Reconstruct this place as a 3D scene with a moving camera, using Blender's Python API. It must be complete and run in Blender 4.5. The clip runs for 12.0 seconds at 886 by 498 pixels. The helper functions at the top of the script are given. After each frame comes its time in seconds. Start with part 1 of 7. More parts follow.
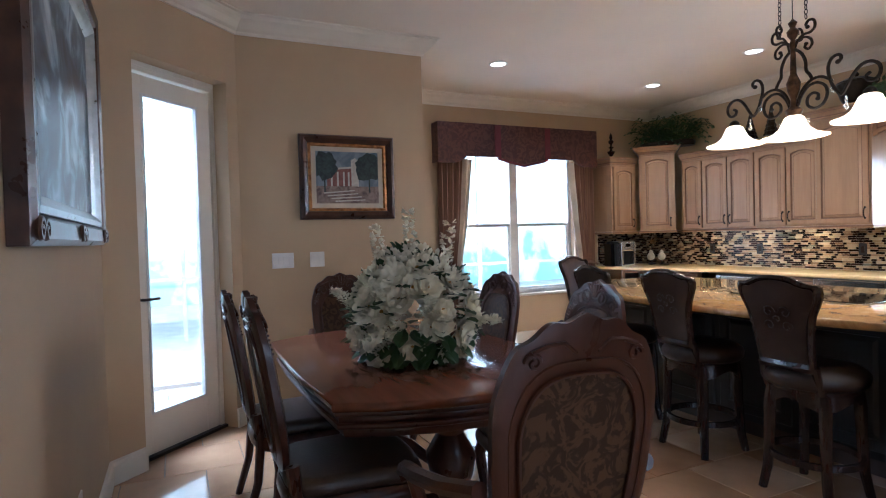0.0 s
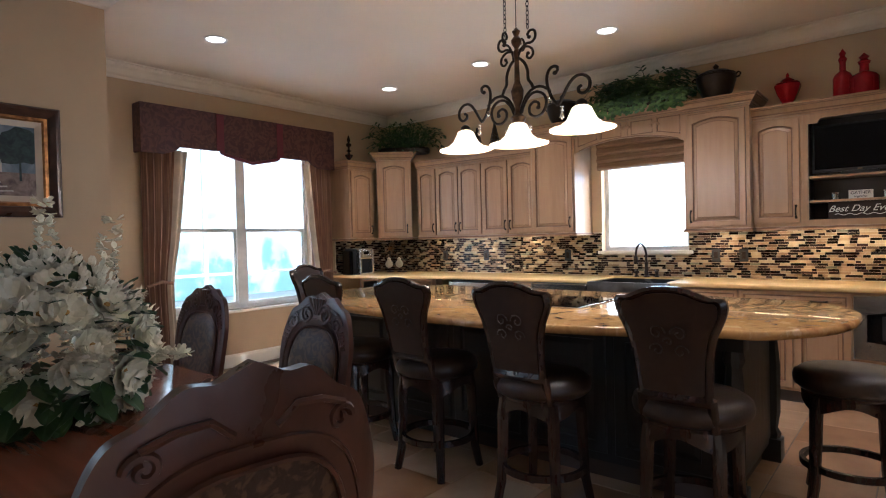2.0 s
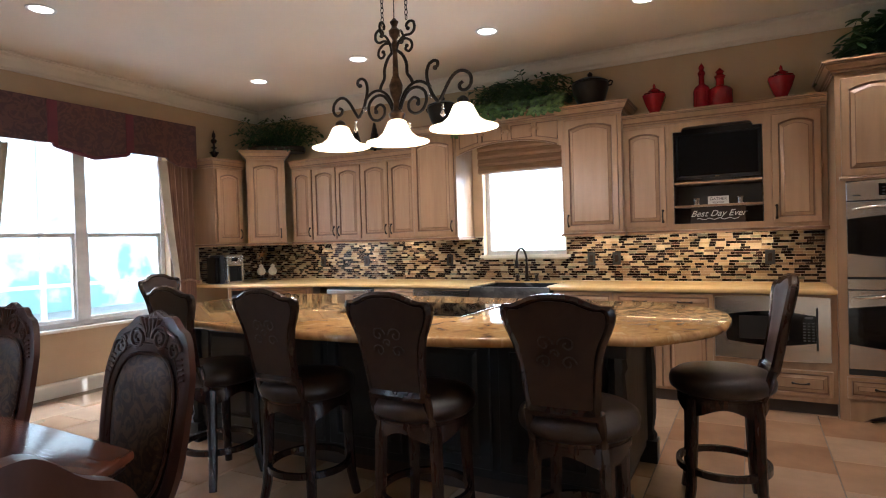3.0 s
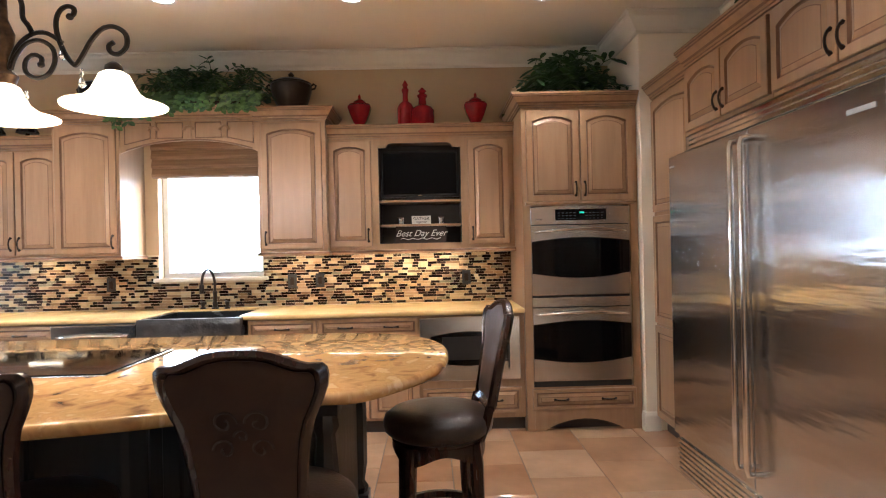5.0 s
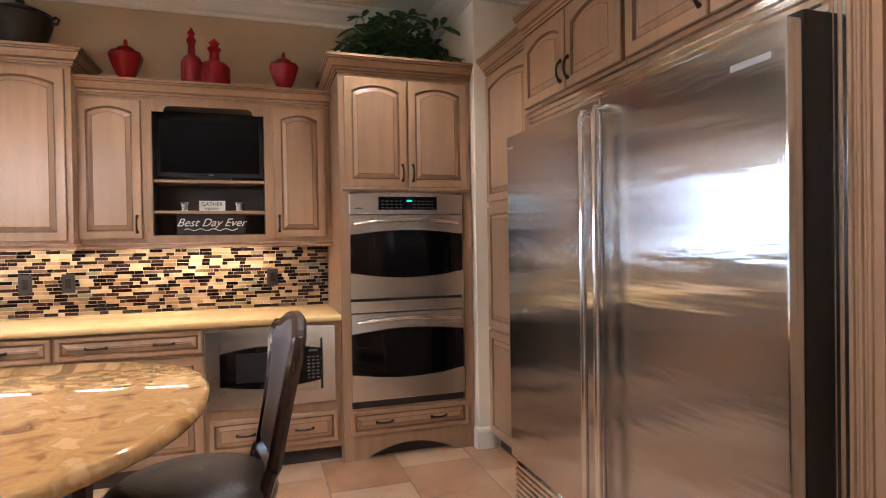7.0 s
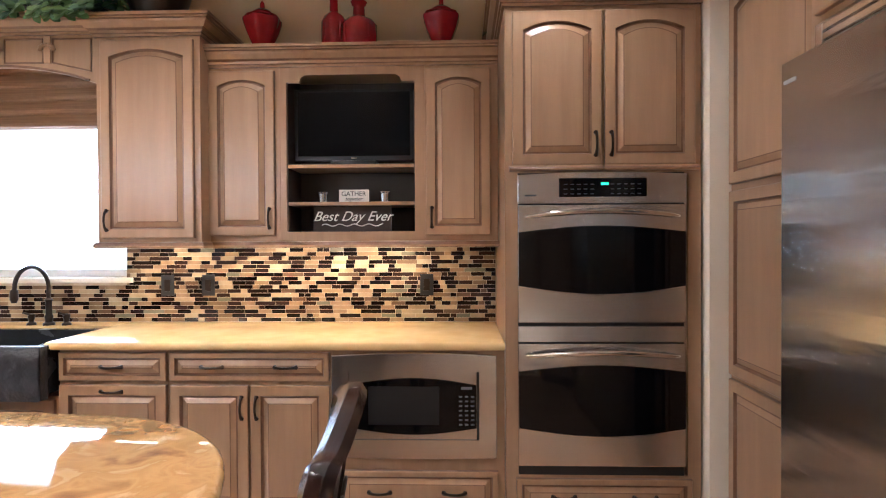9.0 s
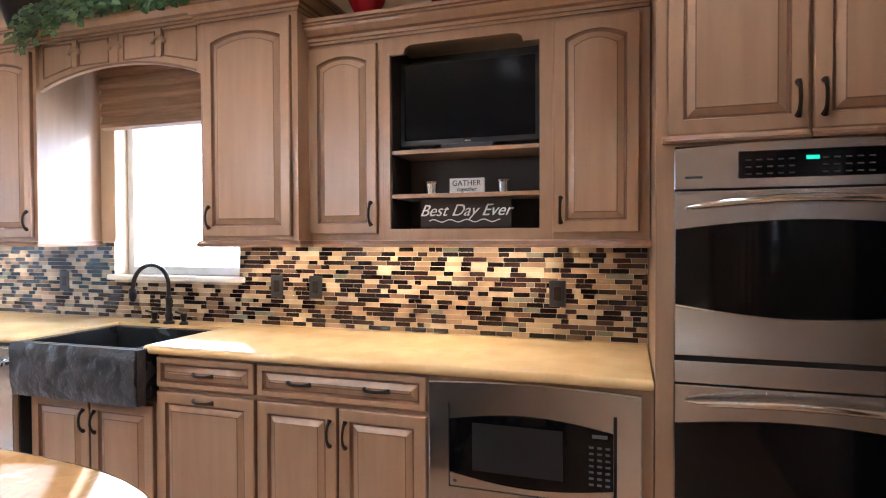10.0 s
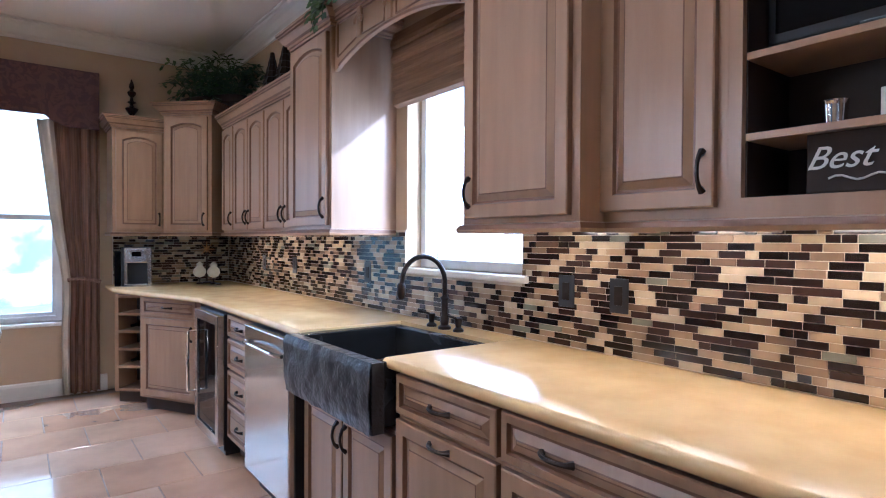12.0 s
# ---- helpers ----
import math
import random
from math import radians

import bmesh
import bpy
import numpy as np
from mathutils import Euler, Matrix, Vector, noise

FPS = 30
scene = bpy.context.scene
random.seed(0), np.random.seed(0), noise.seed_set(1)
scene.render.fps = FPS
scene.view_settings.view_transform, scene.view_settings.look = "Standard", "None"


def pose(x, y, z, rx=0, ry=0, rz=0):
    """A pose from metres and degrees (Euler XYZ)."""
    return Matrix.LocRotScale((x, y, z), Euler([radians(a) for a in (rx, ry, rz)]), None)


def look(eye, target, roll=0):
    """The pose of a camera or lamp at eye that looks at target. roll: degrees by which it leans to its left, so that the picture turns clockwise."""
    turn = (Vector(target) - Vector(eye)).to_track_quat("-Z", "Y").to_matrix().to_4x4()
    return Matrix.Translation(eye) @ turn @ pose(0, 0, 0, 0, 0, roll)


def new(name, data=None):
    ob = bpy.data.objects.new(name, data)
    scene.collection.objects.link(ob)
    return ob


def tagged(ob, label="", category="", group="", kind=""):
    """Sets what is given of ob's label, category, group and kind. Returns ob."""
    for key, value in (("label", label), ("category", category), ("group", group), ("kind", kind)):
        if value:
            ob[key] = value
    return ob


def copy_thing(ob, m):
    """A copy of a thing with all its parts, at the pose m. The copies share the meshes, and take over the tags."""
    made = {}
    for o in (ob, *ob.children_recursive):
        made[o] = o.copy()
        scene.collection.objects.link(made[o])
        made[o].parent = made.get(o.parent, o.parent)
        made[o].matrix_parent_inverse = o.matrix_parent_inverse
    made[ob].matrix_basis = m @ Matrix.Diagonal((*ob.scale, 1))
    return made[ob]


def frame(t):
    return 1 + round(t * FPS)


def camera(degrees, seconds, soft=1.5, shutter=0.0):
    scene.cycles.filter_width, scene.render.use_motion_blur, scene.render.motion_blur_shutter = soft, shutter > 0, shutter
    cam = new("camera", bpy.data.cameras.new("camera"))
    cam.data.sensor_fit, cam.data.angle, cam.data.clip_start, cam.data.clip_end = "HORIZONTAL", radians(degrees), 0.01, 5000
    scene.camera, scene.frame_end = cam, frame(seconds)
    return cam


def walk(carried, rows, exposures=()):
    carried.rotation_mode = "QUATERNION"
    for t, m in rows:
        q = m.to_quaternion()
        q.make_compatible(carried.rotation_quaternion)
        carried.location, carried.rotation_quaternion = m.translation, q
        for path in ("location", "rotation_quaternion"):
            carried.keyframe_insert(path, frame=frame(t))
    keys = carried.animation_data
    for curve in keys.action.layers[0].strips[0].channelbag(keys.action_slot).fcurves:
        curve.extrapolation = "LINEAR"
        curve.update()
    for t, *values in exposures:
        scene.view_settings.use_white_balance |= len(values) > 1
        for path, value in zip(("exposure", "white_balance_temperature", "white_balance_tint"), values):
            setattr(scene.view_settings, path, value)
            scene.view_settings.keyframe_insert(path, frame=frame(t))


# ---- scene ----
cam = camera(75.5, 12.0, soft=1.1)
METRES, EYE, TILT, LEAN, TURN = 5.2, 1.25, 0.0, 0.0, -24.7
PATH = [
    (0, (0.528, 0.335, 1.364), (1.375, 2.146, 1.322), -1.6),
    (0.5, (0.609, 0.453, 1.347), (1.574, 2.204, 1.305), -1.4),
    (1, (0.670, 0.571, 1.355), (1.806, 2.217, 1.311), -1.4),
    (1.5, (0.790, 0.625, 1.346), (2.129, 2.109, 1.304), -1.5),
    (2, (0.968, 0.715, 1.335), (2.503, 1.997, 1.301), -1.4),
    (2.5, (1.100, 0.781, 1.326), (2.777, 1.870, 1.302), -1.4),
    (2.7, (1.144, 0.802, 1.329), (2.856, 1.837, 1.302), -1.6),
    (4.3, (1.554, 1.011, 1.355), (3.520, 1.379, 1.367), -0.9),
    (4.5, (1.615, 1.015, 1.359), (3.599, 1.265, 1.374), -1.2),
    (5, (1.800, 0.994, 1.365), (3.800, 0.953, 1.366), -1.3),
    (5.5, (1.961, 0.949, 1.367), (3.936, 0.632, 1.357), -1.4),
    (6, (2.121, 0.905, 1.354), (4.050, 0.380, 1.332), -1.4),
    (6.5, (2.287, 0.856, 1.341), (4.190, 0.241, 1.320), -1.1),
    (6.7, (2.371, 0.829, 1.344), (4.272, 0.209, 1.324), -1.0),
    (8.3, (3.070, 0.545, 1.346), (5.050, 0.271, 1.314), -0.3),
    (8.5, (3.185, 0.531, 1.349), (5.177, 0.347, 1.317), -0.4),
    (9, (3.479, 0.502, 1.363), (5.478, 0.568, 1.339), -0.3),
    (9.5, (3.784, 0.431, 1.373), (5.756, 0.764, 1.342), -0.3),
    (10, (4.057, 0.393, 1.379), (5.958, 1.010, 1.341), -0.2),
    (10.5, (4.340, 0.437, 1.368), (6.135, 1.319, 1.330), -0.1),
    (11, (4.615, 0.517, 1.338), (6.265, 1.647, 1.304), -0.2),
    (11.5, (4.866, 0.593, 1.330), (6.321, 1.965, 1.296), -0.1),
    (12, (5.017, 0.731, 1.313), (6.216, 2.332, 1.284), 0.3),
]
EXPOSURES = [(0.0, 0.18, 4800, 10), (2.5, 0.0, 5200, 10), (4.5, 0.72, 5350, 10), (5.5, 0.70, 5250, 10), (6.5, 0.82, 5200, 12), (8.5, 0.78, 5000, 12), (9.5, 0.72, 5000, 12), (10.5, 0.48, 4750, 13), (12.0, 0.05, 4350, 14)]
walk(cam, [(t, look(eye, target, roll)) for t, eye, target, roll in PATH], EXPOSURES)

# ---- world, sun, large lights ----
world = bpy.data.worlds.new("world")
scene.world = world
world.use_nodes = True
wn = world.node_tree.nodes
sky = wn.new("ShaderNodeTexSky")
sky.sky_type = "NISHITA"
sky.sun_disc = False
SUN_DIR = Vector((-0.6, 0.95, -0.50)).normalized()
sky.sun_elevation = math.asin(-SUN_DIR.z)
sky.sun_rotation = math.atan2(-SUN_DIR.x, -SUN_DIR.y)
world.node_tree.links.new(sky.outputs[0], wn["Background"].inputs[0])
wn["Background"].inputs[1].default_value = 0.15


def lamp(name, kind, energy, m, color=(1, 1, 1), **more):
    data = bpy.data.lights.new(name, kind)
    data.energy, data.color = energy, color
    for k, v in more.items():
        setattr(data, k, v)
    ob = new(name, data)
    ob.matrix_world = m
    return ob


lamp("sun", "SUN", 5.0, look((0, 0, 0), SUN_DIR), (1, 0.95, 0.87), angle=radians(0.5))
COOL = (0.80, 0.90, 1.0)
WARM = (1.0, 0.85, 0.68)
# added area lamps stand in for daylight: two outside above the openings, one within
lamp("daylight_north_window", "AREA", 1000, look((4.3, 8.0, 3.9), (4.3, 4.6, 0.9)), COOL, shape="RECTANGLE", size=3.4, size_y=2.2)
lamp("daylight_sink_window", "AREA", 20, look((6.86, 2.85, 1.6), (0, 2.85, 1.0)), COOL, shape="RECTANGLE", size=0.85, size_y=0.8)
lamp("daylight_patio_door", "AREA", 620, look((-0.9, 6.3, 3.9), (1.3, 3.6, 0.3)), COOL, shape="RECTANGLE", size=2.0, size_y=2.0)
# fill lamp added in the unseen space behind the camera
lamp("daylight_family_room", "AREA", 20, look((1.6, -3.3, 1.5), (2.4, 5, 0.9)), (0.9, 0.94, 1.0), shape="RECTANGLE", size=2.4, size_y=1.8)


# ---- materials ----
def mat(name, color, rough=0.5, metal=0.0, **k):
    """A Principled material with noise in its colour, roughness and relief."""
    m = bpy.data.materials.new(name)
    m.use_nodes = True
    nt = m.node_tree
    b = nt.nodes["Principled BSDF"]
    b.inputs["Roughness"].default_value = rough
    b.inputs["Metallic"].default_value = metal
    for key, value in k.get("extra", {}).items():
        b.inputs[key].default_value = value
    co = nt.nodes.new("ShaderNodeTexCoord")
    mp = nt.nodes.new("ShaderNodeMapping")
    mp.inputs["Scale"].default_value = k.get("stretch", (1, 1, 1))
    nt.links.new(co.outputs["Object"], mp.inputs[0])
    vec = mp.outputs[0]
    if k.get("shift"):
        info = nt.nodes.new("ShaderNodeObjectInfo")
        add = nt.nodes.new("ShaderNodeVectorMath")
        add.operation = "MULTIPLY_ADD"
        comb = nt.nodes.new("ShaderNodeCombineXYZ")
        for i in range(3):
            nt.links.new(info.outputs["Random"], comb.inputs[i])
        nt.links.new(comb.outputs[0], add.inputs[0])
        add.inputs[1].default_value = (31, 17, 23)
        nt.links.new(vec, add.inputs[2])
        vec = add.outputs[0]
    c2 = k.get("color2", tuple(c * 0.8 for c in color))
    n = nt.nodes.new("ShaderNodeTexNoise")
    n.inputs["Scale"].default_value = k.get("scale", 6)
    n.inputs["Detail"].default_value = 6
    n.inputs["Distortion"].default_value = k.get("distort", 0.0)
    nt.links.new(vec, n.inputs["Vector"])
    r = nt.nodes.new("ShaderNodeValToRGB")
    r.color_ramp.elements[0].position, r.color_ramp.elements[1].position = k.get("ramp", (0.35, 0.65))
    r.color_ramp.elements[0].color, r.color_ramp.elements[1].color = (*c2, 1), (*color, 1)
    for pos, col in k.get("stops", ()):
        e = r.color_ramp.elements.new(pos)
        e.color = (*col, 1)
    nt.links.new(n.outputs["Fac"], r.inputs[0])
    out = r.outputs[0]
    if "big" in k:
        n2 = nt.nodes.new("ShaderNodeTexNoise")
        n2.inputs["Scale"].default_value = k["big"]
        n2.inputs["Detail"].default_value = 3
        nt.links.new(vec, n2.inputs["Vector"])
        mx = nt.nodes.new("ShaderNodeMix")
        mx.data_type, mx.blend_type = "RGBA", "MULTIPLY"
        mx.inputs["Factor"].default_value = k.get("bigmix", 0.35)
        nt.links.new(out, mx.inputs[6])
        mr = nt.nodes.new("ShaderNodeMapRange")
        mr.inputs[1].default_value, mr.inputs[2].default_value, mr.inputs[3].default_value, mr.inputs[4].default_value = 0.3, 0.7, 0.4, 1.15
        nt.links.new(n2.outputs["Fac"], mr.inputs[0])
        nt.links.new(mr.outputs[0], mx.inputs[7])
        out = mx.outputs[2]
    nt.links.new(out, b.inputs["Base Color"])
    if k.get("bump", 0.1):
        nb = nt.nodes.new("ShaderNodeTexNoise")
        nb.inputs["Scale"].default_value = k.get("bscale", 60)
        nb.inputs["Detail"].default_value = 4
        nt.links.new(vec, nb.inputs["Vector"])
        bp = nt.nodes.new("ShaderNodeBump")
        bp.inputs["Strength"].default_value = k.get("bump", 0.1)
        bp.inputs["Distance"].default_value = k.get("bdist", 0.004)
        nt.links.new(nb.outputs["Fac"], bp.inputs["Height"])
        nt.links.new(bp.outputs[0], b.inputs["Normal"])
    rv = k.get("rvar", 0.08)
    if rv:
        mr2 = nt.nodes.new("ShaderNodeMapRange")
        mr2.inputs[3].default_value, mr2.inputs[4].default_value = max(0.02, rough - rv), min(1, rough + rv)
        nt.links.new(n.outputs["Fac"], mr2.inputs[0])
        nt.links.new(mr2.outputs[0], b.inputs["Roughness"])
    return m


def glow(name, color, strength):
    m = bpy.data.materials.new(name)
    m.use_nodes = True
    b = m.node_tree.nodes["Principled BSDF"]
    b.inputs["Base Color"].default_value = (*color, 1)
    b.inputs["Emission Color"].default_value = (*color, 1)
    b.inputs["Emission Strength"].default_value = strength
    return m


def brushed(m, turn, axis="X"):
    """Sets the direction of the brushing of a steel."""
    t = m.node_tree.nodes.new("ShaderNodeTangent")
    t.direction_type, t.axis = "RADIAL", axis
    b = m.node_tree.nodes["Principled BSDF"]
    m.node_tree.links.new(t.outputs[0], b.inputs["Tangent"])
    b.inputs["Anisotropic Rotation"].default_value = turn


WALL = mat("tan_wall_paint", (0.49, 0.36, 0.215), 0.75, color2=(0.46, 0.335, 0.20), scale=3, bump=0.25, bscale=140, bdist=0.002)
# Paint of the stub, lightened to carry the strong light on it.
STUB = mat("lit_wall_paint", (0.86, 0.76, 0.60), 0.6, color2=(0.83, 0.73, 0.57), scale=3, bump=0.25, bscale=140, bdist=0.002)
CEIL = mat("ceiling_paint", (0.79, 0.71, 0.585), 0.85, color2=(0.765, 0.685, 0.56), scale=2, bump=0.3, bscale=90, bdist=0.002)
TRIM = mat("cream_trim_paint", (0.74, 0.68, 0.57), 0.4, color2=(0.70, 0.64, 0.53), bump=0.05)
GLAZE = mat("brown_glaze", (0.20, 0.105, 0.055), 0.4, color2=(0.15, 0.075, 0.038), scale=9)
CAB = mat("glazed_maple", (0.372, 0.230, 0.128), 0.32, color2=(0.326, 0.197, 0.107), scale=4, stretch=(6, 6, 0.6), big=0.7, bigmix=0.14, bump=0.04, bscale=30, shift=True)
CABDARK = mat("glazed_maple_groove", (0.15, 0.085, 0.05), 0.4, scale=5, stretch=(14, 14, 0.8))
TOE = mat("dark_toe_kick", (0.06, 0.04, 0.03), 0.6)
# Near black, so that the shade inside open cabinets is in the colour.
INSIDE = mat("shaded_cabinet_interior", (0.035, 0.024, 0.018), 0.6)
BRONZE = mat("oil_rubbed_bronze", (0.035, 0.025, 0.02), 0.35, 0.8, scale=40)
STEEL = mat("brushed_steel", (0.66, 0.65, 0.64), 0.20, 1.0, color2=(0.64, 0.63, 0.62), scale=2, bump=0.0, rvar=0.0, extra={"Anisotropic": 0.8})
FRIDGE = mat("brushed_steel_wavy", (0.67, 0.68, 0.69), 0.17, 1.0, color2=(0.65, 0.66, 0.67), scale=2, stretch=(0.25, 1, 2.0), bump=0.32, bscale=2.8, bdist=0.014, rvar=0.0, extra={"Anisotropic": 1.0})
brushed(FRIDGE, 0.25)
CHROME = mat("polished_steel", (0.85, 0.83, 0.80), 0.10, 1.0)
BLACKGLASS = mat("black_glass", (0.003, 0.003, 0.004), 0.05, color2=(0.003, 0.003, 0.003), bump=0.0, rvar=0, extra={"Specular IOR Level": 0.3})
BLACKPL = mat("black_plastic", (0.012, 0.012, 0.013), 0.35)
SCREEN = mat("television_screen", (0.004, 0.004, 0.005), 0.12, bump=0.0, rvar=0, extra={"Specular IOR Level": 0.2})
COUNTER = mat("cream_solid_counter", (0.76, 0.53, 0.235), 0.20, color2=(0.68, 0.455, 0.185), scale=7, big=2.5, bigmix=0.10, bump=0.02, rvar=0.03)
GRANITE = mat("gold_granite", (0.60, 0.365, 0.14), 0.05, color2=(0.22, 0.105, 0.042), scale=10, distort=0.6, ramp=(0.28, 0.72), stops=((0.40, (0.42, 0.225, 0.08)), (0.49, (0.54, 0.31, 0.11)), (0.58, (0.47, 0.26, 0.09)), (0.64, (0.60, 0.385, 0.17))), big=2.4, bigmix=0.4, bump=0.0, rvar=0.02)
SINK = mat("hammered_dark_stone", (0.045, 0.04, 0.038), 0.35, color2=(0.02, 0.018, 0.017), scale=9, bump=1.0, bscale=9, bdist=0.03)
SINKIN = mat("dark_sink_basin", (0.02, 0.02, 0.02), 0.25)
ISLAND = mat("black_glazed_wood", (0.016, 0.0165, 0.015), 0.4, color2=(0.012, 0.011, 0.010), scale=5, stretch=(10, 10, 1))
WOOD = mat("carved_mahogany", (0.066, 0.021, 0.011), 0.30, color2=(0.042, 0.013, 0.007), scale=6, stretch=(3, 3, 1.2), bump=0.15, bscale=25)
STOOLWOOD = mat("dark_walnut", (0.032, 0.012, 0.008), 0.24, color2=(0.014, 0.007, 0.005), scale=8, stretch=(5, 5, 1.2), bump=0.1)
TABLE = mat("polished_mahogany", (0.145, 0.046, 0.021), 0.17, color2=(0.12, 0.037, 0.017), scale=3, stretch=(9, 0.8, 5), big=2, bigmix=0.3, bump=0.05, bscale=20)
PLATE = mat("engraved_badge_metal", (0.50, 0.50, 0.50), 0.4, 0.3, bump=0)
STEM = mat("antique_bronze_stem", (0.16, 0.085, 0.04), 0.35, 0.6, color2=(0.05, 0.028, 0.015), scale=25)
LEATHER = mat("brown_leather", (0.045, 0.027, 0.018), 0.36, color2=(0.022, 0.013, 0.009), scale=12, bump=0.3, bscale=90)
DAMASK = mat("brown_damask", (0.085, 0.045, 0.021), 0.55, color2=(0.038, 0.018, 0.009), scale=13, distort=3.5, ramp=(0.46, 0.54), bump=0.6, bscale=24, bdist=0.005, extra={"Specular IOR Level": 0.25})
TOOLED = mat("tooled_leather", (0.046, 0.024, 0.014), 0.5, color2=(0.032, 0.016, 0.010), scale=7, distort=1.5, bump=0.25, bscale=30, bdist=0.003, extra={"Specular IOR Level": 0.35})
VALANCE = mat("burgundy_damask", (0.105, 0.045, 0.036), 0.65, color2=(0.060, 0.022, 0.022), scale=9, distort=3, ramp=(0.46, 0.55), bump=0.3, bscale=60)
VALTRIM = mat("crimson_band", (0.14, 0.018, 0.032), 0.6, bump=0.2)
DRAPE = mat("tan_striped_drape", (0.30, 0.17, 0.10), 0.7, color2=(0.15, 0.075, 0.05), scale=2.2, stretch=(30, 30, 0.05), bump=0.2)
SHEER = mat("cream_drape_lining", (0.68, 0.58, 0.44), 0.8, bump=0.1)
ROMAN = mat("brown_roman_shade", (0.30, 0.18, 0.095), 0.75, color2=(0.22, 0.125, 0.065), scale=4, stretch=(1, 1, 30), bump=0.3)
RED = mat("red_glazed_ceramic", (0.30, 0.008, 0.012), 0.14, color2=(0.20, 0.004, 0.008), scale=10)
POT = mat("aged_bronze_pot", (0.035, 0.025, 0.018), 0.35, 0.6, color2=(0.02, 0.014, 0.01), scale=12)
LEAF = mat("green_leaf", (0.045, 0.10, 0.028), 0.45, color2=(0.022, 0.055, 0.015), scale=14, shift=True)
LEAFLT = mat("light_green_leaf", (0.11, 0.19, 0.05), 0.45, color2=(0.06, 0.12, 0.03), scale=14)
PETAL = mat("cream_petal", (0.86, 0.81, 0.66), 0.6, color2=(0.76, 0.70, 0.52), scale=20)
YELLOW = mat("flower_centre", (0.42, 0.24, 0.05), 0.7)
WHITE = mat("white_plastic", (0.78, 0.76, 0.72), 0.35, bump=0.0)
IRON = mat("wrought_iron", (0.045, 0.035, 0.028), 0.45, 0.7, color2=(0.02, 0.015, 0.012), scale=30)
GOLD = mat("aged_gold_leaf", (0.50, 0.24, 0.08), 0.4, 0.7, color2=(0.20, 0.09, 0.03), scale=25)
SHADE = glow("alabaster_shade_lit", (1.0, 0.80, 0.52), 2.6)
BULB = glow("lamp_lens", (1.0, 0.90, 0.74), 9.0)
BUTTON = mat("grey_printed_legend", (0.10, 0.10, 0.105), 0.5, bump=0)
PUCK = glow("light_bar_lens", (1.0, 0.80, 0.54), 11.0)
DIGITS = glow("green_digits", (0.1, 0.9, 0.5), 0.6)
CRYSTAL = mat("crystal_drop", (0.9, 0.88, 0.82), 0.05, extra={"Transmission Weight": 0.8, "IOR": 1.5}, bump=0, rvar=0)
GROUT = mat("grey_brown_grout", (0.20, 0.145, 0.10), 0.8)
MGROUT = mat("mosaic_grout", (0.60, 0.50, 0.36), 0.8)
CHALK = mat("white_letters", (0.75, 0.73, 0.68), 0.6, bump=0)
SIGN = mat("weathered_sign_board", (0.035, 0.022, 0.016), 0.85, scale=10)
SILVER = mat("silver_leaf_frame", (0.45, 0.50, 0.52), 0.3, 0.8, scale=20)
LINEN = mat("picture_mat_linen", (0.60, 0.50, 0.38), 0.8)
OUTDOOR = mat("patio_concrete", (0.68, 0.66, 0.62), 0.8, scale=4)
GLASS = mat("window_glass", (1, 1, 1), 0.0, color2=(1, 1, 1), bump=0, rvar=0, extra={"Transmission Weight": 1.0, "IOR": 1.45})


def random_tint(name, stops, rough, island=False, grain=0.25, bump=0.05, scale=9):
    """A material whose colour is picked at random for each object or each loose piece."""
    m = bpy.data.materials.new(name)
    m.use_nodes = True
    nt = m.node_tree
    b = nt.nodes["Principled BSDF"]
    b.inputs["Roughness"].default_value = rough
    if island:
        src = nt.nodes.new("ShaderNodeNewGeometry").outputs["Random Per Island"]
    else:
        src = nt.nodes.new("ShaderNodeObjectInfo").outputs["Random"]
    r = nt.nodes.new("ShaderNodeValToRGB")
    r.color_ramp.interpolation = "CONSTANT"
    while len(r.color_ramp.elements) < len(stops):
        r.color_ramp.elements.new(0.5)
    for i, (pos, col) in enumerate(stops):
        r.color_ramp.elements[i].position = pos
        r.color_ramp.elements[i].color = (*col, 1)
    nt.links.new(src, r.inputs[0])
    n = nt.nodes.new("ShaderNodeTexNoise")
    n.inputs["Scale"].default_value = scale
    n.inputs["Detail"].default_value = 6
    co = nt.nodes.new("ShaderNodeTexCoord")
    geo = nt.nodes.new("ShaderNodeNewGeometry")
    nt.links.new(geo.outputs["Position"], n.inputs["Vector"])
    mr = nt.nodes.new("ShaderNodeMapRange")
    mr.inputs[1].default_value, mr.inputs[2].default_value = 0.3, 0.7
    mr.inputs[3].default_value, mr.inputs[4].default_value = 1 - grain, 1 + grain * 0.4
    nt.links.new(n.outputs["Fac"], mr.inputs[0])
    mx = nt.nodes.new("ShaderNodeMix")
    mx.data_type, mx.blend_type = "RGBA", "MULTIPLY"
    mx.inputs["Factor"].default_value = 1
    nt.links.new(r.outputs[0], mx.inputs[6])
    nt.links.new(mr.outputs[0], mx.inputs[7])
    nt.links.new(mx.outputs[2], b.inputs["Base Color"])
    bp = nt.nodes.new("ShaderNodeBump")
    bp.inputs["Strength"].default_value, bp.inputs["Distance"].default_value = bump * 4, 0.002
    nt.links.new(n.outputs["Fac"], bp.inputs["Height"])
    nt.links.new(bp.outputs[0], b.inputs["Normal"])
    return m


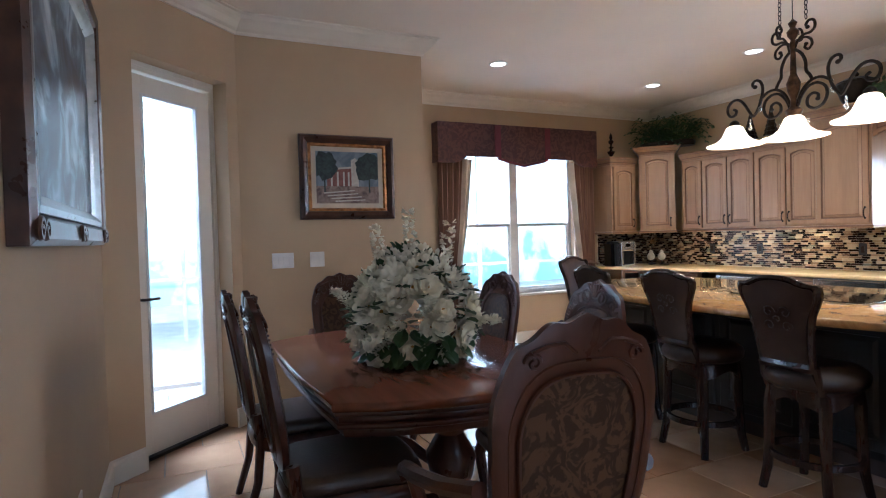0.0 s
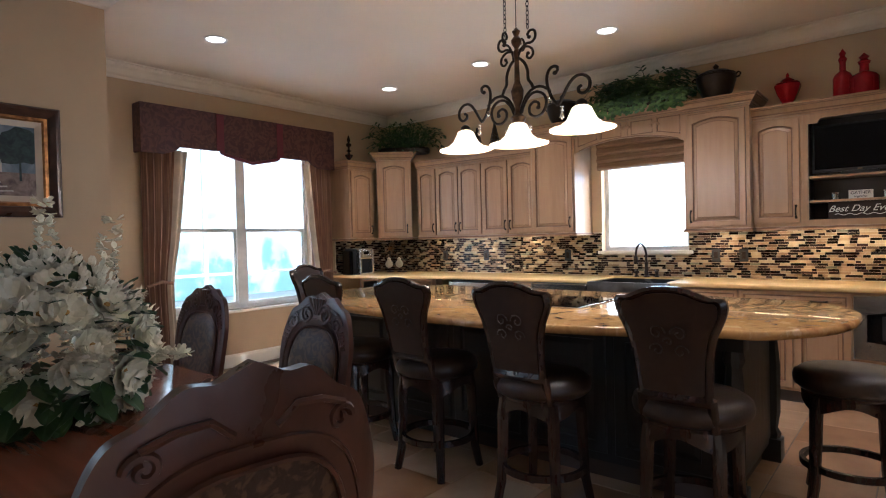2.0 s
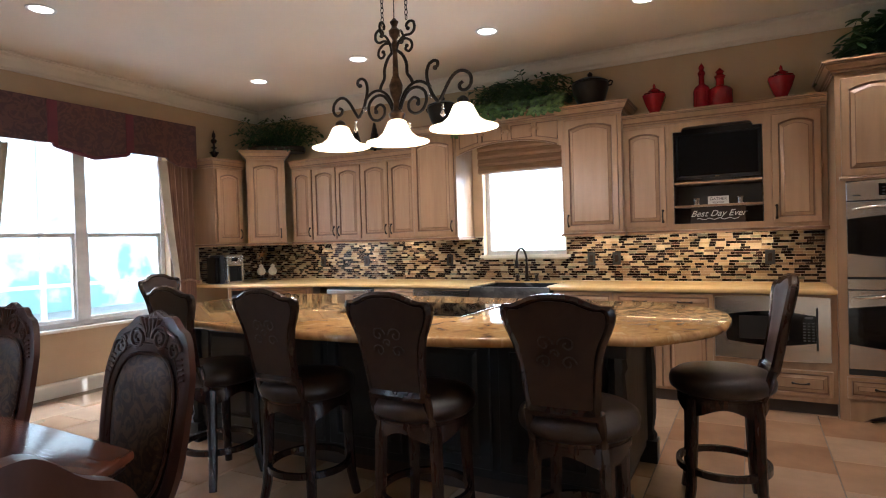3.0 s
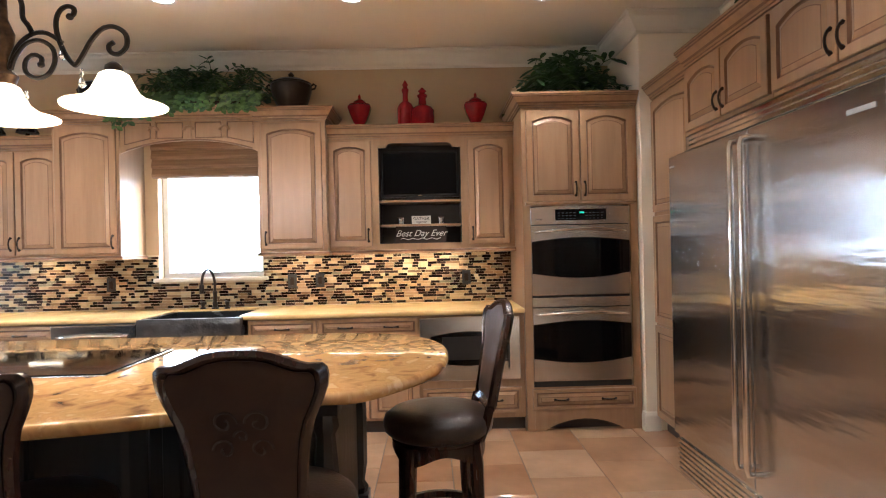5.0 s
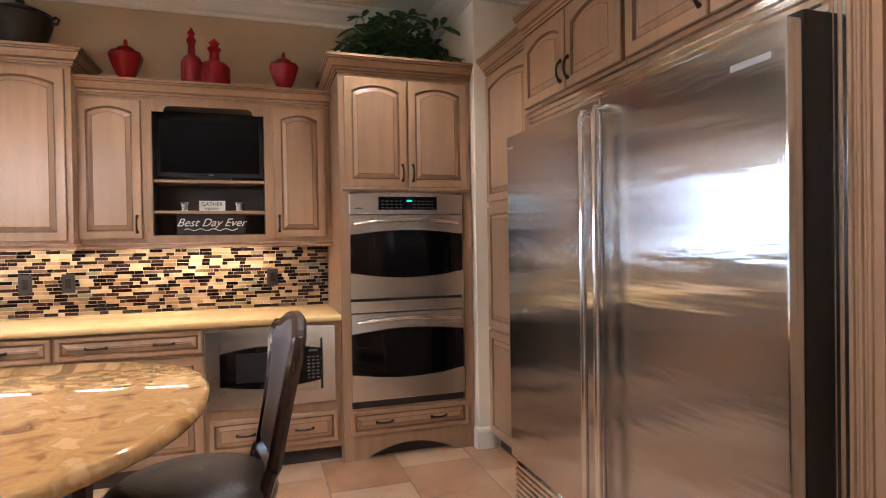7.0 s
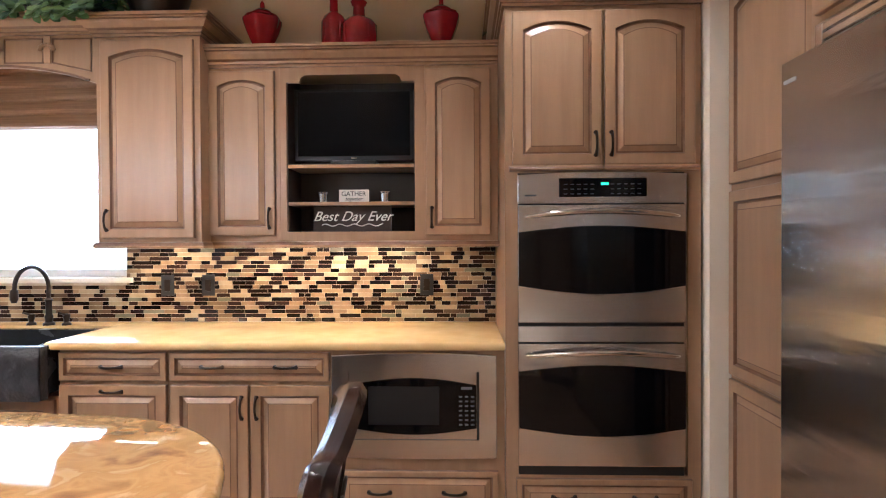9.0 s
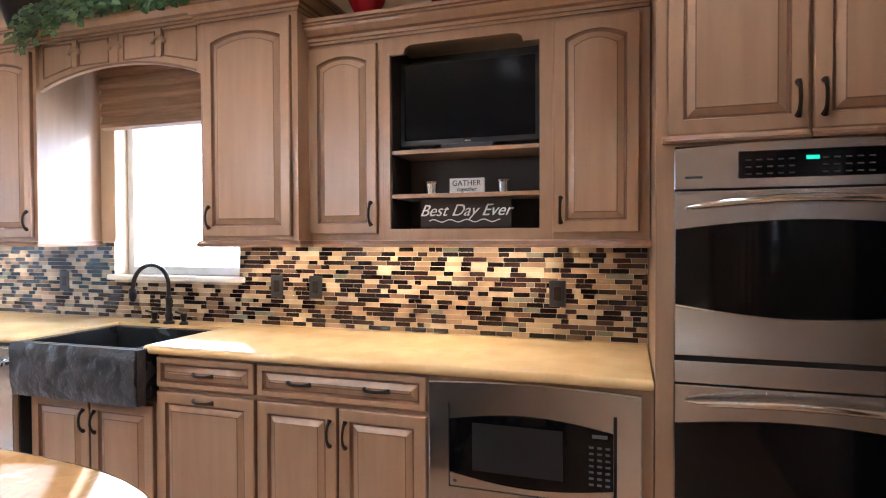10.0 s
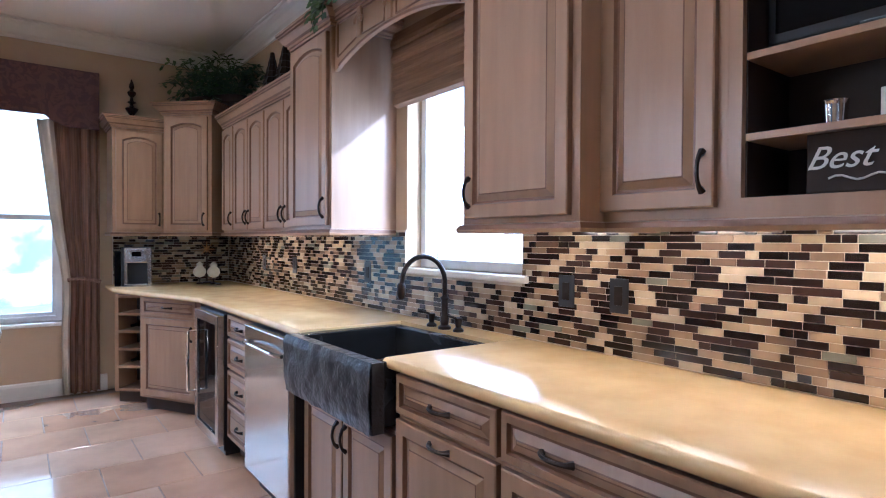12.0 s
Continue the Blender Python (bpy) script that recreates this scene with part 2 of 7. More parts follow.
FTILE = random_tint("travertine_tile", [(0, (0.47, 0.28, 0.155)), (0.25, (0.40, 0.22, 0.115)), (0.5, (0.51, 0.325, 0.195)), (0.72, (0.45, 0.26, 0.145)), (0.88, (0.54, 0.355, 0.215))], 0.15, grain=0.2, scale=3.5, bump=0.012)
FTILE.node_tree.nodes["Principled BSDF"].inputs["Coat Weight"].default_value = 0.8
GRANITE.node_tree.nodes["Principled BSDF"].inputs["Coat Weight"].default_value = 0.4
DARK_STOPS = [(0, (0.010, 0.006, 0.005)), (0.5, (0.018, 0.010, 0.008)), (0.8, (0.035, 0.018, 0.013))]
LIGHT_STOPS = [(0, (0.38, 0.27, 0.15)), (0.20, (0.46, 0.35, 0.21)), (0.36, (0.24, 0.16, 0.09)), (0.50, (0.48, 0.38, 0.24)), (0.64, (0.15, 0.095, 0.055)), (0.74, (0.31, 0.21, 0.12)), (0.84, (0.20, 0.19, 0.13)), (0.92, (0.36, 0.25, 0.15))]
MOSAICD = random_tint("dark_glass_tile", DARK_STOPS, 0.11, grain=0.1, bump=0.01)
MOSAICL = random_tint("cream_stone_tile", LIGHT_STOPS, 0.18, grain=0.3, bump=0.03)
MOSAICDR = random_tint("dark_glass_tile_joined", DARK_STOPS, 0.11, island=True, grain=0.1, bump=0.01)
MOSAICLR = random_tint("cream_stone_tile_joined", LIGHT_STOPS, 0.18, island=True, grain=0.3, bump=0.03)
for m_ in (MOSAICD, MOSAICDR):
    m_.node_tree.nodes["Principled BSDF"].inputs["Specular IOR Level"].default_value = 0.3


# ---- mesh helpers ----
def box(bm, x0, x1, y0, y1, z0, z1, bevel=0.0):
    vs = [bm.verts.new((x, y, z)) for x in (x0, x1) for y in (y0, y1) for z in (z0, z1)]
    quads = ((0, 1, 3, 2), (4, 6, 7, 5), (0, 4, 5, 1), (2, 3, 7, 6), (0, 2, 6, 4), (1, 5, 7, 3))
    fs = [bm.faces.new([vs[i] for i in q]) for q in quads]
    if bevel > 0:
        es = list({e for f in fs for e in f.edges})
        bmesh.ops.bevel(bm, geom=es, offset=bevel, segments=2, affect="EDGES", profile=0.6)


def loft(bm, rings, closed=True, cap0=False, cap1=False):
    """Skins a list of rings of points with the same count."""
    vs = [[bm.verts.new(p) for p in ring] for ring in rings]
    n = len(rings[0])
    for a, b in zip(vs, vs[1:]):
        for i in range(n if closed else n - 1):
            j = (i + 1) % n
            bm.faces.new((a[i], a[j], b[j], b[i]))
    if cap0:
        bm.faces.new(list(reversed(vs[0])))
    if cap1:
        bm.faces.new(vs[-1])


def lathe(bm, profile, seg=24, at=(0, 0, 0), wobble=0.0, k=6):
    rings = []
    for r, z in profile:
        rings.append([(at[0] + (r * (1 + wobble * math.cos(k * a))) * math.cos(a), at[1] + (r * (1 + wobble * math.cos(k * a))) * math.sin(a), at[2] + z) for a in (2 * math.pi * i / seg for i in range(seg))])
    loft(bm, rings, cap0=profile[0][0] > 1e-4, cap1=profile[-1][0] > 1e-4)


def tube(bm, pts, r, seg=8, taper=None):
    pts = [Vector(p) for p in pts]
    rings, up = [], None
    for i, p in enumerate(pts):
        d = (pts[min(i + 1, len(pts) - 1)] - pts[max(i - 1, 0)]).normalized()
        if up is None:
            up = Vector((0, 0, 1)) if abs(d.z) < 0.9 else Vector((0, 1, 0))
        side = d.cross(up)
        if side.length < 1e-4:
            side = d.cross(Vector((1, 0, 0)))
        side.normalize()
        up = side.cross(d).normalized()
        rr = r if taper is None else r * taper(i / max(1, len(pts) - 1))
        rings.append([p + (side * math.cos(a) + up * math.sin(a)) * rr for a in (2 * math.pi * j / seg for j in range(seg))])
    loft(bm, rings, cap0=True, cap1=True)


def prism(bm, outline, z0, z1, edge=0.0, steps=4):
    """A slab from an outline in x and y, with a rounded edge."""
    n = len(outline)
    c = Vector((sum(p[0] for p in outline) / n, sum(p[1] for p in outline) / n))
    rings = []
    levels = [(0, z0)] if edge <= 0 else []
    if edge > 0:
        for i in range(steps + 1):
            a = -math.pi / 2 + math.pi * i / steps
            levels.append((edge * (1 - math.cos(a)), (z0 + z1) / 2 + (z1 - z0) / 2 * math.sin(a)))
    else:
        levels.append((0, z1))
    nrm = []
    for i in range(n):
        a, b = Vector(outline[i - 1][:2]), Vector(outline[(i + 1) % n][:2])
        t = (b - a).normalized()
        v = Vector((t.y, -t.x))
        if v.dot(Vector(outline[i][:2]) - c) < 0:
            v = -v
        nrm.append(v)
    for off, z in levels:
        rings.append([(outline[i][0] - nrm[i].x * off, outline[i][1] - nrm[i].y * off, z) for i in range(n)])
    loft(bm, rings, cap0=True, cap1=True)


def smooth_outline(pts, per=5):
    """A closed Catmull-Rom curve through the points."""
    out, n = [], len(pts)
    for i in range(n):
        p0, p1, p2, p3 = (Vector(pts[(i + k) % n]) for k in (-1, 0, 1, 2))
        for s in range(per):
            t = s / per
            out.append(tuple(0.5 * (2 * p1 + (p2 - p0) * t + (2 * p0 - 5 * p1 + 4 * p2 - p3) * t * t + (3 * p1 - p0 - 3 * p2 + p3) * t ** 3)))
    return out


def part(name, bm, material, parent=None, label="", kind="", category="", smooth=False, at=None):
    me = bpy.data.meshes.new(name)
    bmesh.ops.recalc_face_normals(bm, faces=bm.faces)
    bm.to_mesh(me)
    bm.free()
    me.materials.append(material)
    if smooth:
        me.shade_smooth()
        me.set_sharp_from_angle(angle=radians(42))
    ob = new(name, me)
    ob.parent = parent
    if at is not None:
        ob.matrix_basis = at
    return tagged(ob, label, category, "", kind)


def thing(name, label, category, m=None, group="", kind=""):
    ob = new(name)
    ob.empty_display_size = 0.1
    if m is not None:
        ob.matrix_basis = m
    return tagged(ob, label, category, group, kind)


def boxpart(name, material, parent, *b, bevel=0.0, label="", at=None, **k):
    bm = bmesh.new()
    box(bm, *b, bevel=bevel)
    return part(name, bm, material, parent, label, at=at, **k)


# ---- room shell ----
H = 3.05
XE, YN, YP = 6.70, 6.47, 4.87


def struct(name, material, *b, label="", **k):
    return boxpart(name, material, None, *b, kind="structure", label=label or name.replace("_", " "), **k)


floor = struct("floor", GROUT, -0.05, 6.9, -4.0, 6.5, -0.12, -0.004, label="travertine tiled floor with grey brown grout")
struct("ceiling", CEIL, -0.05, 6.9, -4.0, 6.5, H, H + 0.12, label="flat cream painted ceiling")


def wall_with_hole(name, axis, c0, c1, a0, a1, hole):
    """A wall from a0 to a1, thickness c0..c1 on the axis, with one opening (h0, h1, z0, z1)."""
    bm = bmesh.new()
    h0, h1, z0, z1 = hole
    for s0, s1, q0, q1 in ((a0, h0, 0, H), (h1, a1, 0, H), (h0, h1, 0, z0), (h0, h1, z1, H)):
        if s1 - s0 > 1e-4 and q1 - q0 > 1e-4:
            if axis == "x":
                box(bm, c0, c1, s0, s1, q0, q1)
            else:
                box(bm, s0, s1, c0, c1, q0, q1)
    return part(name, bm, WALL, None, "tan painted plaster wall with a window opening", kind="structure")


NW = (3.55, 5.34, 0.62, 2.42)
SW = (2.42, 3.30, 1.17, 2.24)
wall_with_hole("wall_north", "y", YN, YN + 0.2, 2.49, XE + 0.2, NW)
wall_with_hole("wall_east", "x", XE, XE + 0.2, -1.4, YN, SW)
struct("wall_picture", WALL, 0.98, 2.49, YP, YN + 0.2, 0, H, label="tan painted wall with a framed picture")
struct("wall_west", WALL, -0.1, 0.15, -4.0, 4.07, 0, H, label="tan painted plaster wall")
# Unseen closing wall, added with an opening behind the camera.
wall_with_hole("wall_south", "y", -3.9, -3.7, 0.1, 2.9, (0.4, 2.8, 0.6, 2.4))
struct("wall_south_kitchen", WALL, 2.9, 6.9, -1.4, -1.22, 0, H, label="tan painted wall behind the refrigerator")
struct("wall_hall", WALL, 2.72, 2.9, -3.9, -0.28, 0, H, label="tan painted hall wall")
struct("wall_stub", STUB, 5.97, XE, -1.22, -0.56, 0, H, label="cream wall stub beside the oven cabinet, lightened for the light falling on it")

# the angled wall with the patio door
A0, A1 = Vector((0.15, 4.07)), Vector((0.98, 4.87))
ang = math.atan2((A1 - A0).y, (A1 - A0).x)
ALEN = (A1 - A0).length
AM = Matrix.Translation((A0.x, A0.y, 0)) @ Matrix.Rotation(ang, 4, "Z")
D0, D1, DH = 0.245, 1.045, 2.53
bm = bmesh.new()
for s0, s1, q0, q1 in ((-0.15, D0, 0, H), (D1, ALEN + 0.02, 0, H), (D0, D1, DH, H)):
    box(bm, s0, s1, 0, 0.22, q0, q1)
part("wall_angled", bm, WALL, None, "tan angled wall with a deep door opening", kind="structure", at=AM)

door = thing("patio_door", "cream framed full glass patio door in the angled wall, closed", "door", AM @ pose((D0 + D1) / 2, 0.15, 0), kind="structure")
door.name = "door_1"
W2 = (D1 - D0) / 2
FT = DH - 0.03
bm = bmesh.new()
for s_ in (-1, 1):
    box(bm, min(s_ * W2, s_ * (W2 - 0.035)), max(s_ * W2, s_ * (W2 - 0.035)), -0.03, 0.06, 0, FT, 0.004)
    box(bm, min(s_ * (W2 - 0.035), s_ * (W2 - 0.05)), max(s_ * (W2 - 0.035), s_ * (W2 - 0.05)), -0.012, 0.06, 0, FT - 0.035, 0.003)
box(bm, -W2 + 0.035, W2 - 0.035, -0.03, 0.06, FT - 0.035, FT, 0.004)
box(bm, -W2, W2, -0.03, 0.06, FT, DH, 0.003)
part("door_frame", bm, TRIM, door)
bm = bmesh.new()
w = W2 - 0.052
GL, GR, GB, GT = -w + 0.115, w - 0.105, 0.27, 2.335
box(bm, -w, GL, -0.02, 0.03, 0.02, FT - 0.05, 0.004)
box(bm, GR, w, -0.02, 0.03, 0.02, FT - 0.05, 0.004)
box(bm, GL, GR, -0.02, 0.03, 0.02, GB, 0.004)
box(bm, GL, GR, -0.02, 0.03, GT, FT - 0.05, 0.004)
part("door_leaf", bm, TRIM, door)
bm = bmesh.new()
for b_ in ((GL, GL + 0.018, GB, GT), (GR - 0.018, GR, GB, GT), (GL + 0.018, GR - 0.018, GB, GB + 0.018), (GL + 0.018, GR - 0.018, GT - 0.018, GT)):
    box(bm, b_[0], b_[1], -0.026, 0.0, b_[2], b_[3], 0.004)
part("glazing_bead", bm, WHITE, door)
pane = boxpart("pane", GLASS, door, GL, GR, 0.0, 0.006, GB, GT)
pane.visible_shadow = False
bm = bmesh.new()
tube(bm, [(-w + 0.05, -0.02, 1.02), (-w + 0.05, -0.07, 1.02), (-w + 0.16, -0.075, 1.02)], 0.009)
lathe(bm, [(0.026, 0), (0.026, 0.008)], 16, (-w + 0.05, -0.025, 1.015))
part("door_handle", bm, BRONZE, door, smooth=True)
boxpart("threshold", BRONZE, door, -W2, W2, -0.06, 0.06, 0.0, 0.02)

# crown and baseboard
CROWN = [(0, 0), (0.018, 0), (0.022, 0.02), (0.045, 0.035), (0.075, 0.075), (0.10, 0.095), (0.105, 0.12), (0.125, 0.125), (0.125, 0.135), (0, 0.135)]
BASE = [(0, 0), (0.018, 0), (0.018, 0.11), (0.012, 0.13), (0.006, 0.135), (0, 0.14)]


def moulding(name, path, profile, z, material, label, parent=None, kind="structure"):
    """Sweeps a profile along a line in the plan, out to the right of its direction, with mitred corners."""
    n = len(path)
    rings = []
    for i in range(n):
        p = Vector(path[i])
        d0 = (p - Vector(path[i - 1])).normalized() if i else None
        d1 = (Vector(path[i + 1]) - p).normalized() if i < n - 1 else None
        d0, d1 = d0 or d1, d1 or d0
        n0, n1 = Vector((d0.y, -d0.x)), Vector((d1.y, -d1.x))
        b = (n0 + n1).normalized()
        b = b / max(0.3, b.dot(n0))
        rings.append([(p.x + b.x * u, p.y + b.y * u, z + v) for u, v in profile])
    bm = bmesh.new()
    loft(bm, rings, closed=True, cap0=True, cap1=True)
    return part(name, bm, material, parent, label, kind=kind)


ROOM = [(0.15, -3.7), (0.15, 4.07), (0.98, 4.87), (2.49, 4.87), (2.49, YN), (XE, YN), (XE, -0.56), (5.97, -0.56), (5.97, -1.22), (2.9, -1.22)]
moulding("crown_moulding", ROOM, CROWN, H - 0.135, TRIM, "cream painted crown moulding")
dl, dr = AM @ Vector((D0, 0, 0)), AM @ Vector((D1, 0, 0))
moulding("baseboard", [(0.15, -3.7), (0.15, 4.07), (dl.x, dl.y)], BASE, 0, TRIM, "cream painted baseboard")
moulding("baseboard", [(dr.x, dr.y), (0.98, 4.87), (2.49, 4.87), (2.49, YN), (5.66, YN)], BASE, 0, TRIM, "cream painted baseboard")
moulding("baseboard", [(6.02, -0.56), (5.97, -0.56), (5.97, -0.66)], BASE, 0, TRIM, "cream painted baseboard")


def window(name, label, m, w, h, d, mull, rail):
    """A white window with a sash each side of its mullions; origin at the bottom middle of the opening."""
    win = thing(name, label, "window", m, kind="structure")
    bm = bmesh.new()
    f = 0.045
    box(bm, -w / 2, -w / 2 + f, d - 0.08, d, 0, h, 0.003)
    box(bm, w / 2 - f, w / 2, d - 0.08, d, 0, h, 0.003)
    box(bm, -w / 2 + f, w / 2 - f, d - 0.08, d, 0, f, 0.003)
    box(bm, -w / 2 + f, w / 2 - f, d - 0.08, d, h - f, h, 0.003)
    for x in mull:
        box(bm, x - 0.055, x + 0.055, d - 0.085, d, f, h - f, 0.003)
    part("window_frame", bm, WHITE, win)
    edges = [-w / 2 + f] + [e for x in mull for e in (x - 0.055, x + 0.055)] + [w / 2 - f]
    for a, b in zip(edges[::2], edges[1::2]):
        if rail:
            boxpart("meeting_rail", WHITE, win, a, b, d - 0.07, d - 0.02, rail - 0.02, rail + 0.02, bevel=0.003)
            bm = bmesh.new()
            box(bm, a, a + 0.025, d - 0.06, d - 0.02, f, rail - 0.02)
            box(bm, b - 0.025, b, d - 0.06, d - 0.02, f, rail - 0.02)
            box(bm, a + 0.025, b - 0.025, d - 0.06, d - 0.02, f, f + 0.03)
            part("sash", bm, WHITE, win)
        g = boxpart("pane", GLASS, win, a, b, d - 0.035, d - 0.030, f, h - f)
        g.visible_shadow = False
    boxpart("window_sill", TRIM, win, -w / 2 - 0.04, w / 2 + 0.04, -0.035, d - 0.08, -0.03, 0.0, bevel=0.006)
    return win


window("window_1", "white double-hung double window with a cream sill", pose((NW[0] + NW[1]) / 2, YN, NW[2]), NW[1] - NW[0], NW[3] - NW[2], 0.17, [0.0], 0.87)
window("window_2", "white framed kitchen window above the sink", pose(XE, (SW[0] + SW[1]) / 2, SW[2], 0, 0, -90), SW[1] - SW[0], SW[3] - SW[2], 0.17, [], 0)
# Added to fill the opening of the unseen south wall.
window("window_3", "white framed window added out of view behind the camera", pose(1.6, -3.7, 0.6, 0, 0, 180), 2.4, 1.8, 0.17, [0.0], 0.9)

# ---- outdoors ----
boxpart("ground", OUTDOOR, None, -40, 50, 6.6, 60, -0.25, -0.15, kind="structure", label="pale concrete patio and ground")
boxpart("ground", OUTDOOR, None, -40, 0, -60, 6.6, -0.25, -0.15, kind="structure", label="pale concrete patio and ground")
boxpart("ground", OUTDOOR, None, 6.95, 50, -60, 6.6, -0.25, -0.15, kind="structure", label="pale concrete patio and ground")
# Backdrop glows: the outdoor brightness and haze are put into its emission.
BACK = bpy.data.materials.new("glowing_garden_backdrop")
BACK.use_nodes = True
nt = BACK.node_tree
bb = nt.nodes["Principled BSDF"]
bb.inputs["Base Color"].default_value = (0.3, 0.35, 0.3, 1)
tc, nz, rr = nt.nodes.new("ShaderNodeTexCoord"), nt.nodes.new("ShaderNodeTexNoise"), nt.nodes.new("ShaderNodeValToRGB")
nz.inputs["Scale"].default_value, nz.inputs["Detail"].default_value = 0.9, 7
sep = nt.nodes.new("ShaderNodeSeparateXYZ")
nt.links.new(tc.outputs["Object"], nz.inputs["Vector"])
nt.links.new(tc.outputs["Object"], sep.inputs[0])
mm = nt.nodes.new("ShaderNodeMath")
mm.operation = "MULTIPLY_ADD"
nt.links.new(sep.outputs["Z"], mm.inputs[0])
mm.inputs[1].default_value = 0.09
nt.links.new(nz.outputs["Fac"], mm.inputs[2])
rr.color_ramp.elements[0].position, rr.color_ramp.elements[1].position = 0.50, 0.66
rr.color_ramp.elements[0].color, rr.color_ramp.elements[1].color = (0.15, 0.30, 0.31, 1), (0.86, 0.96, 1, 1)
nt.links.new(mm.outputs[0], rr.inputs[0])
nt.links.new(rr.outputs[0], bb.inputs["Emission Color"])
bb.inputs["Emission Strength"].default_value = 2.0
boxpart("backdrop", BACK, None, -14, 22, 16, 16.1, -0.15, 9, kind="structure", label="glowing painted backdrop of a hazy garden")
boxpart("backdrop", BACK, None, 16, 16.1, -12, 15.9, -0.15, 8.3, kind="structure", label="glowing painted backdrop of a hazy garden")
# This one stays unseen and glows behind the added rear window.
boxpart("backdrop", BACK, None, -8, 14, -12.1, -12, -0.15, 5, kind="structure", label="glowing painted backdrop of a hazy garden")
cage = thing("pool_screen_enclosure", "white aluminium pool screen enclosure frame outside the window", "screen frame", pose(0, 0, -0.15))
for x in (-2.0, 0.6, 3.2, 4.5, 5.8, 8.4):
    boxpart("post", WHITE, cage, x, x + 0.06, 10.0, 10.06, 0, 3.6)
boxpart("rail", WHITE, cage, -2, 8.4, 9.99, 10.05, 0.95, 1.0)
boxpart("rail", WHITE, cage, -2, 8.4, 9.99, 10.05, 3.6, 3.66)


# ---- cabinets ----
def door_rings(w, h, s, arch, t):
    """Rings of a raised panel door, from its back edge to its field. Front looks to -y; origin at the bottom left."""
    K = 12

    def ring(inset, y, rise):
        x0, x1, z0, z1 = inset, w - inset, inset, h - inset
        pts = [(x0 + (x1 - x0) * i / K, y, z0) for i in range(K)]
        pts += [(x1, y, z0 + (z1 - rise - z0) * i / 4) for i in range(4)]
        for i in range(K):
            u = i / K
            x = x1 + (x0 - x1) * u
            c = 1 - (2 * u - 1) ** 2 if rise else 0
            pts.append((x, y, z1 - rise * (1 - c)))
        pts += [(x0, y, z1 - rise + (z0 - z1 + rise) * i / 4) for i in range(4)]
        return pts

    a = arch
    return [ring(0, 0, 0), ring(0, -t + 0.004, 0), ring(0.004, -t, 0), ring(s, -t, a), ring(s + 0.005, -t + 0.011, a), ring(s + 0.012, -t + 0.011, a), ring(s + 0.034, -t + 0.001, a * 0.9), ring(s + 0.038, -t, a * 0.88)]


def cab_door(parent, x0, x1, z0, z1, arch=0.0, y=0.0, handle="", name="door"):
    w, h = x1 - x0, z1 - z0
    s = 0.046 if min(w, h) > 0.22 else 0.024
    bm = bmesh.new()
    loft(bm, door_rings(w, h, s, min(arch * 0.62, 0.2 * w), 0.022), cap0=True, cap1=True)
    for i, f in enumerate(bm.faces):
        if i // 32 in (0, 3, 4, 6):
            f.material_index = 1
    ob = part(name, bm, CAB, parent, at=pose(x0, y, z0))
    ob.data.materials.append(GLAZE)
    spots = []
    if handle == "l":
        spots = [(0.028, 0.04, "v")]
    elif handle == "r":
        spots = [(w - 0.028, 0.04, "v")]
    elif handle == "L":
        spots = [(0.028, h - 0.15, "v")]
    elif handle == "R":
        spots = [(w - 0.028, h - 0.15, "v")]
    elif handle == "c":
        spots = [(w / 2 - 0.05, h / 2, "h")]
    elif handle == "t":
        spots = [(w / 2 - 0.05, h - 0.028, "h")]
    elif handle == "cc":
        spots = [(w * 0.27 - 0.05, h / 2, "h"), (w * 0.73 - 0.05, h / 2, "h")]
    for hx, hz, o in spots:
        bm = bmesh.new()
        pts = []
        for i in range(9):
            u = i / 8
            out = -0.022 - 0.026 * math.sin(math.pi * u) ** 0.5
            pts.append((hx + (0.1 * u if o == "h" else 0), out, hz + (0.1 * u if o == "v" else 0)))
        tube(bm, pts, 0.0058, 6, lambda u: 1 + 0.9 * abs(2 * u - 1) ** 6)
        part("handle", bm, BRONZE, ob, "dark bronze pull handle", smooth=True)
    return ob


TOPMOULD = [(0, 0), (0.012, 0), (0.012, 0.012), (0.020, 0.015), (0.022, 0.028), (0.034, 0.036), (0.052, 0.058), (0.056, 0.070), (0.066, 0.074), (0.066, 0.082), (0.075, 0.085), (0.075, 0.10), (0, 0.10)]
LOWMOULD = [(0, 0), (0.016, 0.0), (0.02, 0.012), (0.012, 0.028), (0, 0.032)]


def cabinet(name, label, m, w, h, d, z=0.0, doors=(), top=False, low=False, toe=0.0, group="", category="cabinet", sides=True, rmould=True, lmould=True):
    """A cabinet carcase whose front lies on y = 0 and looks to -y; x runs along the front from the middle of its base."""
    cab = thing(name, label, category, m @ pose(0, 0, z), group)
    bm = bmesh.new()
    box(bm, -w / 2, w / 2, 0.0, d, toe, h, 0.002)
    part("body", bm, CAB, cab)
    if toe:
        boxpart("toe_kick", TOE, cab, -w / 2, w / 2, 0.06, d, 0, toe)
    for x0, x1, z0, z1, arch, hd, nm in doors:
        cab_door(cab, x0, x1, z0, z1, arch, 0.0, hd, nm)
    if top:
        l, r = -w / 2, w / 2
        path = [(l, d)] * lmould + [(l, 0), (r, 0)] + [(r, d)] * rmould
        mould_local("crown", path, TOPMOULD, h, cab)
        boxpart("top_board", CAB, cab, l, r, 0, d, h + 0.085, h + 0.1)
    if low:
        mould_local("light_rail", [(-w / 2, d), (-w / 2, 0), (w / 2, 0), (w / 2, d)], LOWMOULD, -0.03, cab)
    return cab


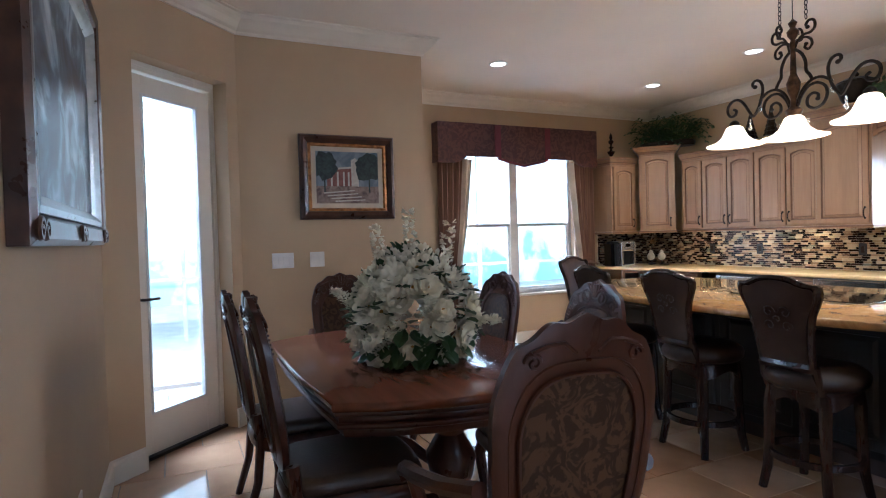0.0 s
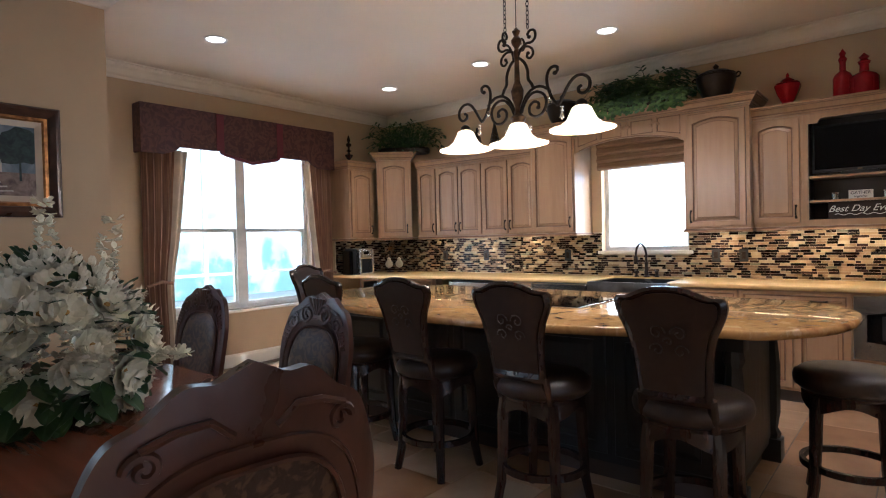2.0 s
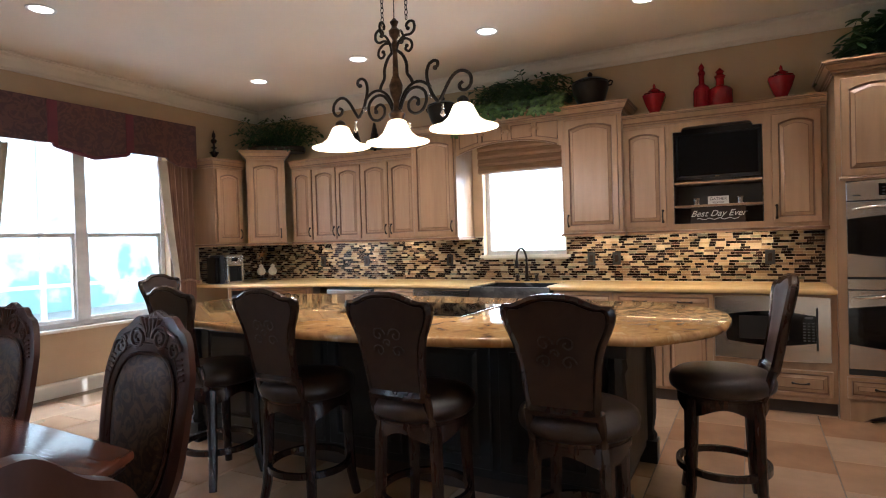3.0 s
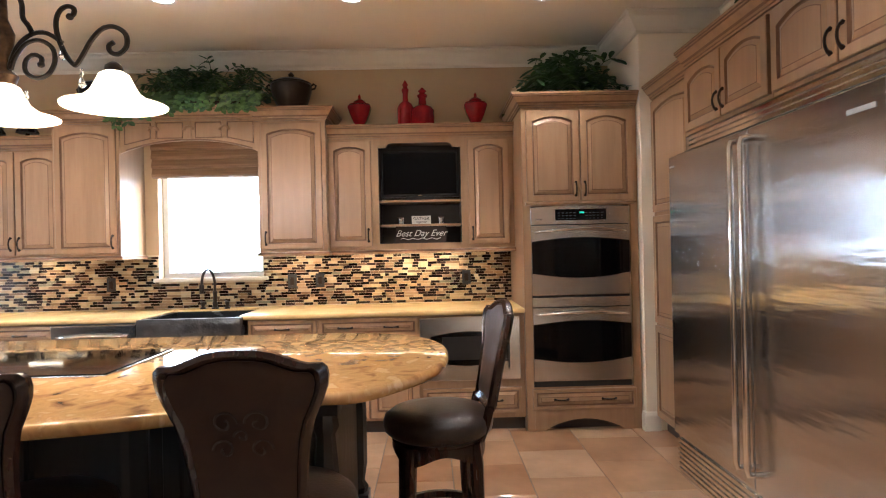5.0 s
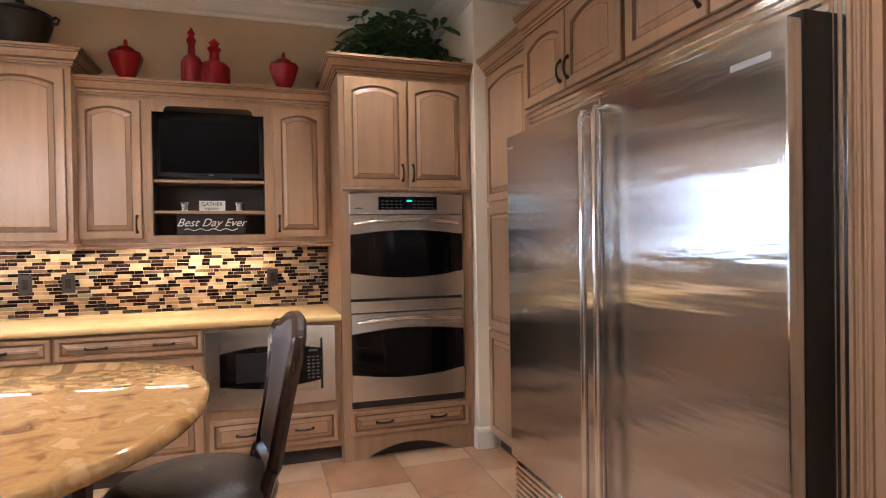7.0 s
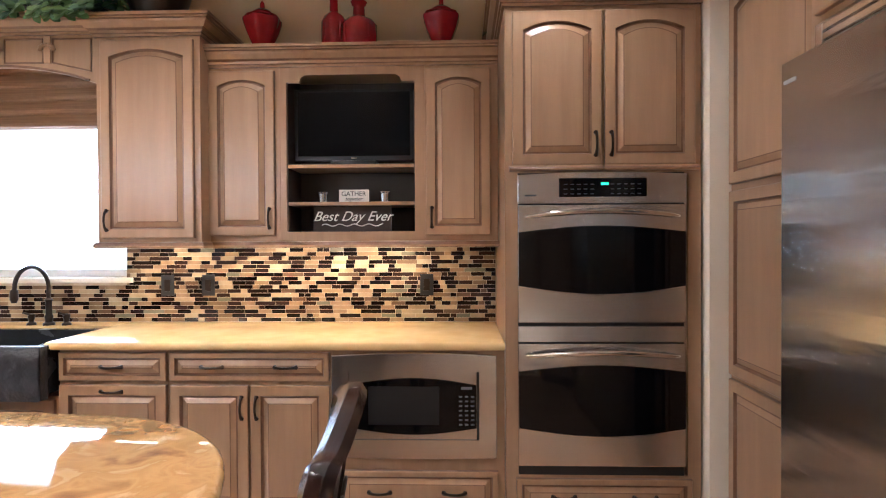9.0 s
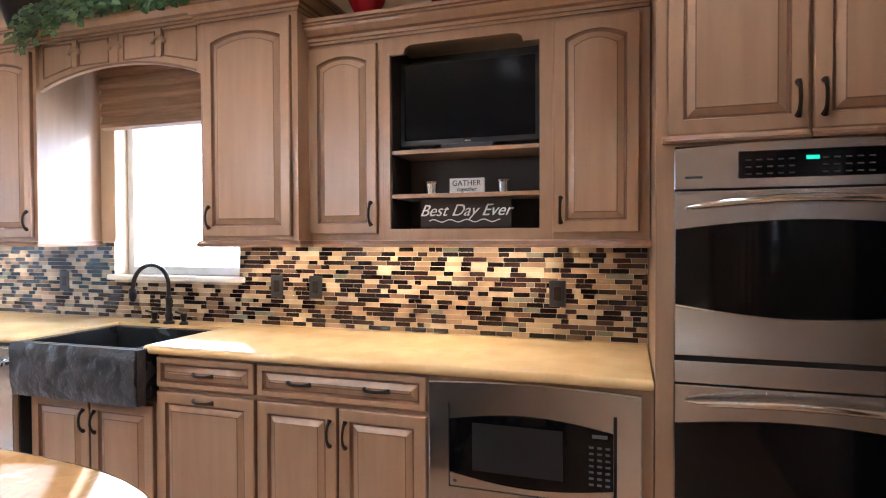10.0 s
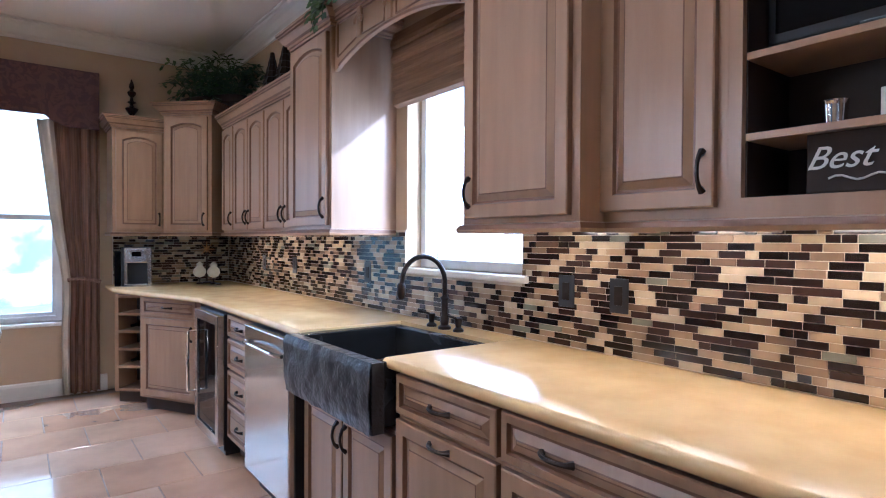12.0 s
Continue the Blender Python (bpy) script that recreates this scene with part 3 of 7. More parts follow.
def mould_local(name, path, profile, z, parent):
    ob = moulding(name, path, profile, z, CAB, "", parent, kind="")
    ob.data.materials.append(GLAZE)
    n = len(profile)
    dark = (0, 2, 4, 7, 9) if n > 6 else (0, 2)
    for i, p in enumerate(ob.data.polygons):
        if len(p.vertices) == 4 and i % n in dark:
            p.material_index = 1
    return ob


def E(y, x):
    """The pose of a cabinet on the east wall: its middle at y, its front at x."""
    return pose(x, y, 0, 0, 0, -90)


def S(x, y):
    return pose(x, y, 0, 0, 0, 180)


UW, UF, TF, BF = 1.37, 6.42, 6.31, 6.06
D = "door"
# the uppers, from the north corner to the ovens
cabinet("wall_cabinet", "glazed maple wall cabinet with one arched door beside the window drape", pose(5.865, YN - 0.35, 0), 0.41, 0.86, 0.345, UW, [(-0.18, 0.17, 0.02, 0.84, 0.05, "r", D)], top=True, low=True, rmould=False)
cabinet("corner_wall_cabinet", "taller glazed maple diagonal corner wall cabinet with one arched door", pose(6.178, 5.852, 0, 0, 0, -45), 0.43, 0.98, 0.30, UW, [(-0.185, 0.185, 0.02, 0.96, 0.05, "r", D)], top=True, low=True)
for y0, y1, ds in ((5.35, 5.665, 1), (4.65, 5.35, 2), (3.925, 4.65, 2)):
    w = y1 - y0
    if ds == 1:
        dd = [(-w / 2 + 0.015, w / 2 - 0.012, 0.02, 0.84, 0.05, "r", D)]
        lb = "glazed maple wall cabinet with a single arched door"
    else:
        dd = [(-w / 2 + 0.012, -0.006, 0.02, 0.84, 0.05, "r", D), (0.006, w / 2 - 0.012, 0.02, 0.84, 0.05, "l", D)]
        lb = "glazed maple wall cabinet with a pair of arched doors"
    cabinet("wall_cabinet", lb, E((y0 + y1) / 2, UF), w, 0.86, XE - UF, UW, dd, top=True, low=True, lmould=False, rmould=False, group="wall cabinets by the sink window")
cabinet("tall_wall_cabinet", "tall glazed maple wall cabinet with its side lit by the window", E(3.667, TF), 0.515, 1.03, XE - TF, UW, [(-0.235, 0.235, 0.02, 1.01, 0.06, "r", D)], top=True, low=True)
cabinet("tall_wall_cabinet", "tall glazed maple wall cabinet with an arched door, pot on top", E(2.072, TF), 0.53, 1.03, XE - TF, UW, [(-0.235, 0.235, 0.02, 1.01, 0.06, "l", D)], top=True, low=True)
cabinet("wall_cabinet", "narrow glazed maple wall cabinet with arched door beside the television", E(1.63, UF), 0.38, 0.90, XE - UF, UW, [(-0.178, 0.165, 0.03, 0.88, 0.05, "r", D)], top=True, low=True, lmould=False, rmould=False)
cabinet("wall_cabinet", "narrow glazed maple wall cabinet with arched door beside ovens", E(0.5025, UF), 0.375, 0.90, XE - UF, UW, [(-0.18, 0.148, 0.03, 0.88, 0.05, "l", D)], top=True, low=True, lmould=False, rmould=False)

# the open television cabinet
tvc = thing("open_television_cabinet", "open glazed maple cabinet with two shelves and a television, dark inside", "shelf", E(1.065, UF) @ pose(0, 0, UW))
w = 0.75
TL, TR = -0.342, 0.323
boxpart("stile", CAB, tvc, -w / 2, TL, 0, 0.28, 0, 0.90)
boxpart("stile", CAB, tvc, TR, w / 2, 0, 0.28, 0, 0.90)
boxpart("bottom_board", CAB, tvc, TL, TR, 0, 0.28, 0, 0.05)
boxpart("top_panel", CAB, tvc, TL, TR, 0.02, 0.28, 0.88, 0.90)
top = [(TL, 0.822), (-0.275, 0.822), (-0.268, 0.845), (-0.25, 0.857), (-0.22, 0.86), (0.20, 0.86), (0.23, 0.857), (0.248, 0.845), (0.255, 0.822), (TR, 0.822), (TR, 0.90), (TL, 0.90)]
bm = bmesh.new()
loft(bm, [[(x, 0.0, z) for x, z in top], [(x, 0.02, z) for x, z in top]], cap0=True, cap1=True)
part("arched_fascia", bm, CAB, tvc)
# Dark liner panels stand in for the shade inside the cabinet.
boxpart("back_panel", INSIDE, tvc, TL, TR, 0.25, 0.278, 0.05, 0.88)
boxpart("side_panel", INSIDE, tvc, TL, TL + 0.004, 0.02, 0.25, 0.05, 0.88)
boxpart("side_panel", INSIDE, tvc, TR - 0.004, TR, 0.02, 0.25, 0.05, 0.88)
for z in (0.205, 0.40):
    boxpart("shelf", CAB, tvc, TL + 0.004, TR - 0.004, 0.012, 0.25, z - 0.018, z, bevel=0.002)
mould_local("crown", [(-w / 2, 0), (w / 2, 0)], TOPMOULD, 0.90, tvc)
boxpart("top_board", CAB, tvc, -w / 2, w / 2, 0, 0.28, 0.985, 1.0)
mould_local("light_rail", [(-w / 2, 0), (w / 2, 0)], LOWMOULD, -0.03, tvc)
ZS = UW + 0.40
tv = thing("television", "black flat screen television on the cabinet shelf", "television", E(1.075, UF + 0.10) @ pose(0, 0, ZS))
boxpart("housing", BLACKPL, tv, -0.32, 0.32, 0.0, 0.06, 0.03, 0.41, bevel=0.006)
boxpart("screen", SCREEN, tv, -0.30, 0.30, -0.003, 0.0, 0.055, 0.395)
boxpart("stand", BLACKPL, tv, -0.12, 0.12, -0.02, 0.09, 0.0, 0.03, bevel=0.004)
boxpart("logo_bar", CHROME, tv, -0.015, 0.015, -0.004, -0.003, 0.040, 0.046)


def text_part(s, size, material, parent, at, extrude=0.002, shear=0.0):
    cu = bpy.data.curves.new("lettering", "FONT")
    cu.body, cu.size, cu.extrude, cu.align_x, cu.shear = s, size, extrude, "CENTER", shear
    cu.materials.append(material)
    tmp = bpy.data.objects.new("lettering", cu)
    me = bpy.data.meshes.new_from_object(tmp)
    ob = new("lettering", me)
    ob.parent = parent
    ob.matrix_basis = at
    bpy.data.objects.remove(tmp)
    return ob


sg = thing("small_sign", "small white sign lettered gather together on the shelf", "sign", E(1.07, UF + 0.06) @ pose(0, 0, UW + 0.205))
boxpart("board", CHALK, sg, -0.078, 0.078, 0, 0.02, 0, 0.067, bevel=0.002)
text_part("GATHER", 0.034, BLACKPL, sg, pose(0, -0.001, 0.034, 90, 0, 0))
text_part("together", 0.026, BLACKPL, sg, pose(0, -0.001, 0.010, 90, 0, 0), shear=0.3)
sg = thing("wooden_sign", "dark weathered wooden sign with white script best day ever", "sign", E(1.075, UF + 0.04) @ pose(0, 0, UW + 0.055))
boxpart("board", SIGN, sg, -0.205, 0.205, 0, 0.018, 0, 0.14, bevel=0.002)
text_part("Best Day Ever", 0.072, CHALK, sg, pose(0, -0.001, 0.052, 90, 0, 0), shear=0.45)
bm = bmesh.new()
tube(bm, [(-0.16 + 0.32 * i / 24, -0.002, 0.03 + 0.006 * math.sin(i * 1.1)) for i in range(25)], 0.0025, 5)
part("flourish", bm, CHALK, sg)
for y in (1.235, 0.905):
    cup = thing("silver_cup", "small silver cup on the cabinet shelf", "cup", pose(UF + 0.07, y, UW + 0.205), "cups on the shelf")
    bm = bmesh.new()
    lathe(bm, [(0.001, 0), (0.022, 0), (0.026, 0.055), (0.028, 0.056), (0.026, 0.052), (0.021, 0.006), (0.001, 0.006)], 20)
    part("body", bm, CHROME, cup, smooth=True)

# the valance board over the sink window
vb = thing("window_valance_board", "arched carved maple valance board over the sink window", "valance", E(2.8735, TF + 0.02) @ pose(0, 0, 2.172))
w = 1.072
up, lo = [], []
for i in range(25):
    x = -w / 2 + w * i / 24
    u = abs(2 * i / 24 - 1)
    lo.append((x, 0.092 * (1 - u ** 2.2) if u < 0.9 else 0.092 * (1 - 0.9 ** 2.2) * (1 - u) / 0.1))
bm = bmesh.new()
prof = lo + [(w / 2, 0.25), (-w / 2, 0.25)]
loft(bm, [[(x, 0, z) for x, z in prof], [(x, 0.02, z) for x, z in prof]], cap0=True, cap1=True)
part("board", bm, CAB, vb)
bm = bmesh.new()
tube(bm, [(x, -0.002, z + 0.006) for x, z in lo[1:-1]], 0.006, 6)
part("lower_bead", bm, GLAZE, vb, smooth=True)
bm = bmesh.new()
for x0_, x1_ in ((-0.50, -0.30), (-0.25, -0.05), (0.05, 0.25), (0.30, 0.50)):
    k_ = 0.045 if abs(x0_ + x1_) > 0.6 else 0.0
    zl, zr = (0.112 - (k_ if x0_ < 0 else 0)), (0.112 - (k_ if x0_ > 0 else 0))
    tube(bm, [(x0_, -0.002, 0.232), (x1_, -0.002, 0.232), (x1_, -0.002, zr), (x0_, -0.002, zl), (x0_, -0.002, 0.232)], 0.005, 6)
part("panel_bead", bm, GLAZE, vb, smooth=True)
bm = bmesh.new()
for xm_ in (-0.275, 0.0, 0.275):
    box(bm, xm_ - 0.018, xm_ + 0.018, -0.010, 0.001, 0.105, 0.245, 0.003)
    for q in range(7):
        a_ = math.pi * q / 6
        lobe = bmesh.ops.create_icosphere(bm, subdivisions=2, radius=1.0)["verts"]
        for v in lobe:
            v.co = Vector((v.co.x * 0.014 + xm_ + 0.034 * math.cos(a_), v.co.y * 0.009 - 0.012, v.co.z * 0.011 + 0.178 + 0.022 * math.sin(a_)))
part("carved_trim", bm, CAB, vb)
mould_local("crown", [(-w / 2, 0), (w / 2, 0)], TOPMOULD, 0.25, vb)
boxpart("top_board", CAB, vb, -w / 2, w / 2, 0.0, 0.33, 0.335, 0.35)
rs = thing("roman_shade", "brown pleated roman shade raised above the sink window", "blind", E(2.86, XE - 0.055) @ pose(0, 0, 2.01))
for i in range(5):
    bm = bmesh.new()
    pr = [(0.0, 0.0), (-0.030, 0.012), (-0.032, 0.03), (-0.012, 0.085), (0.0, 0.09)]
    loft(bm, [[(x, y - 0.004 * i, z + 0.075 * i) for y, z in pr] for x in (-0.45, 0.45)], cap0=True, cap1=True)
    part("fold", bm, ROMAN, rs)

# backsplash base, pieces come last
bm = bmesh.new()
box(bm, XE - 0.0095, XE, 0.312, YN, 0.915, SW[2] - 0.03)
box(bm, XE - 0.0095, XE, 0.312, SW[0], SW[2] - 0.03, UW)
box(bm, XE - 0.0095, XE, SW[1], YN, SW[2] - 0.03, UW)
BSE = part("backsplash", bm, MGROUT, None, "mosaic backsplash of glass and stone strips", kind="structure")
BSN = boxpart("backsplash", MGROUT, None, 5.70, XE - 0.0095, YN - 0.0095, YN, 0.915, UW, kind="structure", label="mosaic backsplash of glass and stone strips")

# base cabinets
HB = 0.875
dp = XE - BF
cabinet("base_cabinet", "glazed maple base cabinet with a drawer over a tilt-out door", E(2.107, BF), 0.515, HB, dp, 0, [(-0.25, 0.25, 0.735, 0.865, 0, "c", "drawer"), (-0.25, 0.25, 0.125, 0.715, 0, "t", D)], toe=0.10)
cabinet("base_cabinet", "glazed maple base cabinet with a wide drawer above two doors", E(1.472, BF), 0.755, HB, dp, 0, [(-0.367, 0.367, 0.735, 0.865, 0, "cc", "drawer"), (-0.367, -0.006, 0.125, 0.715, 0, "R", D), (0.006, 0.367, 0.125, 0.715, 0, "L", D)], toe=0.10)
cabinet("microwave_cabinet", "glazed maple base cabinet holding a built-in microwave over a drawer", E(0.7035, BF), 0.782, HB, dp, 0, [(-0.372, 0.36, 0.14, 0.33, 0, "cc", "drawer")], toe=0.10)
cabinet("sink_cabinet", "glazed maple sink base cabinet with two doors under the apron sink", E(2.7475, BF), 0.765, 0.66, dp, 0, [(-0.365, -0.006, 0.125, 0.645, 0, "R", D), (0.006, 0.365, 0.125, 0.645, 0, "L", D)], toe=0.10)
cabinet("drawer_cabinet", "glazed maple base cabinet with a stack of four drawers", E(4.01, BF), 0.52, HB, dp, 0, [(-0.245, 0.245, 0.735, 0.865, 0, "c", "drawer"), (-0.245, 0.245, 0.545, 0.72, 0, "c", "drawer"), (-0.245, 0.245, 0.34, 0.53, 0, "c", "drawer"), (-0.245, 0.245, 0.125, 0.325, 0, "c", "drawer")], toe=0.10)
cabinet("base_cabinet", "glazed maple diagonal corner base cabinet with a drawer and a door", pose(5.945, 5.385, 0, 0, 0, -60), 0.62, HB, 0.42, 0, [(-0.27, 0.27, 0.735, 0.865, 0, "c", "drawer"), (-0.27, 0.27, 0.125, 0.715, 0, "R", D)], toe=0.10)
wr = thing("wine_rack_cabinet", "glazed maple base cabinet with a column of dark wine cubbies", "wine rack", pose(5.745, 5.86, 0, 0, 0, -40))
bm = bmesh.new()
box(bm, -0.12, -0.09, 0, 0.45, 0.1, HB)
box(bm, 0.09, 0.12, 0, 0.45, 0.1, HB)
box(bm, -0.09, 0.09, 0.30, 0.45, 0.1, HB)
for z in (0.10, 0.285, 0.425, 0.565, 0.705, 0.845):
    box(bm, -0.09, 0.09, 0.0, 0.30, z, z + 0.02)
part("body", bm, CAB, wr)
# Dark sheet for the shade at the back of the cubbies.
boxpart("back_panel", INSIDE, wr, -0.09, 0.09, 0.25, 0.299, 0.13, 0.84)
boxpart("toe_kick", TOE, wr, -0.12, 0.12, 0.06, 0.45, 0, 0.10)
for z in (0.31, 0.59):
    bm = bmesh.new()
    lathe(bm, [(0.001, 0), (0.012, 0.003), (0.014, 0.08), (0.035, 0.13), (0.037, 0.2)], 12)
    b_ = part("wine_bottle", bm, BLACKGLASS, None, "dark wine bottle lying in the wine rack", category="bottle", smooth=True)
    b_.matrix_basis = pose(5.745, 5.86, z + 0.03, 0, 0, -40) @ pose(0, 0.03, 0, -90, 0, 0)

# the counter
RC = 0.012


def countertop(name, outline, z0, z1, material, label, edge=0.016):
    bm = bmesh.new()
    prism(bm, outline, z0, z1, edge, 6)
    return part(name, bm, material, None, label, category="worktop", smooth=True)


CF = 6.02
countertop("countertop", [(XE - 0.006, 0.312), (CF, 0.312), (CF, 2.41), (XE - 0.006, 2.41)], 0.877, 0.915, COUNTER, "cream polished counter beside the apron sink")
countertop("countertop", [(XE - 0.006, 3.125), (CF, 3.125), (CF, 4.85), (5.645, 6.00), (5.645, YN - 0.006), (XE - 0.006, YN - 0.006)], 0.877, 0.915, COUNTER, "long cream polished counter running to the corner")
boxpart("countertop", COUNTER, None, 6.55, XE - 0.006, 2.41, 3.125, 0.877, 0.915, category="worktop", label="cream counter strip behind the sink")

sink = thing("apron_sink", "dark hammered stone apron sink with a deep basin", "sink", E(2.755, CF - 0.06) @ pose(0, 0, 0.66))
bm = bmesh.new()
N1, N2 = 26, 9
rng = random.Random(4)
front = [[(-0.37 + 0.74 * i / N1, 0.0 + 0.012 * noise.noise(Vector((i * 0.45, j * 0.45, 3))) - 0.012 * math.sin(math.pi * j / N2) ** 0.4, 0.245 * j / N2) for i in range(N1 + 1)] for j in range(N2 + 1)]
loft(bm, front, closed=False)
back = [[(x, 0.05, z) for x, y, z in row] for row in (front[0], front[-1])]
vs = [[bm.verts.new(p) for p in row] for row in back]
bm.verts.ensure_lookup_table()
box(bm, -0.37, 0.37, 0.004, 0.05, 0.002, 0.243)
bmesh.ops.delete(bm, geom=[v for row in vs for v in row], context="VERTS")
part("apron", bm, SINK, sink, smooth=True)
bm = bmesh.new()
for b_ in ((-0.37, -0.31, 0.05, 0.60), (0.31, 0.37, 0.05, 0.60), (-0.31, 0.31, 0.52, 0.60)):
    box(bm, b_[0], b_[1], b_[2], b_[3] - 0.03, 0.02, 0.243, 0.004)
box(bm, -0.31, 0.31, 0.05, 0.52, 0.0, 0.02)
part("basin", bm, SINKIN, sink)
fc = thing("faucet", "dark bronze gooseneck kitchen faucet with lever", "faucet", pose(6.57, 2.79, 0.915, 0, 0, 0))
bm = bmesh.new()
lathe(bm, [(0.03, 0), (0.03, 0.012), (0.018, 0.02), (0.022, 0.05), (0.016, 0.06), (0.016, 0.13), (0.022, 0.14), (0.013, 0.15)], 18)
tube(bm, [(0, 0, 0.14), (0, 0, 0.22)] + [(-0.108 + 0.108 * math.cos(a), 0.02 * math.sin(a / 2), 0.22 + 0.108 * math.sin(a)) for a in (math.pi * i / 14 for i in range(15))] + [(-0.218, 0.02, 0.21)], 0.011, 10)
lathe(bm, [(0.012, 0), (0.019, 0.02), (0.019, 0.06), (0.012, 0.07)], 14, (-0.22, 0.02, 0.145))
part("spout", bm, BRONZE, fc, smooth=True)
for dx, dy in ((0.0, -0.10), (0.0, 0.10)):
    bm = bmesh.new()
    lathe(bm, [(0.024, 0), (0.024, 0.01), (0.012, 0.02), (0.018, 0.045), (0.018, 0.06), (0.001, 0.065)], 14, (dx, dy, 0))
    tube(bm, [(dx, dy, 0.055), (dx - 0.06, dy, 0.075)], 0.006, 6)
    part("lever", bm, BRONZE, fc, smooth=True)


# ---- appliances ----
def arched_window(bm, x0, x1, z0, z1, bow0, bow1, y):
    n = 16
    pts = [(x0 + (x1 - x0) * i / n, z0 - bow0 * math.sin(math.pi * i / n)) for i in range(n + 1)]
    pts += [(x1 + (x0 - x1) * i / n, z1 + bow1 * math.sin(math.pi * i / n)) for i in range(n + 1)]
    loft(bm, [[(x, 0.0, z) for x, z in pts], [(x, y, z) for x, z in pts]], cap0=True, cap1=True)


def bow_handle(parent, x0, x1, z, out=0.045, rise=0.012):
    bm = bmesh.new()
    n = 14
    tube(bm, [(x0 + (x1 - x0) * i / n, -0.012 - out * math.sin(math.pi * i / n) ** 0.35, z + rise * math.sin(math.pi * i / n)) for i in range(n + 1)], 0.010, 8)
    return part("handle", bm, CHROME, parent, "polished steel bar handle", smooth=True)


oc = thing("oven_cabinet", "tall glazed maple oven cabinet with two arched doors and a drawer", "cabinet", E(-0.12, BF - 0.03))
w = 0.86
bm = bmesh.new()
OD = XE - BF + 0.03
box(bm, -w / 2, -w / 2 + 0.060, 0, OD, 0.0, 2.40, 0.002)
box(bm, w / 2 - 0.060, w / 2, 0, OD, 0.0, 2.40, 0.002)
box(bm, -w / 2 + 0.060, w / 2 - 0.060, 0, OD, 1.66, 2.40)
box(bm, -w / 2 + 0.060, w / 2 - 0.060, 0, OD, 0.13, 0.325)
arc = [(-0.37, 0.0), (-0.30, 0.0)] + [(-0.30 + 0.60 * i / 14, 0.085 * math.sin(math.pi * i / 14) ** 0.8) for i in range(1, 14)] + [(0.30, 0.0), (0.37, 0.0), (0.37, 0.13), (-0.37, 0.13)]
loft(bm, [[(x, 0.0, z) for x, z in arc], [(x, 0.02, z) for x, z in arc]], cap0=True, cap1=True)
part("body", bm, CAB, oc)
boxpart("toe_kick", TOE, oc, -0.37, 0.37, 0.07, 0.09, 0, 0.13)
cab_door(oc, -0.397, -0.006, 1.70, 2.375, 0.06, 0, "r")
cab_door(oc, 0.006, 0.397, 1.70, 2.375, 0.06, 0, "l")
cab_door(oc, -0.385, 0.385, 0.16, 0.312, 0, 0, "cc", "drawer")
mould_local("crown", [(-w / 2, OD), (-w / 2, 0), (w / 2, 0)], TOPMOULD, 2.40, oc)
boxpart("top_board", CAB, oc, -w / 2, w / 2, 0, OD, 2.485, 2.50)

for x0, x1 in ((-0.412, -0.002), (0.002, 0.412)):
    mould_local("lower_moulding", [(x0, -0.001), (x1, -0.001)], [(0, 0), (0.026, 0.0), (0.030, 0.008), (0.024, 0.016), (0.022, 0.024), (0, 0.026)], 1.675, oc)
ov = thing("double_wall_oven", "stainless steel double wall oven with arched black glass", "oven", E(-0.110, BF - 0.055) @ pose(0, 0, 0.326))
HW = 0.366
boxpart("body", BLACKPL, ov, -HW + 0.002, HW - 0.002, 0.022, 0.55, 0.0, 1.34)
n = 16
ol = [(-HW, 1.204), (HW, 1.204)] + [(HW - 2 * HW * i / n, 1.330 + 0.012 * math.sin(math.pi * i / n)) for i in range(n + 1)]
bm = bmesh.new()
loft(bm, [[(x, 0.022, z) for x, z in ol], [(x, 0.002, z) for x, z in ol], [(x * 0.994, 0.0, z * 0.998 + 0.0025) for x, z in ol]], cap0=True, cap1=True)
part("control_panel", bm, STEEL, ov)
boxpart("display", BLACKGLASS, ov, -0.185, 0.195, -0.004, 0.0, 1.232, 1.314, bevel=0.002)
boxpart("clock_digits", DIGITS, ov, -0.004, 0.030, -0.0055, -0.004, 1.283, 1.294)
for bx in range(12):
    if bx in (5, 6):
        continue
    for bz in range(3):
        boxpart("button", BUTTON, ov, -0.165 + bx * 0.029, -0.150 + bx * 0.029, -0.0048, -0.004, 1.243 + bz * 0.021, 1.2465 + bz * 0.021)
boxpart("badge", BUTTON, ov, -0.335, -0.285, -0.001, 0.0, 1.236, 1.243)
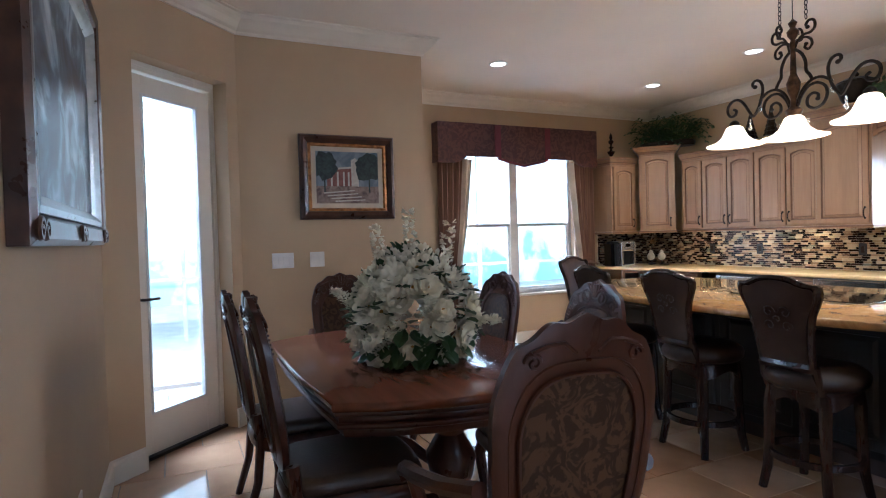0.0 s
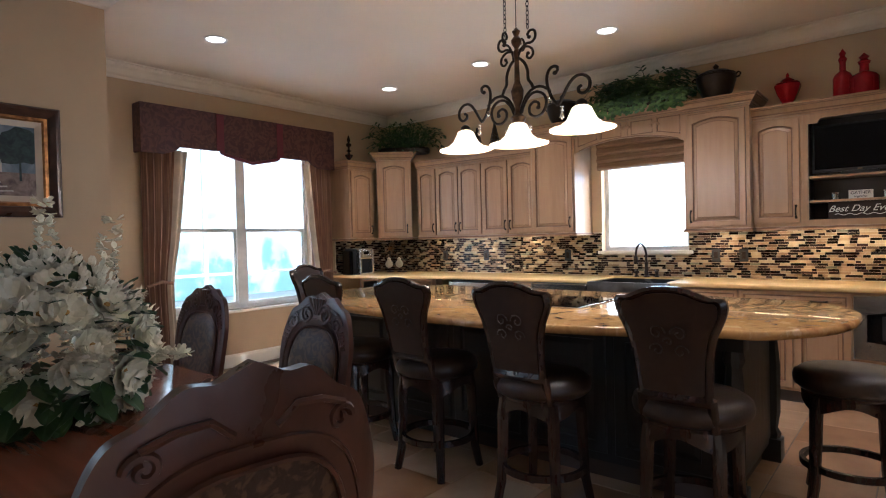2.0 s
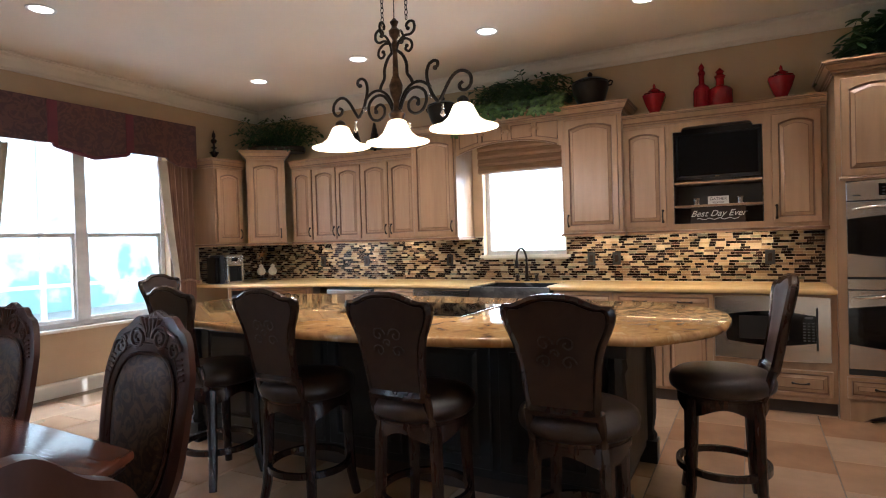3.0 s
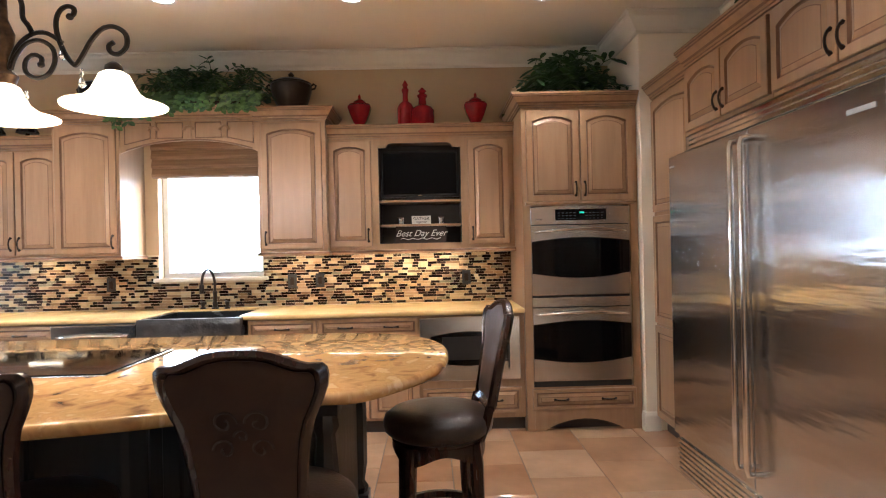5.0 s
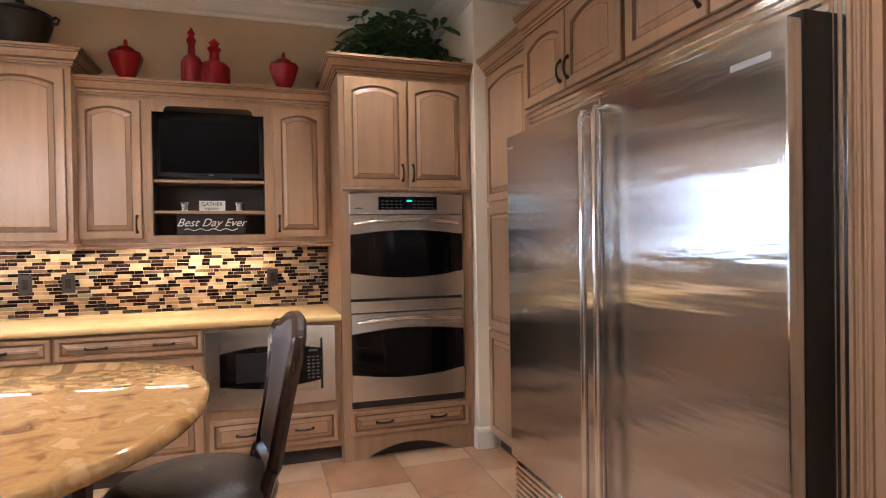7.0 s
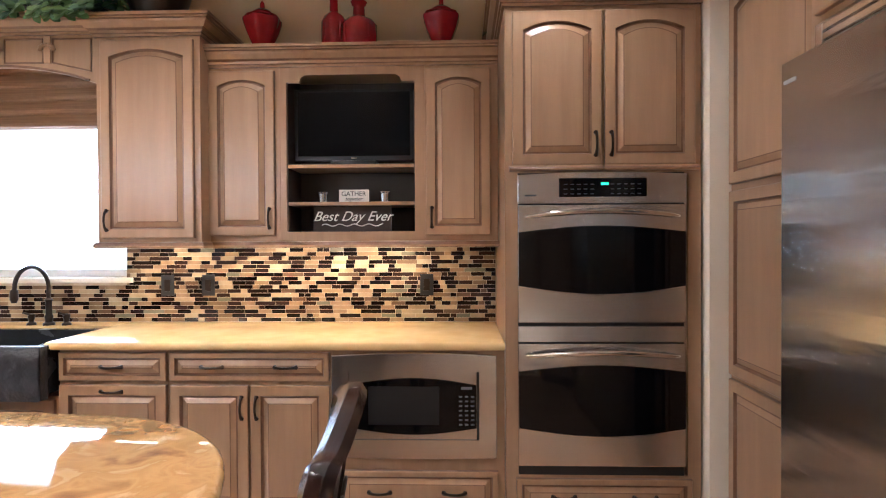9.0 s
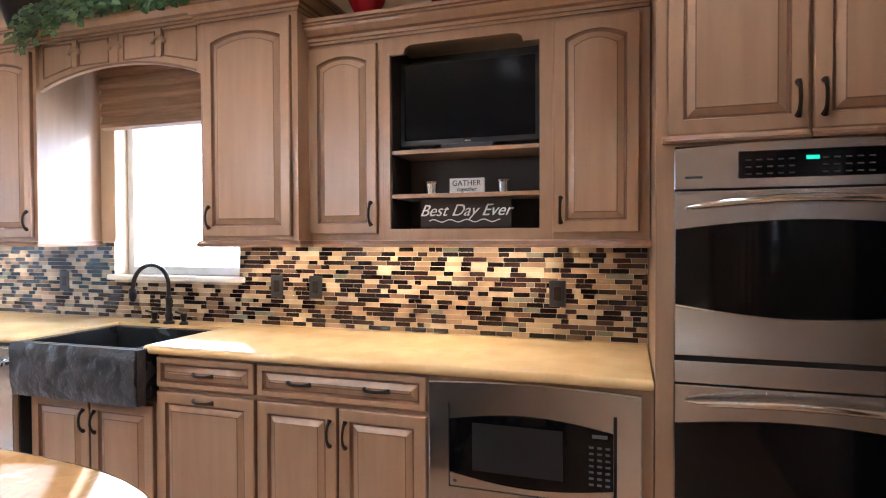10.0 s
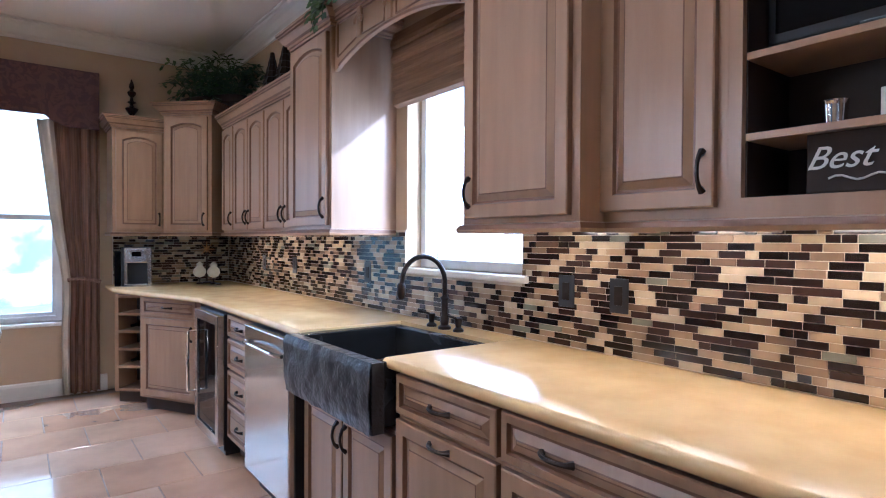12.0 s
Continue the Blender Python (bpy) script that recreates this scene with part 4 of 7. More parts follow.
for z0, z1, w0, w1 in ((0.680, 1.198, 0.842, 1.078), (0.046, 0.588, 0.216, 0.464)):
    dr_ = boxpart("oven_door", STEEL, ov, -HW, HW, 0.0, 0.022, z0, z1, bevel=0.004)
    bm = bmesh.new()
    arched_window(bm, -HW + 0.004, HW - 0.003, w0, w1, 0.036, 0.028, -0.003)
    part("oven_window", bm, BLACKGLASS, dr_)
    bm = bmesh.new()
    for i in range(n + 1):
        x = -HW + 0.004 + (2 * HW - 0.007) * i / n
        ring = [(x, y, w0 - 0.036 * math.sin(math.pi * i / n) + q) for y, q in ((-0.0005, -0.007), (-0.007, -0.005), (-0.007, 0.0), (-0.0005, 0.001))]
        vs = [bm.verts.new(p) for p in ring]
        if i:
            for q in range(3):
                bm.faces.new((last[q], last[q + 1], vs[q + 1], vs[q]))
        last = vs
    part("window_lip", bm, CHROME, dr_, smooth=True)
    bm = bmesh.new()
    pts = [(-0.330 + 0.66 * i / 20, -0.014 - 0.042 * math.sin(math.pi * i / 20) ** 0.4, z1 - 0.052 + 0.022 * math.sin(math.pi * i / 20)) for i in range(21)]
    tube(bm, pts, 0.0125, 10, lambda u: 0.55 + 0.45 * math.sin(math.pi * u) ** 0.5)
    part("handle", bm, CHROME, dr_, "polished steel bow handle", smooth=True)
boxpart("trim_strip", STEEL, ov, -HW, HW, 0.0, 0.022, 0.594, 0.664, bevel=0.003)

mw = thing("built_in_microwave", "stainless steel built-in microwave with an arched black window", "microwave", E(0.722, BF - 0.025) @ pose(0, 0, 0.392))
n = 16
outer = [(-0.372, 0.0)] + [(-0.372 + 0.744 * i / n, -0.006 * math.sin(math.pi * i / n)) for i in range(1, n)] + [(0.372, 0.0)]
outer += [(0.372 - 0.744 * i / n, 0.462 + 0.014 * math.sin(math.pi * i / n)) for i in range(n + 1)]
inner = [(-0.302, 0.074)] + [(-0.302 + 0.604 * i / n, 0.074) for i in range(1, n)] + [(0.302, 0.074)]
inner += [(0.302 - 0.604 * i / n, 0.396) for i in range(n + 1)]


def inset(pts, k, cx=0.0, cz=0.235):
    return [(x - math.copysign(k, x - cx), z - math.copysign(k, z - cz)) for x, z in pts]


bm = bmesh.new()
loft(bm, [[(x, 0.02, z) for x, z in outer], [(x, 0.003, z) for x, z in outer], [(x, 0.0, z) for x, z in inset(outer, 0.004)], [(x, 0.0, z) for x, z in inset(inner, -0.008)], [(x, 0.010, z) for x, z in inner], [(x, 0.02, z) for x, z in inner], [(x, 0.02, z) for x, z in outer]])
part("trim_kit", bm, STEEL, mw)
boxpart("body", BLACKPL, mw, -0.302, 0.302, 0.021, 0.5, 0.02, 0.45)
dr_ = boxpart("microwave_door", STEEL, mw, -0.294, 0.284, 0.006, 0.020, 0.080, 0.390, bevel=0.003)
bm = bmesh.new()
arched_window(bm, -0.292, 0.282, 0.135, 0.328, 0.030, 0.032, -0.003)
part("microwave_window", bm, BLACKGLASS, dr_, at=pose(0, 0.005, 0))
boxpart("inner_window", BLACKPL, dr_, -0.205, 0.115, 0.0008, 0.0018, 0.150, 0.322)
for r_ in range(7):
    for c_ in range(3):
        boxpart("button", BUTTON, dr_, 0.203 + c_ * 0.027, 0.218 + c_ * 0.027, 0.0002, 0.0018, 0.148 + r_ * 0.021, 0.155 + r_ * 0.021)
boxpart("clock_display", BUTTON, dr_, 0.213, 0.263, 0.0002, 0.0018, 0.310, 0.322)
boxpart("badge", BUTTON, dr_, -0.278, -0.266, 0.004, 0.006, 0.098, 0.108)

dw = thing("dishwasher", "stainless steel dishwasher with a bar handle", "dishwasher", E(3.452, BF - 0.078))
boxpart("body", BLACKPL, dw, -0.305, 0.305, 0.03, 0.6, 0.10, 0.87)
boxpart("dishwasher_door", STEEL, dw, -0.302, 0.302, 0, 0.03, 0.115, 0.87, bevel=0.006)
bow_handle(dw, -0.25, 0.25, 0.79, 0.03, 0.008)
boxpart("toe_kick", TOE, dw, -0.305, 0.305, 0.08, 0.1, 0, 0.10)
wc = thing("wine_cooler", "steel framed wine cooler with dark glass door", "wine cooler", E(4.56, BF - 0.06))
boxpart("body", BLACKPL, wc, -0.27, 0.27, 0.03, 0.6, 0.03, 0.86)
bm = bmesh.new()
box(bm, -0.27, -0.215, -0.01, 0.03, 0.06, 0.85, 0.004)
box(bm, 0.215, 0.27, -0.01, 0.03, 0.06, 0.85, 0.004)
box(bm, -0.215, 0.215, -0.01, 0.03, 0.06, 0.12, 0.004)
box(bm, -0.215, 0.215, -0.01, 0.03, 0.79, 0.85, 0.004)
part("door_frame", bm, STEEL, wc)
boxpart("door_glass", BLACKGLASS, wc, -0.215, 0.215, 0.0, 0.02, 0.12, 0.79)
bm = bmesh.new()
tube(bm, [(-0.24, -0.01, 0.30), (-0.24, -0.06, 0.30), (-0.24, -0.06, 0.70), (-0.24, -0.01, 0.70)], 0.011, 8)
part("handle", bm, CHROME, wc, smooth=True)
boxpart("kick_grille", BLACKPL, wc, -0.27, 0.27, 0.04, 0.3, 0, 0.03)

# refrigerator and freezer pair, with its surround
FY = -0.44
FX0, FX1, FM = 3.555, 5.205, 4.35
for nm, lb, x0, x1, hs in (("freezer", "stainless steel freezer column, wavy reflections on its door", FM + 0.003, FX1, -1), ("refrigerator", "stainless steel refrigerator column with a badge", FX0, FM - 0.003, 1)):
    fr = thing(nm, lb, "refrigerator", S((x0 + x1) / 2, FY))
    hw = (x1 - x0) / 2
    boxpart("body", BLACKPL, fr, -hw, hw, 0.05, 0.70, 0.02, 1.90)
    boxpart("refrigerator_door", FRIDGE, fr, -hw + 0.002, hw - 0.002, 0.0, 0.05, 0.245, 1.88, bevel=0.006)
    hx = hw - 0.042 if nm == "freezer" else -hw + 0.042
    bm = bmesh.new()
    tube(bm, [(hx, 0.0, 0.33), (hx, -0.052, 0.335), (hx, -0.058, 0.36), (hx, -0.058, 1.80), (hx, -0.052, 1.825), (hx, 0.0, 1.83)], 0.015, 10)
    part("handle", bm, CHROME, fr, "long polished steel handle", smooth=True)
    gr = boxpart("kick_grille", STEEL, fr, -hw, hw, 0.03, 0.05, 0.0, 0.235)
    for i in range(7):
        boxpart("louvre", CHROME, gr, -hw + 0.01, hw - 0.01, 0.016, 0.03, 0.02 + i * 0.029, 0.036 + i * 0.029)
    if nm == "refrigerator":
        boxpart("badge", PLATE, fr, 0.22, 0.35, -0.003, 0.0, 1.790, 1.808, bevel=0.001)
    else:
        boxpart("badge", PLATE, fr, -0.405, -0.35, -0.003, 0.0, 1.815, 1.825)
ft = thing("refrigerator_trim", "steel trim frame with a louvred top vent round the refrigerators", "trim", S(4.40, -0.585))
boxpart("stile", STEEL, ft, 0.845, 0.885, 0.0, 0.03, 0, 2.02, bevel=0.003)
boxpart("stile", STEEL, ft, -0.885, -0.845, 0.0, 0.03, 0, 2.02, bevel=0.003)
boxpart("vent_frame", STEEL, ft, -0.845, 0.845, 0.015, 0.03, 1.90, 2.02)
for i in range(4):
    boxpart("louvre", CHROME, ft, -0.845, 0.845, 0.0, 0.015, 1.91 + i * 0.028, 1.928 + i * 0.028)
SF = -0.60
cabinet("pantry_cabinet", "tall narrow glazed maple pantry cabinet beside the refrigerators", S(5.625, SF - 0.045), 0.66, 2.42, 0.60, 0, [(-0.31, 0.31, 1.60, 2.40, 0.05, "", D), (-0.31, 0.31, 0.80, 1.57, 0, "", D), (-0.31, 0.31, 0.12, 0.78, 0, "", D)], top=True, toe=0.1, lmould=False, rmould=False)
for xm, lb in ((4.85, "glazed maple cabinet with paired arched doors above the freezer"), (3.96, "glazed maple cabinet with paired arched doors above the refrigerator")):
    cabinet("bridge_cabinet", lb, S(xm, SF), 0.885, 0.41, 0.60, 2.03, [(-0.43, -0.006, 0.02, 0.39, 0.06, "r", D), (0.006, 0.43, 0.02, 0.39, 0.06, "l", D)], top=True, lmould=False, rmould=False, group="cabinets above the refrigerators")
pil = thing("fluted_pilaster", "fluted glazed maple pilaster beside the refrigerator", "pilaster", S(3.515, SF + 0.01))
boxpart("body", CAB, pil, -0.075, 0.075, 0, 0.60, 0, 2.50, bevel=0.002)
for i in range(5):
    bm = bmesh.new()
    tube(bm, [(-0.044 + i * 0.022, -0.001, 0.12), (-0.044 + i * 0.022, -0.001, 2.38)], 0.0075, 8)
    part("reed", bm, CAB, pil, smooth=True)
cabinet("pantry_cabinet", "tall glazed maple pantry cabinet set at an angle, bronze pulls", pose(3.188, -0.458, 0, 0, 0, 140), 0.75, 2.42, 0.28, 0, [(-0.36, -0.004, 1.51, 2.40, 0.06, "r", D), (0.004, 0.36, 1.51, 2.40, 0.06, "l", D), (-0.36, -0.004, 0.74, 1.48, 0, "r", D), (0.004, 0.36, 0.74, 1.48, 0, "l", D), (-0.36, -0.004, 0.12, 0.71, 0, "R", D), (0.004, 0.36, 0.12, 0.71, 0, "L", D)], top=True, toe=0.1, lmould=False, rmould=False)

# ---- island ----
IO = [(3.62, 1.24), (3.74, 1.12), (3.95, 0.99), (4.22, 0.93), (4.52, 0.95), (4.76, 1.07), (4.91, 1.30), (4.96, 1.7), (4.97, 2.5), (4.97, 3.5), (4.95, 4.1), (4.75, 4.45), (4.3, 4.56), (3.85, 4.45), (3.55, 4.15), (3.42, 3.8), (3.34, 3.3), (3.30, 2.8), (3.31, 2.3), (3.38, 1.9), (3.50, 1.55), (3.60, 1.38)]
isl = thing("kitchen_island", "black kitchen island with panelled sides and open bottle shelves", "kitchen island", pose(4.4, 2.7, 0))
bm = bmesh.new()
box(bm, -0.50, 0.46, -1.30, 1.55, 0.10, 0.875, 0.004)
part("body", bm, ISLAND, isl)
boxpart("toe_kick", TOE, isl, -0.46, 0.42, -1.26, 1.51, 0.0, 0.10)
for i in range(5):
    y0 = -1.22 + i * 0.55
    bm = bmesh.new()
    loft(bm, door_rings(0.5, 0.68, 0.06, 0.0, 0.02), cap0=True, cap1=True)
    part("panel", bm, ISLAND, isl, at=pose(-0.50, y0 + 0.5, 0.15, 0, 0, -90))
for x, y in ((-0.56, -1.36), (-0.56, 1.5), (0.30, -1.36)):
    bm = bmesh.new()
    box(bm, x, x + 0.11, y, y + 0.11, 0.0, 0.13, 0.004)
    box(bm, x, x + 0.11, y, y + 0.11, 0.78, 0.875, 0.004)
    lathe(bm, [(0.040, 0.13), (0.048, 0.16), (0.030, 0.19), (0.044, 0.28), (0.046, 0.55), (0.034, 0.70), (0.048, 0.73), (0.040, 0.78)], 16, (x + 0.055, y + 0.055, 0), 0.05, 8)
    part("corner_post", bm, ISLAND, isl, smooth=True)
boxpart("panel", ISLAND, isl, -0.43, 0.28, -1.312, -1.30, 0.15, 0.84, bevel=0.004)
countertop("island_worktop", smooth_outline(IO, 4), 0.877, 0.92, GRANITE, "polished gold granite island worktop with a curved ogee edge", 0.018)
ck = thing("cooktop", "black glass electric cooktop with a steel rim set in the granite", "cooktop", pose(4.225, 2.63, 0.921))
boxpart("rim", CHROME, ck, -0.28, 0.28, -0.42, 0.42, 0.0, 0.006, bevel=0.002)
boxpart("glass", BLACKGLASS, ck, -0.27, 0.27, -0.41, 0.41, 0.006, 0.010)


# ---- chairs and stools ----
def oval(wt, wb, h, n=28, crest=0.0):
    """An upright back outline: broad rounded top, narrower foot. Returns (x, z) points from the foot, counterclockwise."""
    pts = []
    for i in range(n):
        a = -math.pi / 2 + 2 * math.pi * i / n
        c, s = math.cos(a), math.sin(a)
        k = (s + 1) / 2
        ww = wb + (wt - wb) * min(1, k * 1.5)
        x = math.copysign(abs(c) ** 0.62, c) * ww / 2
        z = h / 2 + math.copysign(abs(s) ** 0.75, s) * h / 2
        if crest and s > 0:
            z += crest * math.exp(-(x / (wt * 0.16)) ** 2)
        pts.append((x, z))
    return pts


def camel(wt, wb, h):
    """A shield shaped back outline with a humped top and rounded ears, as (x, z) points."""
    k = wb / wt
    half = [(0.33 * k, 0.0), (k * 0.92, 0.0), (k * 0.97, 0.02), (k, 0.1), (k * 1.02, 0.22), (k * 1.06, 0.35), (k * 1.12, 0.48), (k * 1.22, 0.6), (0.92, 0.71), (0.98, 0.78), (1.0, 0.84), (0.985, 0.885), (0.93, 0.91), (0.86, 0.912), (0.78, 0.912), (0.68, 0.925), (0.55, 0.95), (0.4, 0.978), (0.22, 0.995)]
    right = [(x * wt / 2, z * h) for x, z in half]
    return right + [(0.0, h)] + [(-x, z) for x, z in reversed(right)]


def shell(bm, outer, inner, y0, y1, bend, lean, puff=0.0, zc=0.2):
    """A ring between two outlines, bent round the sitter and leaning back."""
    def place(p, y):
        x, z = p
        return (x, y + bend * (x * x) + lean * z, z)
    if inner is None:
        n = len(outer)
        cx, cz = sum(p[0] for p in outer) / n, sum(p[1] for p in outer) / n
        rings = [[place(p, y1) for p in outer]]
        for s, q in ((1.0, 0.0), (0.93, 0.65), (0.75, 0.95), (0.45, 1.0), (0.12, 1.0)):
            rings.append([place((cx + (x - cx) * s, cz + (z - cz) * s), y0 - puff * q) for x, z in outer])
        loft(bm, rings, cap0=True, cap1=True)
    else:
        m = (y0 + y1) / 2
        mid = [((a[0] + b[0]) / 2, (a[1] + b[1]) / 2) for a, b in zip(outer, inner)]
        rings = [[place(p, m) for p in outer], [place(p, y0 + 0.006) for p in outer], [place(p, y0 - 0.006) for p in mid], [place(p, y0 + 0.006) for p in inner], [place(p, y1 - 0.006) for p in inner], [place(p, y1 + 0.006) for p in mid], [place(p, y1 - 0.006) for p in outer], [place(p, m) for p in outer]]
        loft(bm, rings)


def scroll(bm, cx, cz, r, turns, hand, y, rad=0.007, bend=0.0, lean=0.0):
    n = int(16 * turns)
    pts = []
    for i in range(n + 1):
        a = 2 * math.pi * turns * i / n
        q = r * (1 - 0.82 * i / n)
        x, z = cx + hand * q * math.cos(a), cz + q * math.sin(a)
        pts.append((x, y + bend * x * x + lean * z, z))
    tube(bm, pts, rad, 6)


def dining_chair(arms):
    """Front looks to -y (a sitter looks to -y); the back stands at +y."""
    ch = thing("dining_armchair" if arms else "dining_chair", "carved mahogany armchair with damask back and dark leather seat" if arms else "carved mahogany dining chair with damask back and dark leather seat", "chair", pose(0, 0, 0), "chairs round the dining table")
    outer = oval(0.46, 0.38, 0.665, n=200, crest=0.02)
    outer = [(x, z + (0.007 * math.cos(x * 70) if z > 0.56 else 0.0)) for x, z in outer]
    inner = oval(0.325, 0.25, 0.47, n=200)
    inner = [(x, z + 0.075) for x, z in inner]
    up = pose(0, 0.24, 0.49)
    bm = bmesh.new()
    shell(bm, outer, inner, 0.0, 0.035, -0.25, 0.16)
    part("back_frame", bm, WOOD, ch, smooth=True, at=up)
    bm = bmesh.new()
    for y_ in (-0.004, 0.039):
        for k_, r0_ in ((1.02, 0.0055), (1.19, 0.004)):
            loop = [(x * k_, 0.31 + (z - 0.31) * (1 + (k_ - 1) * 0.8)) for x, z in inner[::4]]
            loop = loop + loop[:1]
            tube(bm, [(x, y_ - 0.25 * x * x + 0.16 * z, z) for x, z in loop], r0_, 5)
        for t_ in (-1, 1):
            scroll(bm, t_ * 0.135, 0.585, 0.022, 1.2, t_, y_, 0.006, -0.25, 0.16)
            tube(bm, [(t_ * q, y_ - 0.25 * q * q + 0.16 * z, z) for q, z in ((0.03, 0.60), (0.06, 0.625), (0.10, 0.622), (0.14, 0.608))], 0.006, 6)
    part("carved_bead", bm, WOOD, ch, smooth=True, at=up, kind="stuff")
    bm = bmesh.new()
    shell(bm, [(x * 1.01, z) for x, z in inner], None, 0.004, 0.030, -0.25, 0.16, 0.02)
    part("backrest", bm, DAMASK, ch, smooth=True, at=up)
    bm = bmesh.new()
    for t_ in (-1, 1):
        scroll(bm, t_ * 0.058, 0.600, 0.046, 1.8, -t_, -0.006, 0.007, -0.25, 0.16)
        scroll(bm, t_ * 0.140, 0.565, 0.034, 1.5, t_, -0.006, 0.006, -0.25, 0.16)
        for q in range(5):
            x_ = t_ * (0.172 + 0.005 * q)
            z_ = 0.535 - 0.016 * q
            tube(bm, [(x_ - t_ * 0.012, -0.004 - 0.25 * x_ * x_ + 0.16 * z_, z_), (x_ + t_ * 0.012, -0.004 - 0.25 * x_ * x_ + 0.16 * z_, z_ + 0.006)], 0.005, 5)
    for i in range(-4, 5):
        x = 0.0185 * i
        z_ = 0.672 - 0.004 * abs(i) - 0.0012 * i * i + (0.006 if i == 0 else 0)
        c_ = Vector((x, 0.015 - 0.25 * x * x + 0.16 * z_, z_))
        lobe = bmesh.ops.create_icosphere(bm, subdivisions=2, radius=1.0)["verts"]
        for v in lobe:
            v.co = Vector((v.co.x * 0.0145, v.co.y * 0.0145, v.co.z * 0.012)) + c_
    for i in range(-2, 3):
        for yy in (-0.006,):
            tube(bm, [(0.006 * i, yy + 0.16 * 0.60, 0.60), (0.016 * i, yy + 0.16 * 0.635, 0.635), (0.024 * i, yy - 0.004 + 0.16 * 0.668, 0.668)], 0.007, 6, lambda u: 0.5 + 0.7 * u)
    part("crest_carving", bm, WOOD, ch, smooth=True, at=up, kind="stuff")
    seat = smooth_outline([(-0.20, 0.24), (0.20, 0.24), (0.25, 0.0), (0.27, -0.22), (0.14, -0.27), (0, -0.28), (-0.14, -0.27), (-0.27, -0.22), (-0.25, 0.0)], 3)
    bm = bmesh.new()
    prism(bm, seat, 0.36, 0.43, 0.012)
    part("seat_frame", bm, WOOD, ch, smooth=True)
    bm = bmesh.new()
    prism(bm, [(x * 0.97, y * 0.97) for x, y in seat], 0.42, 0.50, 0.035, 8)
    part("seat", bm, LEATHER, ch, smooth=True)
    for sx in (-1, 1):
        bm = bmesh.new()
        tube(bm, [(sx * 0.22, -0.20, 0.38), (sx * 0.245, -0.225, 0.30), (sx * 0.23, -0.21, 0.15), (sx * 0.235, -0.235, 0.03), (sx * 0.235, -0.245, 0.0)], 0.03, 8, lambda u: 1.15 - 0.6 * u + 0.25 * (u > 0.9))
        part("leg", bm, WOOD, ch, smooth=True)
        bm = bmesh.new()
        tube(bm, [(sx * 0.185, 0.245, 0.55), (sx * 0.19, 0.23, 0.40), (sx * 0.195, 0.25, 0.2), (sx * 0.2, 0.31, 0.0)], 0.024, 8, lambda u: 1.1 - 0.3 * u)
        part("leg", bm, WOOD, ch, smooth=True)
        if arms:
            bm = bmesh.new()
            tube(bm, [(sx * 0.235, 0.27, 0.76), (sx * 0.275, 0.12, 0.72), (sx * 0.30, -0.04, 0.69), (sx * 0.305, -0.14, 0.675), (sx * 0.30, -0.18, 0.655), (sx * 0.29, -0.17, 0.63)], 0.025, 8)
            tube(bm, [(sx * 0.30, -0.08, 0.67), (sx * 0.285, -0.02, 0.58), (sx * 0.25, -0.05, 0.45)], 0.021, 8)
            part("arm", bm, WOOD, ch, smooth=True)
    return ch


